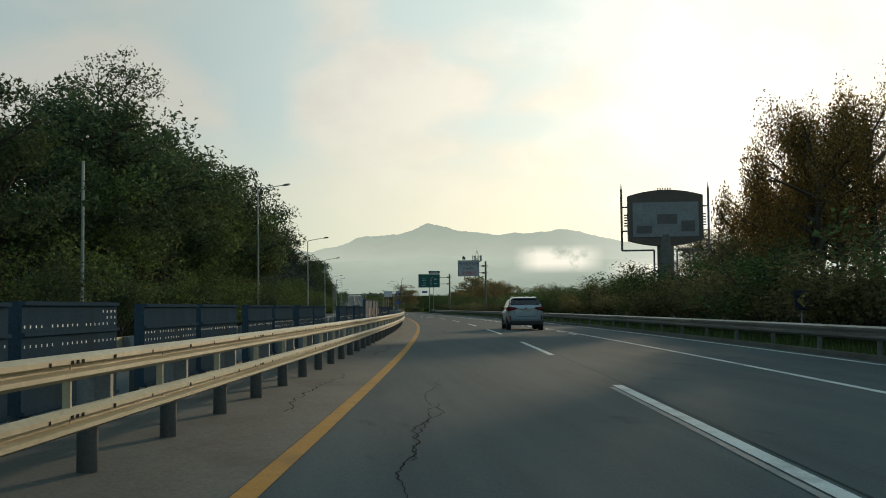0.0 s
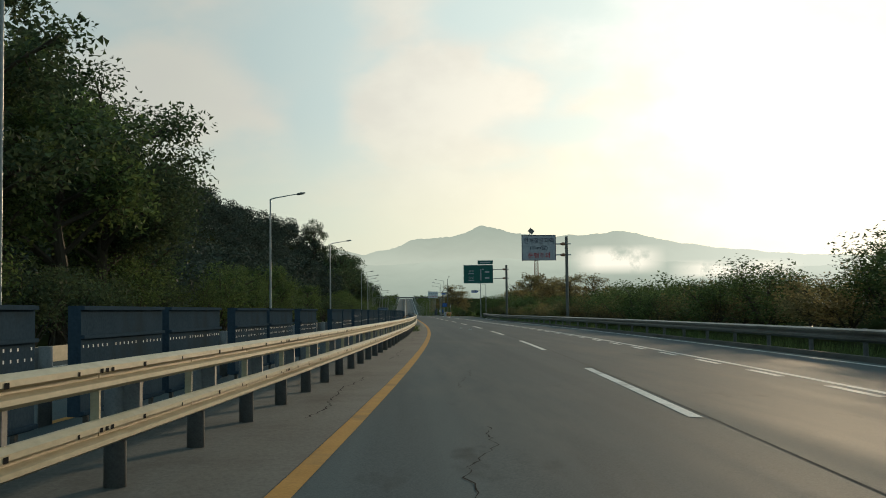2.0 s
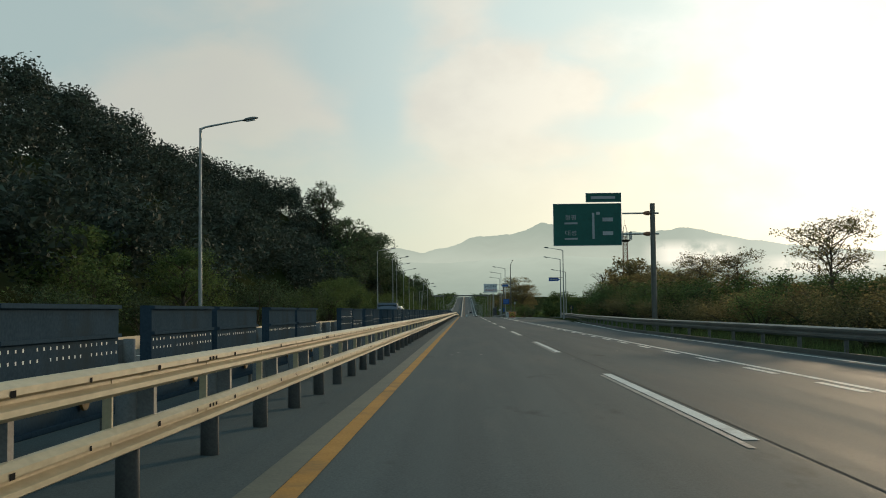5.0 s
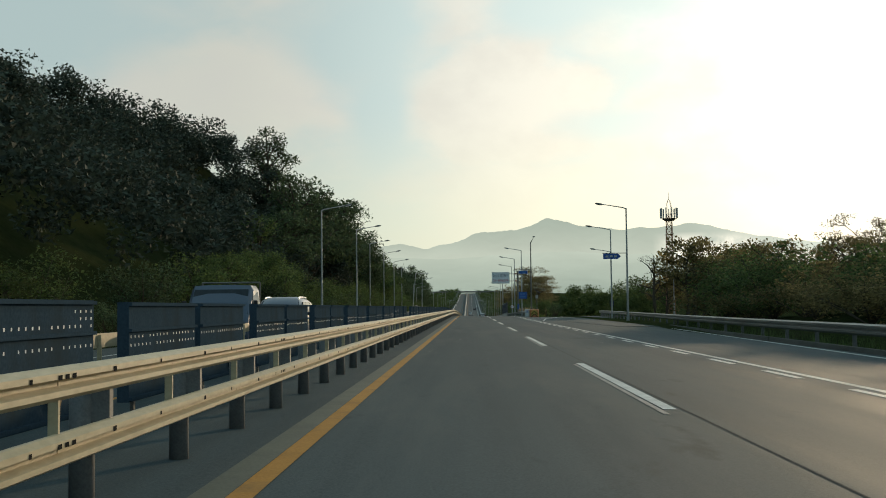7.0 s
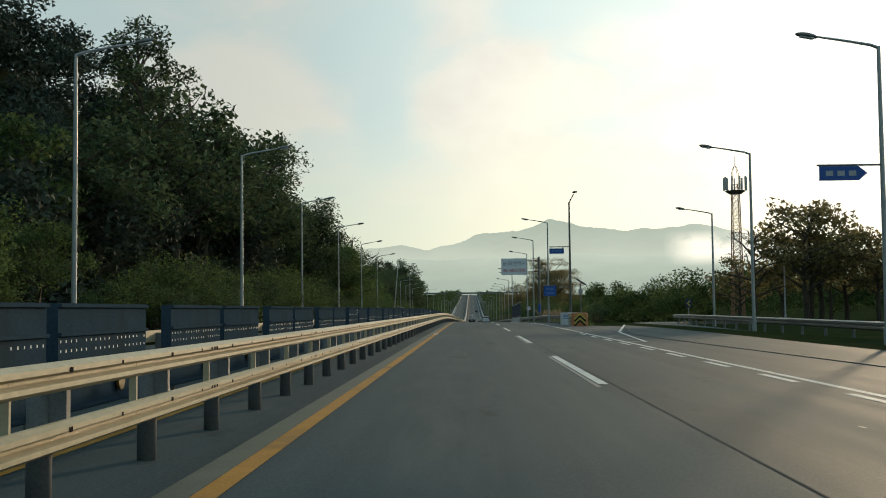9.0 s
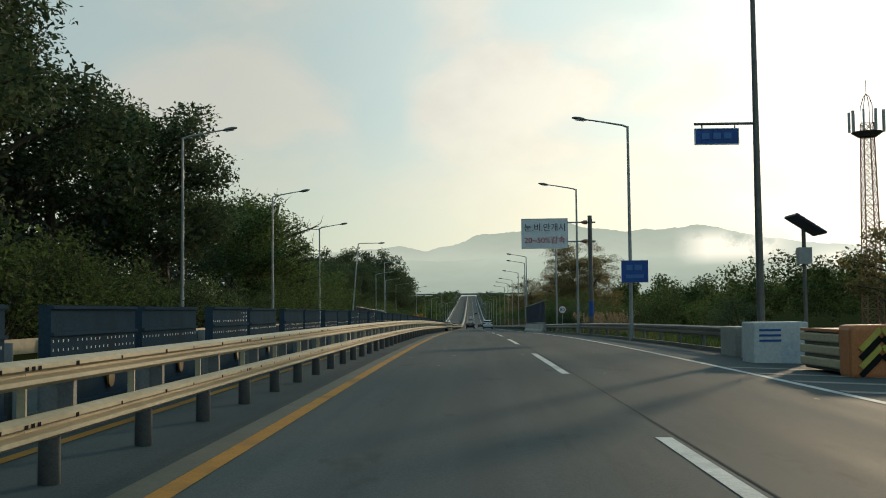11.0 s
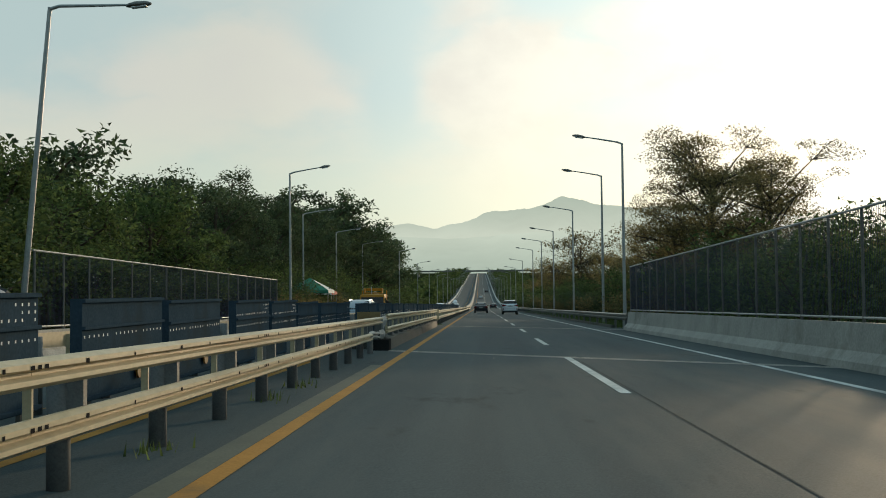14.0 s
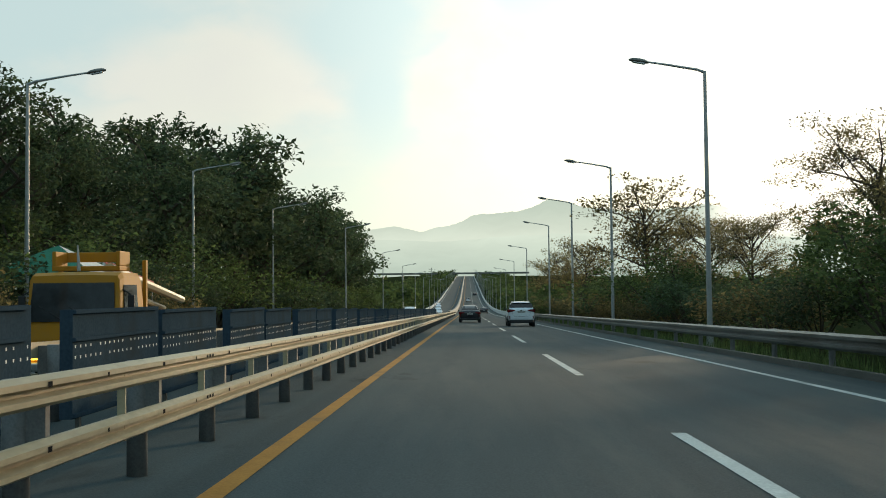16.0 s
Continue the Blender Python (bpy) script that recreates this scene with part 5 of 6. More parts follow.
for s, u, k in ((108, -16.2, 1.15), (112, -16.8, 1.1), (117, -17.2, 0.95)):
    plant("oak_b", s, u, k)
# left: shrubs at the foot of the hill
for s in np.arange(108, 345, 6.5):
    plant(rt.choice(("shrub_a", "shrub_a", "shrub_b")), s + rt.uniform(-2.5, 2.5), rt.uniform(-15.0, -13.4), rt.uniform(0.4, 1.15))
for s in np.arange(112, 200, 9):
    plant("oak_c", s + rt.uniform(-3, 3), rt.uniform(-19, -17), rt.uniform(0.5, 0.68))
plant("locust_g", 60, -17.6, 1.5, wide=0.85)
# left: small bright trees standing before the hill
for s, u, k in ((133, -14.6, 0.52), (139, -14.8, 0.58), (145, -14.4, 0.5), (155, -14.3, 0.66), (159.5, -14.7, 0.6), (195, -14.3, 0.56), (264, -14.7, 0.56), (270.5, -15.0, 0.62), (277, -14.5, 0.66), (283, -14.9, 0.6), (289, -14.4, 0.54)):
    plant("oak_c", s, u, k)
# left: trees where the hill ends
for s in np.arange(300, 374, 5.0):
    plant(rt.choice(("oak_a", "oak_b", "tall_a", "tall_b")), s + rt.uniform(-1, 1), rt.uniform(-19.5, -16.6), rt.uniform(1.0, 1.22) * lerp(s, [300, 315, 338, 350], [0.76, 1.0, 1.08, 1.0]))
for s in np.arange(336, 372, 7.0):
    plant(rt.choice(("tall_a", "oak_b")), s, rt.uniform(-26, -21), rt.uniform(0.85, 1.0))
for s in np.arange(300, 414, 2.9):
    plant(rt.choice(("shrub_a", "shrub_b", "shrub_a")), s, rt.uniform(-14.6, -13.0), rt.uniform(0.75, 1.15))
for s, u, k in ((367, -16.8, 1.12), (372, -16.6, 1.22), (382, -18.5, 0.85)):
    plant("oak_b", s, u, k)
plant("bare", 400, -15.2, 1.3)
plant("bare", 397, -16.0, 1.22)
for s, u, k in ((388, -16, 0.85), (391, -15.8, 1.2), (395, -18, 1.36), (399, -17, 1.28), (404, -18, 1.1), (408, -16.5, 0.92), (413, -17, 0.86)):
    plant("oak_c", s, u, k)
for s in np.arange(416, 460, 4.5):
    plant(rt.choice(("oak_a", "tall_b", "oak_c")), s, rt.uniform(-22, -17), rt.uniform(0.85, 1.0) * lerp(s, [416, 432, 442, 460], [0.98, 0.98, 1.2, 1.26]), z=road_z(s) - 1.2)
for s, u, k in ((421, -16.6, 0.88), (425, -17.2, 0.8)):
    plant("oak_c", s, u, k)
# left: wood beyond the bridge
for s in np.arange(462, 640, 4.6):
    plant(rt.choice(("oak_a", "oak_b", "tall_a", "oak_b")), s + rt.uniform(-1, 1), rt.uniform(-21, -16.5), rt.uniform(0.95, 1.2) * lerp(s, [462, 490, 505, 530, 640], [0.78, 0.82, 1.0, 1.2, 1.1]))
for s in np.arange(455, 640, 6.5):
    plant(rt.choice(("tall_a", "oak_b", "oak_a")), s, rt.uniform(-29, -23), rt.uniform(1.05, 1.25) * lerp(s, [455, 490, 530], [0.72, 0.82, 1.1]))
for s in np.arange(416, 640, 3.8):
    plant(rt.choice(("shrub_a", "shrub_b")), s, rt.uniform(-16.5, -14.2), rt.uniform(0.95, 1.3), wide=1.2)
for s in np.arange(462, 500, 5):
    plant("shrub_c", s, -12.6, rt.uniform(0.7, 0.9))
# right: trees behind the billboard
for s, u, k in ((92, 31, 0.92), (98, 34, 1.0), (105, 32, 0.9), (112, 36, 1.05), (100, 39, 1.1), (88, 33, 1.0), (46, 17.2, 0.74), (50, 18.5, 0.8), (53, 20.5, 0.86), (57, 22.5, 0.84), (48, 20.5, 0.85), (62, 21, 0.6)):
    plant("willow", s, u, k)
for s, u, k in ((78, 22, 0.62), (82, 21, 0.7), (80, 23, 0.75)):
    plant("locust_b", s, u, k)
# right: hedge of shrubs along the verge
for s in np.arange(24, 262, 3.0):
    lo = lerp(s, [30, 90, 130, 180, 225, 255], [0.85, 0.72, 0.56, 0.54, 0.58, 0.8])
    plant(rt.choice(("shrub_a", "shrub_c", "shrub_c")), s + rt.uniform(-1, 1), rt.uniform(13.4, 15.5) + lerp(s, [200, 262], [0, 3]), lo * rt.uniform(0.8, 1.15), wide=1.4)
for s in np.arange(60, 262, 6.0):
    plant(rt.choice(("shrub_a", "shrub_c")), s + rt.uniform(-2, 2), rt.uniform(17.5, 21), rt.uniform(0.75, 1.0) * lerp(s, [100, 130, 220, 250], [1, 0.75, 0.75, 1]), wide=1.35)
for s, u, k in ((168, 18, 0.52), (190, 19, 0.62), (212, 20, 0.55), (228, 21, 0.62), (240, 22, 0.55), (252, 24, 0.6)):
    plant("locust_b", s, u, k)
plant("locust_a", 275, 31.5, 0.8)
for s, u, k in ((256, 18.6, 0.52), (262, 19.5, 0.54), (268, 20.0, 0.6), (273, 21.4, 0.64), (279, 23.0, 0.62), (285, 24.5, 0.62), (248, 20.0, 0.42), (265, 24.0, 0.58), (275, 27, 0.62)):
    plant("oak_d", s, u, k)
plant("locust_b", 259, 18.0, 0.6)
plant("locust_b", 244, 19.0, 0.48)
plant("bare", 352, 28.2, 0.95)
for s, u, k in ((352, 33.0, 1.22), (357, 35.0, 1.3), (362, 37.5, 1.2), (366, 41.5, 1.1), (360, 44, 1.0), (350, 39, 0.95)):
    plant("oak_d", s, u, k)
for s, u, k in ((395, 43, 1.25), (402, 39, 1.05), (388, 47, 1.1), (380, 52, 1.0), (372, 58, 0.95)):
    plant("oak_d", s, u, k)
# right: beyond the nose
for s in np.arange(356, 408, 5):
    plant(rt.choice(("shrub_b", "shrub_a")), s, rt.uniform(12.6, 15), rt.uniform(0.45, 0.75))
for s, u, k in ((444, 16.8, 0.55), (450, 17.4, 1.0), (458, 16.2, 1.25), (463, 17.5, 1.28), (438, 18.5, 0.5), (466, 15.4, 0.9), (472, 14.8, 0.72)):
    plant("locust_a", s, u, k, z=road_z(s) - 0.6)
for s in np.arange(412, 446, 3.5):
    plant(rt.choice(("shrub_a", "shrub_b")), s, rt.uniform(11.5, 14), rt.uniform(0.9, 1.3), z=road_z(s) - 1.0)
for s, u, k in ((491, 18.6, 0.98), (496, 21.5, 0.82), (507, 17.4, 0.74), (514, 16.6, 0.8), (522, 14.2, 1.12), (529, 16.5, 0.9), (560, 14, 0.95), (590, 15, 1.0), (620, 14.5, 1.0)):
    plant("locust_b", s, u, k * 1.1)
for s in np.arange(448, 660, 3.6):
    plant(rt.choice(("shrub_a", "shrub_b", "shrub_c")), s + rt.uniform(-1, 1), rt.uniform(11.6, 13.6), rt.uniform(0.72, 1.0), wide=1.3)


def woods(name, spots, size, per, mat, label, seed):
    """Far woodland as one mass of crowns."""
    rg = np.random.default_rng(seed)
    centres, spreads = [], []
    for s, u, z, r in spots:
        p = at(s, u)
        for k in range(5):
            a = rg.uniform(0, 6.28)
            centres.append(np.array((p.x + math.cos(a) * r * 0.45, p.y + math.sin(a) * r * 0.45, z + rg.uniform(-0.5, 0.5) * r)))
            spreads.append((r * 0.34, r * 0.34, r * 0.30))
    me = leaf_mesh(name, centres, spreads, [per // 5] * len(centres), size, mat, seed, 0.9)
    return tagged(new(name, me), label, "woodland", kind="stuff")


rw = random.Random(5)
spots = []
for s in np.arange(112, 384, 4.4):
    for u in np.arange(-18, -66, -4.2):
        su, uu = s + rw.uniform(-2, 2), u + rw.uniform(-2, 2)
        h = rw.uniform(4.5, 7.0) * lerp(s, [112, 150], [0.6, 1.0]) + lerp(s, [205, 232, 262, 290], [0, 2.5, 2.5, 0])
        spots.append((su, uu, road_z(su) + hill_z(su, uu) + h - 2.0, rw.uniform(2.3, 3.3)))
for s in np.arange(300, 388, 4.2):
    for u in np.arange(-17, -44, -4.4):
        su, uu = s + rw.uniform(-2, 2), u + rw.uniform(-2, 2)
        spots.append((su, uu, road_z(su) + hill_z(su, uu) + rw.uniform(0.8, 2.2), rw.uniform(2.0, 2.8)))
woods("hillside_woods", spots, 0.38, 640, M_LEAF_HILL_SHADE, "dense dark green wooded hillside above the road", 21)
spots = []
for s in np.arange(395, 560, 7.0):
    for u in np.arange(34, 110, 7.0):
        if u > lerp(s, [395, 430, 560], [60, 40, 24]):
            su, uu = s + rw.uniform(-3, 3), u + rw.uniform(-3, 3)
            spots.append((su, uu, road_z(su) + rw.uniform(3.6, 7.0), rw.uniform(2.6, 3.8)))
for s in np.arange(345, 400, 7.0):
    for u in np.arange(70, 120, 7.5):
        spots.append((s + rw.uniform(-3, 3), u + rw.uniform(-3, 3), rw.uniform(3.0, 6.0), rw.uniform(2.6, 3.8)))
woods("distant_woods", spots, 0.48, 620, M_LEAF, "low dark woodland beyond the turn-off", 22)
spots = []
for s in np.arange(650, 1700, 11):
    for side in (-1, 1):
        for u in (15, 24, 34):
            su, uu = s + rw.uniform(-4, 4), side * (u + rw.uniform(-3, 5))
            spots.append((su, uu, road_z(su) + rw.uniform(1.0, 5.0) * (1.0 if side < 0 else 0.75), rw.uniform(2.5, 4.5)))
for s in np.arange(545, 650, 8):
    for u in np.arange(17, 66, 8):
        su, uu = s + rw.uniform(-3, 3), u + rw.uniform(-3, 3)
        spots.append((su, uu, road_z(su) + rw.uniform(0.8, 2.8), rw.uniform(2.4, 3.4)))
woods("roadside_woods", spots, 1.1, 160, M_LEAF, "distant green roadside woods along the highway", 23)


# grass along the rails and kerbs
def tufts(name, spots, mat, label, seed, h=0.35):
    rg = np.random.default_rng(seed)
    V, F = [], []
    for p, k in spots:
        for _ in range(k):
            b = np.array(p) + np.array((rg.normal(0, 0.12), rg.normal(0, 0.25), 0))
            a = rg.uniform(0, 6.28)
            hh = h * rg.uniform(0.4, 1.2)
            d = np.array((math.cos(a), math.sin(a), 0))
            t = b + d * hh * 0.35 + np.array((0, 0, hh))
            w = np.array((-d[1], d[0], 0)) * 0.012
            i = len(V)
            V += [tuple(b - w), tuple(b + w), tuple(t)]
            F.append((i, i + 1, i + 2))
    me = from_lists(name, V, F, mat)
    return tagged(new(name, me), label, "grass", kind="stuff")


sp = []
for s in np.arange(113, 140, 0.35):
    if rw.random() < 0.45:
        sp.append((at(s, rail_u(s) + rw.uniform(-0.15, 0.3)), 20))
for s in (402.6, 404.7, 398.2, 449, 451.3):
    sp.append((at(s, rail_u(s) + 0.08), 22))
tufts("median_weeds", sp, M_LEAF, "green weeds growing along the median posts", 31, 0.11)
sp = []
for s in np.arange(0, 262, 0.10):
    sp.append((at(s, verge_u(s) + rw.uniform(-0.2, 1.5), -0.15), 12))
for s in np.arange(334, 408, 0.14):
    sp.append((at(s, lerp(s, [334, 408], [9.9, 9.2]) + rw.uniform(-0.05, 1.2), -0.12), 16))
for s in np.arange(446, 560, 0.14):
    sp.append((at(s, rw.uniform(8.65, 10.4), -0.12), 12))
tufts("verge_grass", sp, M_LEAF, "rough green grass along the verge rail", 32, 0.5)
sp = [(at(rw.uniform(378, 398), rw.uniform(10.8, 14.0), -0.2), 22) for _ in range(80)]
tufts("reed_clump", sp, M_LEAF_WARM, "brown-green reeds and tall grass behind the rail", 33, 1.15)
M_PLUME = leafy("pale_reed_plumes", (0.16, 0.12, 0.075), (0.30, 0.235, 0.15), 0.5)
centres, spreads = [], []
for p, k in sp:
    for _ in range(2):
        centres.append(np.array((p.x + rw.gauss(0, 0.35), p.y + rw.gauss(0, 0.35), p.z + rw.uniform(1.05, 1.75))))
        spreads.append((0.06, 0.06, 0.17))
me = leaf_mesh("reed_plumes", centres, spreads, [45] * len(centres), 0.10, M_PLUME, 34, 0.7, 0.5)
tagged(new("reed_plumes", me), "pale feathery reed plumes behind the rail", "grass", kind="stuff")


# ---------- vehicles ----------
def paint(name, col, metal=0.3, rough=0.32, coat=0.6):
    def build(nt, bsdf, N, L):
        n = noise_tex(nt, coords(nt), 2.5, 5.0)
        d = noise_tex(nt, coords(nt), 30.0, 3.0)
        c = mixc(nt, ramp_of(nt, n, [(0.45, (0, 0, 0)), (0.75, (0.35, 0.35, 0.35))]), col, tuple(0.6 * x + 0.05 for x in col))
        c = mixc(nt, 0.08, c, ramp_of(nt, d, [(0.3, (0.12, 0.11, 0.09)), (0.7, col)]))
        L(c, bsdf.inputs["Base Color"])
        bsdf.inputs["Metallic"].default_value = metal
        bsdf.inputs["Roughness"].default_value = rough
        bsdf.inputs["Coat Weight"].default_value = coat
        bsdf.inputs["Coat Roughness"].default_value = 0.12
        bsdf.inputs["Specular IOR Level"].default_value = 0.5 if coat > 0.1 else 0.1
    return material(name, build)


def dark_glass(nt, bsdf, N, L):
    n = noise_tex(nt, coords(nt), 6.0, 3.0)
    L(ramp_of(nt, n, [(0.3, (0.008, 0.010, 0.012)), (0.7, (0.018, 0.021, 0.024))]), bsdf.inputs["Base Color"])
    bsdf.inputs["Roughness"].default_value = 0.06
    bsdf.inputs["IOR"].default_value = 1.38


M_GLASS = material("tinted_car_glass", dark_glass)
M_SILVER = paint("pale_silver_paint", (0.28, 0.33, 0.37))
M_BLACK = paint("black_car_paint", (0.012, 0.013, 0.02))
M_NAVY = paint("dark_blue_van_paint", (0.03, 0.05, 0.085), 0.2)
M_WHITECAR = paint("white_car_paint", (0.72, 0.76, 0.80), 0.0)
M_TRUCK = paint("ochre_truck_paint", (0.40, 0.175, 0.012), 0.0, 0.6, 0.08)
M_TYRE = grainy("tyre_rubber", (0.012, 0.012, 0.012), (0.03, 0.03, 0.03), 8.0, 0.85)
M_TRIM = grainy("black_plastic_trim", (0.018, 0.018, 0.019), (0.035, 0.035, 0.036), 8.0, 0.6)
M_TAIL = grainy("red_tail_lamp_plastic", (0.07, 0.006, 0.008), (0.13, 0.010, 0.012), 12.0, 0.15)
M_RIM = grainy("alloy_wheel", (0.40, 0.41, 0.42), (0.52, 0.53, 0.54), 8.0, 0.3, 0.9)
M_PLATE = grainy("plate_white", (0.30, 0.30, 0.28), (0.38, 0.38, 0.36), 9.0, 0.4)


def amber_lamp(nt, bsdf, N, L):
    bsdf.inputs["Base Color"].default_value = (0.9, 0.5, 0.05, 1)
    bsdf.inputs["Emission Color"].default_value = (1.0, 0.62, 0.05, 1)
    bsdf.inputs["Emission Strength"].default_value = 3.0


M_AMBER = material("lit_indicator", amber_lamp)


def wheel_part(car, x, y, r, w, side):
    bm = bmesh.new()
    prof = [(0.62 * r, -w / 2), (0.93 * r, -w / 2), (r, -w * 0.36), (r, w * 0.36), (0.93 * r, w / 2), (0.62 * r, w / 2)]
    n = 28
    rings = [[bm.verts.new((b, a * math.cos(2 * math.pi * k / n), a * math.sin(2 * math.pi * k / n))) for a, b in prof] for k in range(n)]
    for k in range(n):
        a, b = rings[k], rings[(k + 1) % n]
        for j in range(len(prof)):
            bm.faces.new((a[j], a[(j + 1) % len(prof)], b[(j + 1) % len(prof)], b[j]))
    t = part("wheel", bm, M_TYRE, car, "black rubber tyre")
    t.matrix_basis = Matrix.Translation((x, y, r))
    bm = bmesh.new()
    rod(bm, (side * w * 0.1, 0, 0), (side * w * 0.3, 0, 0), 0.63 * r, n=24)
    for k in range(5):
        m = Matrix.Rotation(k * 2 * math.pi / 5, 4, "X")
        box(bm, side * w * 0.30 - 0.02, side * w * 0.38 + 0.02, -0.05 * r, 0.05 * r + 0.02, 0.05, 0.60 * r, m=m)
    rod(bm, (side * w * 0.3, 0, 0), (side * w * 0.46, 0, 0), 0.14 * r, n=12)
    part("rim", bm, M_RIM, t, "silver alloy rim")


def loft(stations, smooth_n=True):
    """stations: lists of (x, y, z) half sections from sill to centre line; mirrored."""
    bm = bmesh.new()
    rings = []
    for st in stations:
        right = [bm.verts.new(p) for p in st]
        left = [bm.verts.new((-x, y, z)) for x, y, z in reversed(st)]
        rings.append(right + left)
    n = len(rings[0])
    for a, b in zip(rings, rings[1:]):
        for k in range(n):
            bm.faces.new((a[k], b[k], b[(k + 1) % n], a[(k + 1) % n]))
    bm.faces.new(rings[0])
    bm.faces.new(list(reversed(rings[-1])))
    bmesh.ops.recalc_face_normals(bm, faces=bm.faces[:])
    return bm


def plate_quad(parent, name, pts, mat, lift, label="", centre=(0, 1.8, 0.9)):
    """A thin solid panel over the given corners, lifted off the body."""
    bm = bmesh.new()
    P = [Vector(p) for p in pts]
    n = (P[1] - P[0]).cross(P[-1] - P[0]).normalized()
    mid = sum(P, Vector()) / len(P)
    if n.dot(mid - Vector(centre)) < 0:
        n = -n
    a = [bm.verts.new(p + n * lift) for p in P]
    b = [bm.verts.new(p - n * 0.02) for p in P]
    bm.faces.new(a)
    bm.faces.new(list(reversed(b)))
    for i in range(len(P)):
        j = (i + 1) % len(P)
        bm.faces.new((a[i], b[i], b[j], a[j]))
    bmesh.ops.recalc_face_normals(bm, faces=bm.faces[:])
    return part(name, bm, mat, parent, label)


def make_car(m, label, body_mat, suv=True, L=4.68, W=1.88, H=1.70, rails=True, group="", lamps=True):
    car = empty("suv" if suv else "sedan", m, label, "car", group)
    hw = W / 2
    belt = 1.10 if suv else 0.92
    zb = 0.30 if suv else 0.24
    # lower body: y, sill z, belt z, half width, corner
    if suv:
        st = [(-0.02, 0.50, 1.16, hw * 0.80), (0.05, 0.36, 1.25, hw * 0.93), (0.38, zb, 1.20, hw), (1.3, zb, belt + 0.03, hw), (2.6, zb, belt, hw), (3.5, zb, belt - 0.05, hw), (4.2, 0.34, 0.96, hw * 0.98), (4.52, 0.38, 0.86, hw * 0.9), (L, 0.46, 0.72, hw * 0.7)]
    else:
        st = [(0.0, 0.44, belt + 0.06, hw * 0.88), (0.08, 0.32, belt + 0.12, hw * 0.95), (0.4, zb, belt + 0.13, hw), (1.3, zb, belt + 0.04, hw), (2.6, zb, belt, hw), (3.5, zb, belt - 0.05, hw), (4.2, 0.28, 0.80, hw * 0.97), (4.6, 0.32, 0.70, hw * 0.88), (L, 0.40, 0.60, hw * 0.7)]
    secs = []
    for y, z0, z1, w in st:
        h = z1 - z0
        secs.append([(w * 0.80, y, z0), (w * 0.95, y, z0 + 0.06), (w, y, z0 + h * 0.38), (w, y, z0 + h * 0.62), (w * 0.965, y, z0 + h * 0.88), (w * 0.90, y, z1), (w * 0.45, y, z1 + 0.025)])
    b = part("body", loft(secs), body_mat, car, smooth=True)
    md = b.modifiers.new("edge", "SUBSURF")
    md.levels = md.render_levels = 1
    # cabin
    if suv:
        cab = [(0.10, 1.26, 0.80, 0.80), (0.36, 1.45, 0.84, 0.75), (0.58, 1.63, 0.84, 0.70), (1.0, H - 0.03, 0.85, 0.66), (1.9, H, 0.86, 0.65), (2.55, H - 0.05, 0.86, 0.64), (2.9, 1.50, 0.86, 0.67), (3.45, belt + 0.01, 0.85, 0.80)]
    else:
        cab = [(0.62, belt + 0.10, 0.80, 0.78), (1.0, 1.24, 0.82, 0.70), (1.4, H - 0.04, 0.83, 0.62), (1.9, H, 0.84, 0.61), (2.5, H - 0.05, 0.84, 0.61), (2.9, 1.22, 0.84, 0.66), (3.45, belt, 0.82, 0.78)]
    secs = []
    for y, z1, wb, wt in cab:
        z0 = belt - 0.05
        wb, wt = wb * hw / 0.94, wt * hw / 0.94
        secs.append([(wb, y, z0), (wb + (wt - wb) * 0.5, y, z0 + (z1 - z0) * 0.5), (wt + 0.02, y, z0 + (z1 - z0) * 0.88), (wt * 0.82, y, z1), (wt * 0.4, y, z1 + 0.015)])
    c = part("cabin", loft(secs), body_mat, car, smooth=True)
    k = hw / 0.94
    # glass
    if suv:
        plate_quad(car, "rear_window", [(-0.70 * k, 0.13, 1.29), (0.70 * k, 0.13, 1.29), (0.78 * k, 0.17, 1.33), (0.70 * k, 0.47, 1.56), (0.60 * k, 0.53, 1.61), (-0.60 * k, 0.53, 1.61), (-0.70 * k, 0.47, 1.56), (-0.78 * k, 0.17, 1.33)], M_GLASS, 0.03)
        plate_quad(car, "windscreen", [(-0.74 * k, 3.35, belt + 0.07), (0.74 * k, 3.35, belt + 0.07), (0.60 * k, 2.62, 1.60), (-0.60 * k, 2.62, 1.60)], M_GLASS, 0.03)
        for sd in (-1, 1):
            for y0, y1, ya, yb in ((0.55, 1.05, 0.80, 1.05), (1.12, 1.95, 1.12, 1.95), (2.02, 3.05, 2.02, 2.50)):
                plate_quad(car, "side_window", [(sd * 0.845 * k, y0, belt + 0.05), (sd * 0.845 * k, y1, belt + 0.05), (sd * 0.705 * k, yb, 1.56), (sd * 0.705 * k, ya, 1.56)], M_GLASS, 0.03)
    else:
        plate_quad(car, "rear_window", [(-0.72 * k, 0.70, belt + 0.14), (0.72 * k, 0.70, belt + 0.14), (0.58 * k, 1.33, 1.36), (-0.58 * k, 1.33, 1.36)], M_GLASS, 0.04)
        plate_quad(car, "windscreen", [(-0.72 * k, 3.35, belt + 0.07), (0.72 * k, 3.35, belt + 0.07), (0.58 * k, 2.60, 1.33), (-0.58 * k, 2.60, 1.33)], M_GLASS, 0.04)
        for sd in (-1, 1):
            for y0, y1, ya, yb in ((0.95, 1.85, 1.3, 1.85), (1.92, 3.05, 1.92, 2.5)):
                plate_quad(car, "side_window", [(sd * 0.83 * k, y0, belt + 0.04), (sd * 0.83 * k, y1, belt + 0.04), (sd * 0.67 * k, yb, 1.33), (sd * 0.67 * k, ya, 1.33)], M_GLASS, 0.035)
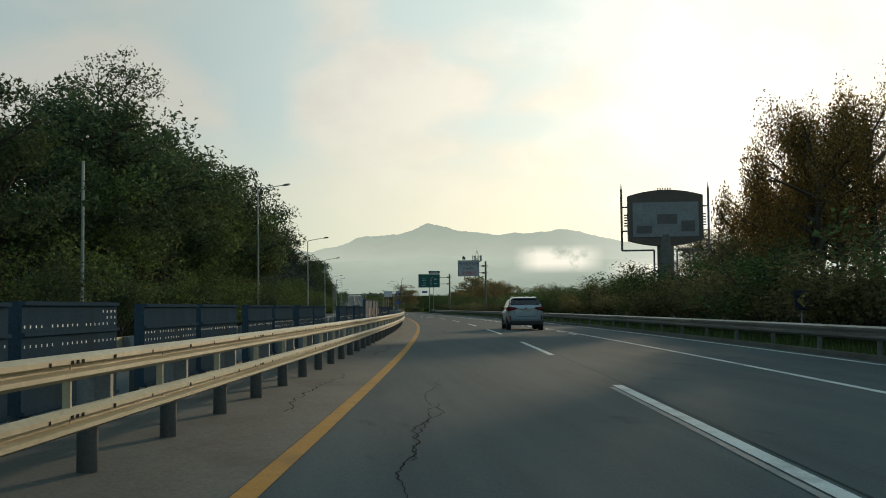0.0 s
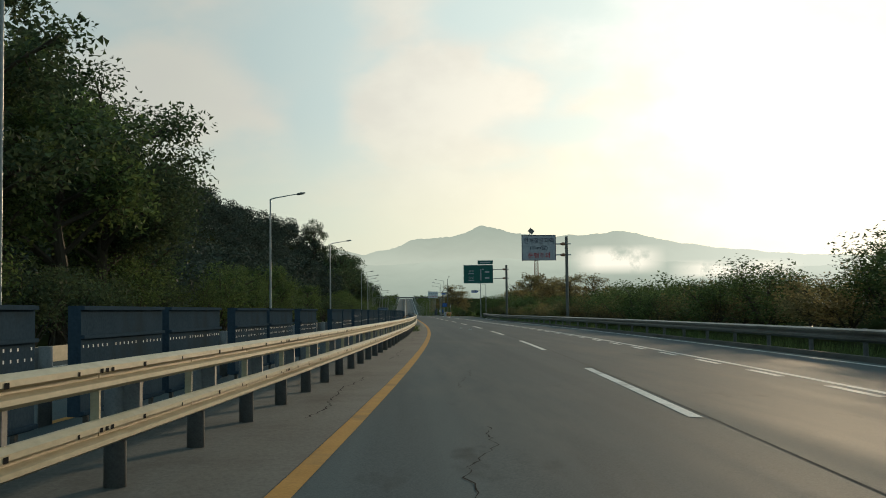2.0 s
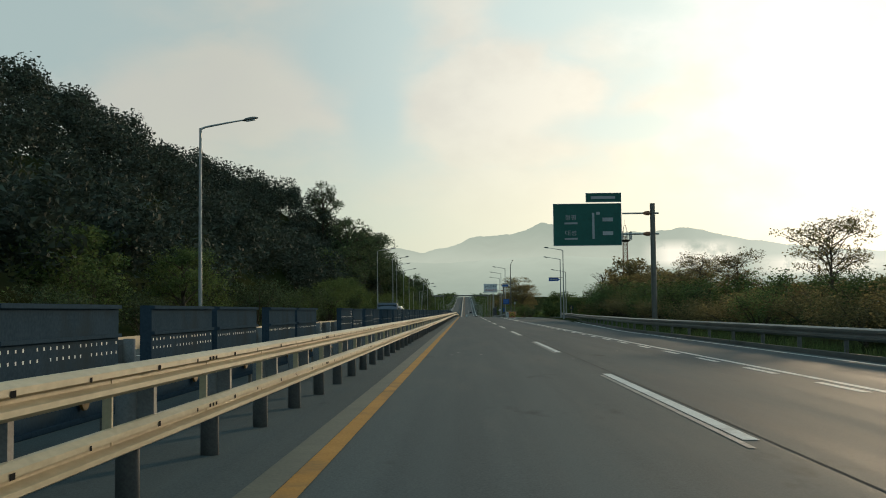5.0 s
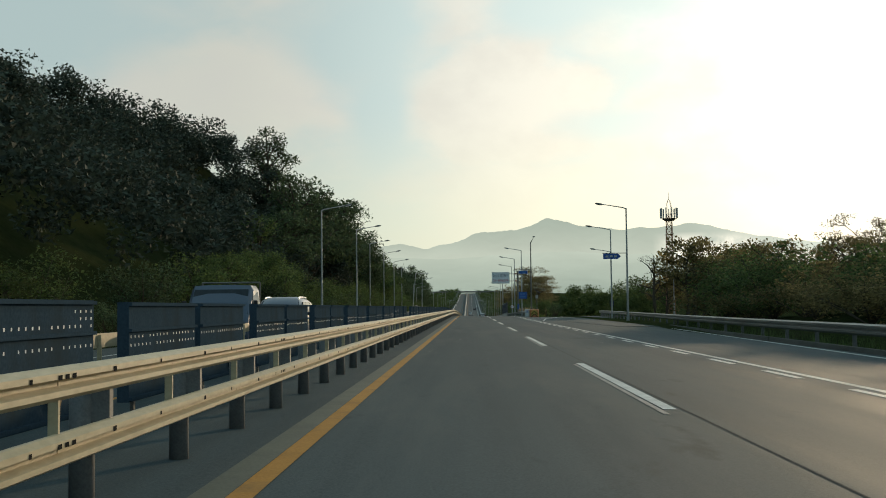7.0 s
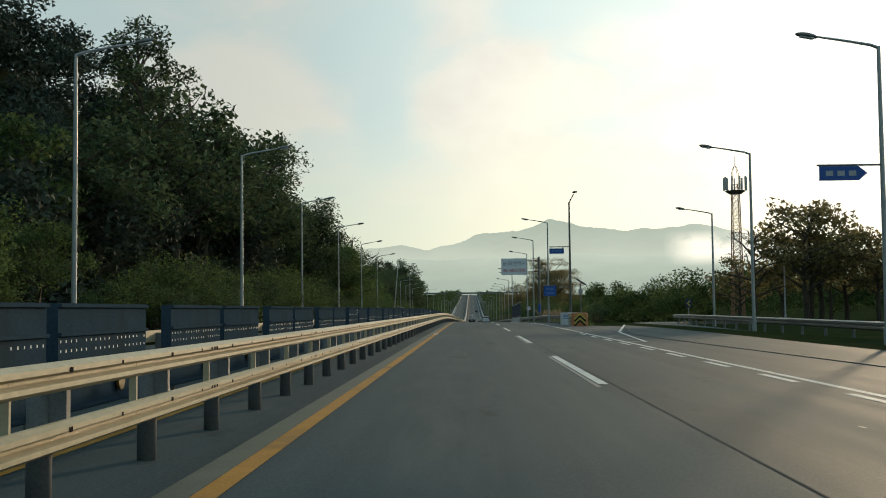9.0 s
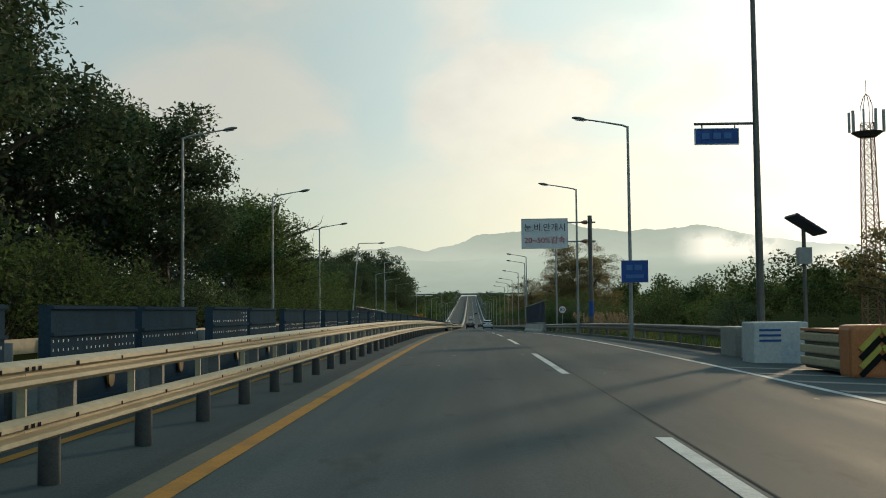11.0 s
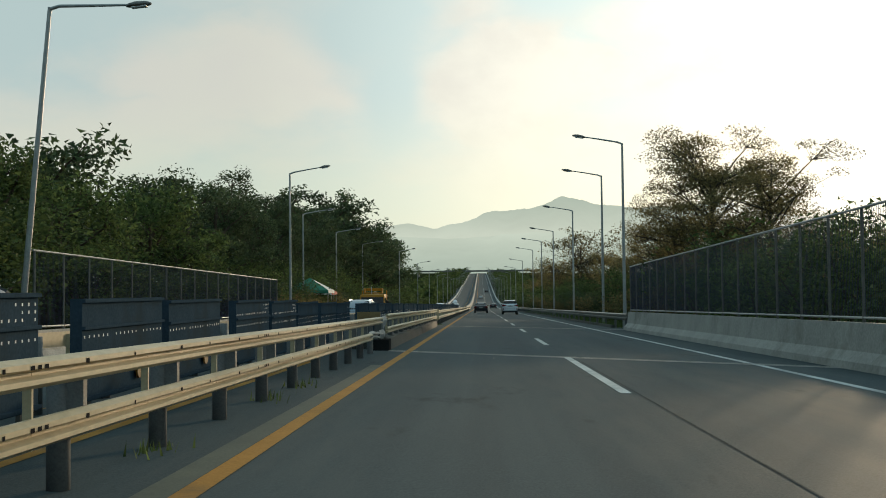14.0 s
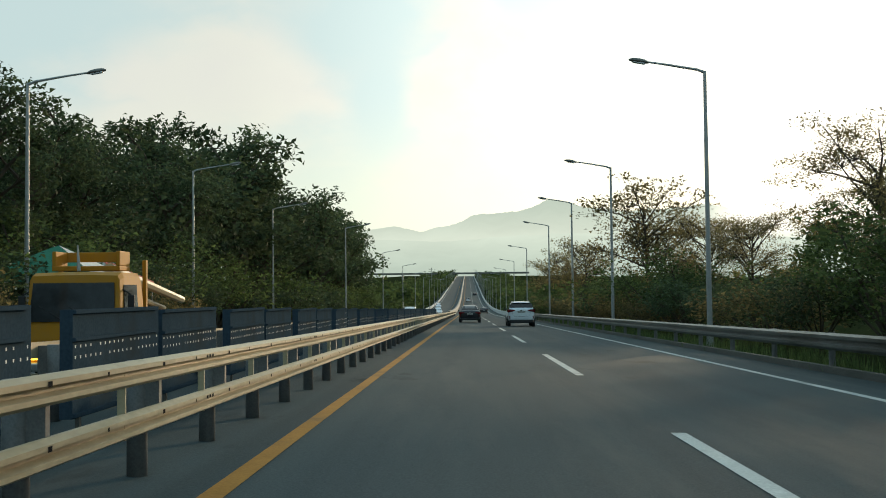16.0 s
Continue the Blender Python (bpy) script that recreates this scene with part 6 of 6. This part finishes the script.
    # lamps, bumper, plate
    zl = 1.09 if suv else 0.84
    for sd in (-1, 1):
        bm = bmesh.new()
        rings = []
        for x, y, nx, ny, up, dn in ((0.43, -0.035, 0, -1, 0.045, 0.00), (0.60, -0.035, 0, -1, 0.085, -0.05), (0.76, -0.01, 0.3, -0.95, 0.10, -0.09), (0.86, 0.06, 0.6, -0.8, 0.10, -0.12), (0.92, 0.17, 0.85, -0.5, 0.09, -0.12), (0.95, 0.32, 1, -0.1, 0.06, -0.10), (0.955, 0.46, 1, 0, 0.03, -0.03)):
            ring = []
            for z, o in ((dn, 0.012), ((up + dn) / 2, 0.03), (up, 0.012), (up, -0.09), (dn, -0.09)):
                ring.append(bm.verts.new((sd * (x * k + nx * o), y + ny * o, zl + z)))
            rings.append(ring)
        for p, q in zip(rings, rings[1:]):
            for i in range(5):
                bm.faces.new((p[i], p[(i + 1) % 5], q[(i + 1) % 5], q[i]))
        bm.faces.new(rings[0])
        bm.faces.new(rings[-1][::-1])
        bmesh.ops.recalc_face_normals(bm, faces=bm.faces[:])
        part("tail_light", bm, M_TAIL, car, "dark red tail lamp")
        bm = bmesh.new()
        box(bm, sd * 0.80 * k - 0.035, sd * 0.80 * k + 0.035, -0.01, 0.1, 0.54, 0.74, bevel=0.015)
        part("reflector", bm, M_TAIL, car, "red bumper reflector")
        bm = bmesh.new()
        box(bm, sd * (hw - 0.04), sd * (hw + 0.13), 2.98, 3.10, belt, belt + 0.12, bevel=0.03)
        part("mirror", bm, M_TRIM, car)
        for y in (1.15, 2.1):
            bm = bmesh.new()
            box(bm, sd * (hw - 0.03), sd * (hw + 0.012), y, y + 0.2, belt - 0.17, belt - 0.14, bevel=0.008)
            part("door_handle", bm, body_mat, car)
    bm = bmesh.new()
    box(bm, -hw * 0.88, hw * 0.88, -0.03, 0.35, 0.25 if suv else 0.22, 0.48 if suv else 0.40, bevel=0.07)
    part("bumper", bm, M_TRIM, car, "black lower bumper")
    for sd in (-1, 1):
        bm = bmesh.new()
        box(bm, sd * hw * 0.97 - 0.03, sd * hw * 0.97 + 0.03, 1.25, 3.2, 0.25, 0.40, bevel=0.02)
        part("sill_trim", bm, M_TRIM, car)
    bm = bmesh.new()
    box(bm, -0.26, 0.26, -0.045, 0.02, zl - 0.15, zl - 0.04, bevel=0.008)
    p = part("number_plate", bm, M_PLATE, car, "pale number plate")
    bm = bmesh.new()
    for x in (-0.2, -0.14, -0.06, 0.03, 0.09, 0.15):
        box(bm, x, x + 0.03, -0.049, -0.044, zl - 0.12, zl - 0.07)
    part("marking", bm, M_POST, p)
    bm = bmesh.new()
    bmesh.ops.create_uvsphere(bm, u_segments=14, v_segments=8, radius=1.0, matrix=Matrix.Translation((0, -0.015, zl + 0.02)) @ Matrix.Diagonal((0.075, 0.02, 0.04, 1)))
    part("emblem", bm, M_DARKSTEEL, car)
    if suv:
        # tailgate cut, pressed line under the plate, lip over the window
        bm = bmesh.new()
        tube(bm, [(-0.60, -0.022, 1.02), (-0.58, -0.026, 0.86), (-0.50, -0.028, 0.72), (0.0, -0.032, 0.69), (0.50, -0.028, 0.72), (0.58, -0.026, 0.86), (0.60, -0.022, 1.02)], [0.009] * 7, 6)
        part("tailgate_gap", bm, M_TRIM, car, "dark gap round the tailgate")
        bm = bmesh.new()
        box(bm, -0.34, 0.34, -0.040, 0.02, zl - 0.035, zl - 0.012, bevel=0.006)
        part("plate_trim", bm, M_TRIM, car)
        bm = bmesh.new()
        box(bm, -0.60 * k, 0.60 * k, 0.40, 0.66, 1.615, 1.65, bevel=0.015)
        part("spoiler", bm, body_mat, car)
    for sd in (-1, 1):
        bm = bmesh.new()
        box(bm, sd * 0.62 * k - 0.2, sd * 0.62 * k + 0.2, L - 0.42, L - 0.16, 0.66, 0.82, bevel=0.04)
        part("headlight", bm, M_PLATE, car)
    if rails:
        for sd in (-1, 1):
            bm = bmesh.new()
            tube(bm, [(sd * 0.57 * k, 0.66, H - 0.09), (sd * 0.575 * k, 0.80, H - 0.025), (sd * 0.58 * k, 1.4, H + 0.005), (sd * 0.58 * k, 2.2, H), (sd * 0.57 * k, 2.5, H - 0.06)], [0.026] * 5, 8)
            part("roof_rail", bm, M_RIM, car)
        bm = bmesh.new()
        rod(bm, (0.0, 0.8, H - 0.02), (0.0, 0.74, H + 0.05), 0.012, 0.006, 6)
        part("antenna", bm, M_TRIM, car)
    r = 0.36 if suv else 0.33
    for y in (0.92, 0.92 + (2.70 if suv else 2.80)):
        for sd in (-1, 1):
            bm = bmesh.new()
            rod(bm, (sd * (hw - 0.20), y, r), (sd * (hw + 0.006), y, r), r + 0.07, n=30)
            part("wheel_arch", bm, M_TRIM, car)
            wheel_part(car, sd * (hw - 0.11), y, r, 0.25, sd)
    return car


silver = make_car(stand(55.4, 5.5), "pale silver SUV with roof rails driving ahead", M_SILVER)
sedan = make_car(stand(540, 1.75), "black sedan driving ahead in the same lane", M_BLACK, False, 4.85, 1.86, 1.47, False)
white = make_car(stand(521, 5.25), "white SUV driving in the slower lane", M_WHITECAR)
tagged(copy_thing(sedan, stand(700, 5.3)), "dark car far ahead in the slower lane", "car")
tagged(copy_thing(white, stand(905, 1.8)), "white car far ahead on the rising road", "car")
tagged(copy_thing(sedan, stand(1010, 5.2)), "dark car far up the rising road", "car")
tagged(copy_thing(white, stand(572, -5.0, 0, 180)), "white SUV coming the other way behind the panels", "car")
tagged(copy_thing(sedan, stand(600, -5.1, 0, 180)), "dark car coming the other way behind the panels", "car")
tagged(copy_thing(silver, stand(454.2, -5.2, 0, 180)), "pale silver SUV coming the other way close behind the panels", "car")
navy = make_car(stand(234, -5.2, 0, 180), "dark blue van coming the other way behind the panels", M_NAVY, True, 4.9, 1.92, 1.74)
tagged(copy_thing(navy, stand(404.6, -5.2, 0, 180)), "dark blue van coming the other way behind the panels", "van")
tagged(copy_thing(white, stand(690, -5.0, 0, 180)), "white car coming the other way far off", "car")
tagged(copy_thing(white, stand(820, -8.4, 0, 180)), "white car coming down the far slope", "car")


def flatbed_truck(m):
    """Small one-tonne truck; the rear end at the origin, driving towards +y."""
    e = empty("flatbed_truck", m, "small dark blue flatbed truck with cream bed sides", "truck")
    st = []
    for y, z0, z1, w in ((3.45, 0.55, 1.88, 0.80), (3.6, 0.42, 1.95, 0.84), (4.35, 0.40, 1.95, 0.85), (4.75, 0.40, 1.50, 0.85), (4.98, 0.42, 1.12, 0.84), (5.08, 0.46, 0.85, 0.80)):
        st.append([(w * 0.95, y, z0), (w, y, z0 + 0.1), (w, y, z0 + (z1 - z0) * 0.5), (w * 0.95, y, z0 + (z1 - z0) * 0.92), (w * 0.86, y, z1), (w * 0.4, y, z1 + 0.02)])
    part("cab", loft(st), M_NAVY, e)
    mid = (0, 4.0, 1.1)
    plate_quad(e, "windscreen", [(-0.76, 4.90, 1.20), (0.76, 4.90, 1.20), (0.70, 4.46, 1.84), (-0.70, 4.46, 1.84)], M_GLASS, 0.02, centre=mid)
    plate_quad(e, "rear_window", [(-0.6, 3.50, 1.25), (0.6, 3.50, 1.25), (0.56, 3.47, 1.75), (-0.56, 3.47, 1.75)], M_GLASS, 0.03, centre=mid)
    for sd in (-1, 1):
        plate_quad(e, "side_window", [(sd * 0.855, 3.72, 1.22), (sd * 0.855, 4.72, 1.22), (sd * 0.79, 4.42, 1.78), (sd * 0.79, 3.72, 1.78)], M_GLASS, 0.015, centre=mid)
        bm = bmesh.new()
        box(bm, sd * 0.93 - 0.06, sd * 0.93 + 0.06, 4.66, 4.74, 1.28, 1.56, bevel=0.025)
        rod(bm, (sd * 0.82, 4.7, 1.3), (sd * 0.93, 4.7, 1.34), 0.015, n=6)
        part("mirror", bm, M_TRIM, e)
        bm = bmesh.new()
        box(bm, sd * 0.6 - 0.15, sd * 0.6 + 0.15, 4.99, 5.09, 0.66, 0.80, bevel=0.03)
        part("headlight", bm, M_PLATE, e)
        bm = bmesh.new()
        box(bm, sd * 0.83 - 0.02, sd * 0.83 + 0.02, 0.05, 3.2, 0.78, 1.14, bevel=0.01)
        for k in range(4):
            box(bm, sd * 0.86 - 0.02, sd * 0.86 + 0.02, 0.2 + 0.9 * k, 0.26 + 0.9 * k, 0.76, 1.15)
        part("bed_side", bm, M_BEAM, e, "cream folding bed side")
    bm = bmesh.new()
    box(bm, -0.82, 0.82, 0.0, 0.04, 0.78, 1.14, bevel=0.01)
    part("tailgate", bm, M_BEAM, e)
    bm = bmesh.new()
    box(bm, -0.82, 0.82, 0.05, 3.25, 0.68, 0.78, bevel=0.01)
    part("bed", bm, M_DARKSTEEL, e)
    bm = bmesh.new()
    box(bm, -0.38, 0.38, 0.1, 4.8, 0.42, 0.66, bevel=0.02)
    part("chassis", bm, M_TRIM, e)
    bm = bmesh.new()
    for x in (-0.78, 0.78):
        rod(bm, (x, 3.36, 0.7), (x, 3.36, 2.05), 0.025, n=8)
    for z in (1.3, 1.65, 2.05):
        rod(bm, (-0.78, 3.36, z), (0.78, 3.36, z), 0.022, n=8)
    part("headboard", bm, M_DARKSTEEL, e)
    bm = bmesh.new()
    box(bm, -0.8, 0.8, 5.0, 5.12, 0.40, 0.58, bevel=0.03)
    part("bumper", bm, M_TRIM, e)
    for y in (0.95, 4.1):
        for sd in (-1, 1):
            wheel_part(e, sd * 0.72, y, 0.31, 0.2, sd)
    return e


flatbed_truck(stand(226.4, -5.1, 0, 180))


def crane_truck(m):
    e = empty("crane_truck", m, "ochre yellow crane truck coming the other way, indicator lit", "truck")
    bm = bmesh.new()
    st = []
    for y, z0, z1, w in ((5.6, 0.75, 2.62, 1.12), (5.9, 0.6, 2.80, 1.16), (7.2, 0.55, 2.80, 1.17), (7.45, 0.5, 2.72, 1.15), (7.62, 0.5, 1.75, 1.15), (7.68, 0.5, 1.2, 1.12)):
        st.append([(w * 0.96, y, z0), (w, y, z0 + 0.1), (w, y, z0 + (z1 - z0) * 0.55), (w * 0.95, y, z0 + (z1 - z0) * 0.95), (w * 0.9, y, z1), (w * 0.4, y, z1 + 0.02)])
    bm.free()
    part("cab", loft(st), M_TRUCK, e)
    plate_quad(e, "windscreen", [(-1.04, 7.645, 1.62), (1.04, 7.645, 1.62), (0.98, 7.50, 2.55), (-0.98, 7.50, 2.55)], M_GLASS, 0.03, centre=(0, 6, 1.5))
    for sd in (-1, 1):
        plate_quad(e, "side_window", [(sd * 1.165, 6.25, 1.70), (sd * 1.165, 7.35, 1.70), (sd * 1.11, 7.25, 2.5), (sd * 1.11, 6.25, 2.5)], M_GLASS, 0.025, centre=(0, 6, 1.5))
        bm = bmesh.new()
        box(bm, sd * 1.25, sd * 1.42, 7.3, 7.36, 1.75, 2.25, bevel=0.02)
        rod(bm, (sd * 1.1, 7.3, 2.4), (sd * 1.33, 7.33, 2.25), 0.02, n=6)
        part("mirror", bm, M_TRIM, e)
        bm = bmesh.new()
        box(bm, sd * 0.9 - 0.14, sd * 0.9 + 0.14, 7.66, 7.74, 0.72, 0.86, bevel=0.02)
        part("indicator", bm, M_AMBER if sd > 0 else M_PLATE, e)
        bm = bmesh.new()
        box(bm, sd * 0.55 - 0.16, sd * 0.55 + 0.16, 7.66, 7.73, 0.72, 0.92, bevel=0.02)
        part("headlight", bm, M_PLATE, e)
    for x in (-0.5, 0.2):
        bm = bmesh.new()
        rod(bm, (x, 7.68, 1.66), (x + 0.6, 7.62, 2.0), 0.012, n=6)
        part("wiper", bm, M_TRIM, e)
    bm = bmesh.new()
    box(bm, -1.15, 1.15, 7.55, 7.85, 0.45, 0.66, bevel=0.04)
    part("bumper", bm, M_RIM, e)
    bm = bmesh.new()
    box(bm, -0.7, 0.7, 7.68, 7.71, 1.02, 1.16, bevel=0.01)
    part("grille", bm, M_TRIM, e)
    bm = bmesh.new()
    box(bm, -1.1, 1.1, 0.0, 5.5, 0.75, 1.0, bevel=0.03)
    part("chassis", bm, M_TRIM, e)
    bm = bmesh.new()
    box(bm, -1.18, 1.18, 0.0, 4.2, 1.0, 1.12, bevel=0.02)
    for sd in (-1, 1):
        box(bm, sd * 1.15 - 0.03, sd * 1.15 + 0.03, 0.0, 4.2, 1.12, 1.6, bevel=0.01)
    part("bed", bm, M_TRUCK, e)
    bm = bmesh.new()
    box(bm, -0.35, 0.35, 4.6, 5.3, 1.0, 2.3, bevel=0.06)
    part("crane_column", bm, M_RUST, e)
    bm = bmesh.new()
    rod(bm, (0.0, 4.95, 2.95), (-0.3, -1.2, 2.1), 0.16, 0.12, 8)
    rod(bm, (0.2, 4.95, 2.55), (0.1, -0.6, 1.85), 0.10, 0.08, 8)
    part("boom", bm, M_BEAM, e)
    for sd in (-1, 1):
        bm = bmesh.new()
        box(bm, sd * 1.1 - 0.05, sd * 1.1 + 0.05, 5.35, 5.5, 0.9, 3.15, bevel=0.015)
        part("headboard_post", bm, M_TRUCK, e)
    bm = bmesh.new()
    box(bm, -0.85, 0.85, 5.9, 6.7, 2.86, 2.98, bevel=0.02)
    box(bm, 0.75, 0.85, 5.9, 6.7, 2.98, 3.35, bevel=0.02)
    box(bm, -0.85, -0.75, 5.9, 6.7, 2.98, 3.35, bevel=0.02)
    box(bm, -0.85, 0.85, 5.88, 5.94, 3.1, 3.35, bevel=0.02)
    part("roof_rack", bm, M_TRUCK, e)
    bm = bmesh.new()
    rod(bm, (0.1, 6.9, 2.85), (0.15, 6.85, 3.5), 0.05, 0.02, 8)
    part("beacon", bm, M_PLATE, e)
    for y in (1.2, 2.4, 6.6):
        for sd in (-1, 1):
            wheel_part(e, sd * 0.98, y, 0.48, 0.3, sd)
    return e


crane_truck(stand(473.3, -6.0, 0, 180) @ Matrix.Scale(0.8, 4))


# ---------- tents beyond the far lane ----------
M_CANVAS_G = grainy("green_canvas", (0.03, 0.16, 0.10), (0.05, 0.22, 0.14), 2.0, 0.8, fine=20)
M_CANVAS_W = grainy("white_canvas", (0.6, 0.58, 0.55), (0.72, 0.70, 0.66), 2.0, 0.8, fine=20)
M_CANVAS_R = grainy("red_canvas", (0.35, 0.08, 0.06), (0.45, 0.12, 0.09), 2.0, 0.8, fine=20)


def tent(s, u, w, top, a, b):
    e = empty("canopy_tent", stand(s, u, -0.2), "pop-up canopy tent with coloured roof panels", "tent", "tents by the road")
    for k in range(4):
        q = Matrix.Rotation(k * math.pi / 2, 4, "Z")
        bm = bmesh.new()
        v = [Vector((-w, -w, top - 1.1)), Vector((w, -w, top - 1.1)), Vector((0.25, -0.25, top - 0.12)), Vector((0, 0, top)), Vector((-0.25, -0.25, top - 0.12))]
        vs = [bm.verts.new(q @ p) for p in v]
        ws = [bm.verts.new(q @ (p - Vector((0, 0, 0.03)))) for p in v]
        bm.faces.new(vs)
        bm.faces.new(list(reversed(ws)))
        for i in range(5):
            bm.faces.new((vs[i], ws[i], ws[(i + 1) % 5], vs[(i + 1) % 5]))
        part("roof_panel", bm, a if k % 2 == 0 else b, e)
        bm = bmesh.new()
        box(bm, -w, w, -w - 0.01, -w + 0.01, top - 1.35, top - 1.09, m=q)
        part("valance", bm, a if k % 2 == 0 else b, e)
        bm = bmesh.new()
        p = q @ Vector((w - 0.05, w - 0.05, 0))
        rod(bm, (p.x, p.y, -0.6), (p.x, p.y, top - 1.1), 0.025, n=6)
        part("leg", bm, M_GALV, e)


tent(486, -13.4, 1.9, 4.2, M_CANVAS_G, M_CANVAS_W)
tent(491, -13.8, 1.9, 4.1, M_CANVAS_W, M_CANVAS_R)

# ---------- far end of the road ----------
bm = bmesh.new()
sweep(bm, lambda s: [(-2.3, 0.0), (-1.3, 0.0), (-1.6, 0.85), (-2.0, 0.85)], steps(642, 1800, 20))
tagged(obj("median_barrier", bm, M_CONCRETE), "pale concrete median barrier up the far slope", "barrier", kind="structure")
for u, nm in ((-11.0, "far_side_barrier"), (9.0, "side_barrier")):
    bm = bmesh.new()
    sweep(bm, lambda s: [(u - 0.15, 0.0), (u + 0.15, 0.0), (u + 0.15, 0.8), (u - 0.15, 0.8)], steps(645, 1800, 20))
    tagged(obj(nm, bm, M_BLOCK), "pale side barrier up the far slope", "barrier", kind="structure")
e = empty("overpass", stand(1480, 0), "dark concrete overpass crossing the far road", "bridge")
bm = bmesh.new()
box(bm, -90, 60, -5, 5, 5.2, 6.8, bevel=0.1)
part("deck", bm, M_DARKSTEEL, e)
for x in (-60, -30, -14, 14, 36):
    bm = bmesh.new()
    box(bm, x - 0.8, x + 0.8, -1.5, 1.5, -4, 5.2, bevel=0.1)
    part("pier", bm, M_CONCRETE, e)
# low building by the far road
e = empty("shed_building", stand(860, -33, -1), "low grey roadside building with a flat roof", "building")
bm = bmesh.new()
box(bm, -9, 9, -14, 14, 0, 6.5, bevel=0.05)
part("wall", bm, M_CONCRETE, e)
bm = bmesh.new()
box(bm, -10, 10, -15, 15, 6.5, 7.2, bevel=0.05)
part("roof", bm, M_DARKSTEEL, e)
for k in range(5):
    bm = bmesh.new()
    box(bm, -8 + 3.4 * k, -5.8 + 3.4 * k, -14.1, -13.95, 2.5, 4.6)
    part("window", bm, M_GLASS, e)


# ---------- small wear on the road ----------
def crack(s, u, length, seed, width=0.005):
    r = random.Random(seed)
    bm = bmesh.new()
    n = int(length / 0.12)
    prev = None
    x, y = u, s
    for i in range(n):
        w = width * r.uniform(0.4, 1.6)
        a, b = bm.verts.new(at(y, x - w, 0.0045)), bm.verts.new(at(y, x + w, 0.0045))
        if prev:
            bm.faces.new((prev[0], prev[1], b, a))
        prev = (a, b)
        x += r.uniform(-0.045, 0.045)
        y += 0.12
    tagged(obj("road_crack", bm, M_TAR), "dark crack in the asphalt", "crack", kind="structure")


for s, u, l, k in ((5, 1.0, 12, 1), (8, 0.9, 5, 2), (44, 1.15, 9, 3), (47, 1.25, 4, 4), (58, 1.1, 7, 5), (113, 1.2, 3, 6), (34, 0.95, 6, 7), (70, 1.0, 5, 8)):
    crack(s, u, l, k)
for k in range(9):
    crack(-2 + 13.5 * k, lerp(k, [0, 9], [-0.62, -0.5]), 7, 20 + k, 0.007)
# reflective road studs
for s, u in ((126, 2.2), (121.4, 2.6), (297.4, 0.0), (361, 0.0)):
    e = empty("road_stud", stand(s, u), "pale reflective road stud on the asphalt", "road stud")
    bm = bmesh.new()
    box(bm, -0.11, 0.11, -0.07, 0.07, 0.0, 0.03, bevel=0.012)
    part("stud", bm, M_SIGN_WHITE, e)
rp = random.Random(9)
for k in range(60):
    s, u = rp.uniform(160, 460), rp.uniform(0.3, 6.8)
    bm = bmesh.new()
    w, l = rp.uniform(0.03, 0.07), rp.uniform(0.05, 0.18)
    vs = [bm.verts.new(at(s + dy, u + dx, 0.005)) for dx, dy in ((-w, 0), (0, -l * 0.4), (w, 0.02), (w * 0.4, l), (-w * 0.7, l * 0.8))]
    bm.faces.new(vs)
    tagged(obj("litter_fleck", bm, M_GHOST), "small pale fleck on the asphalt", "fleck", kind="structure")
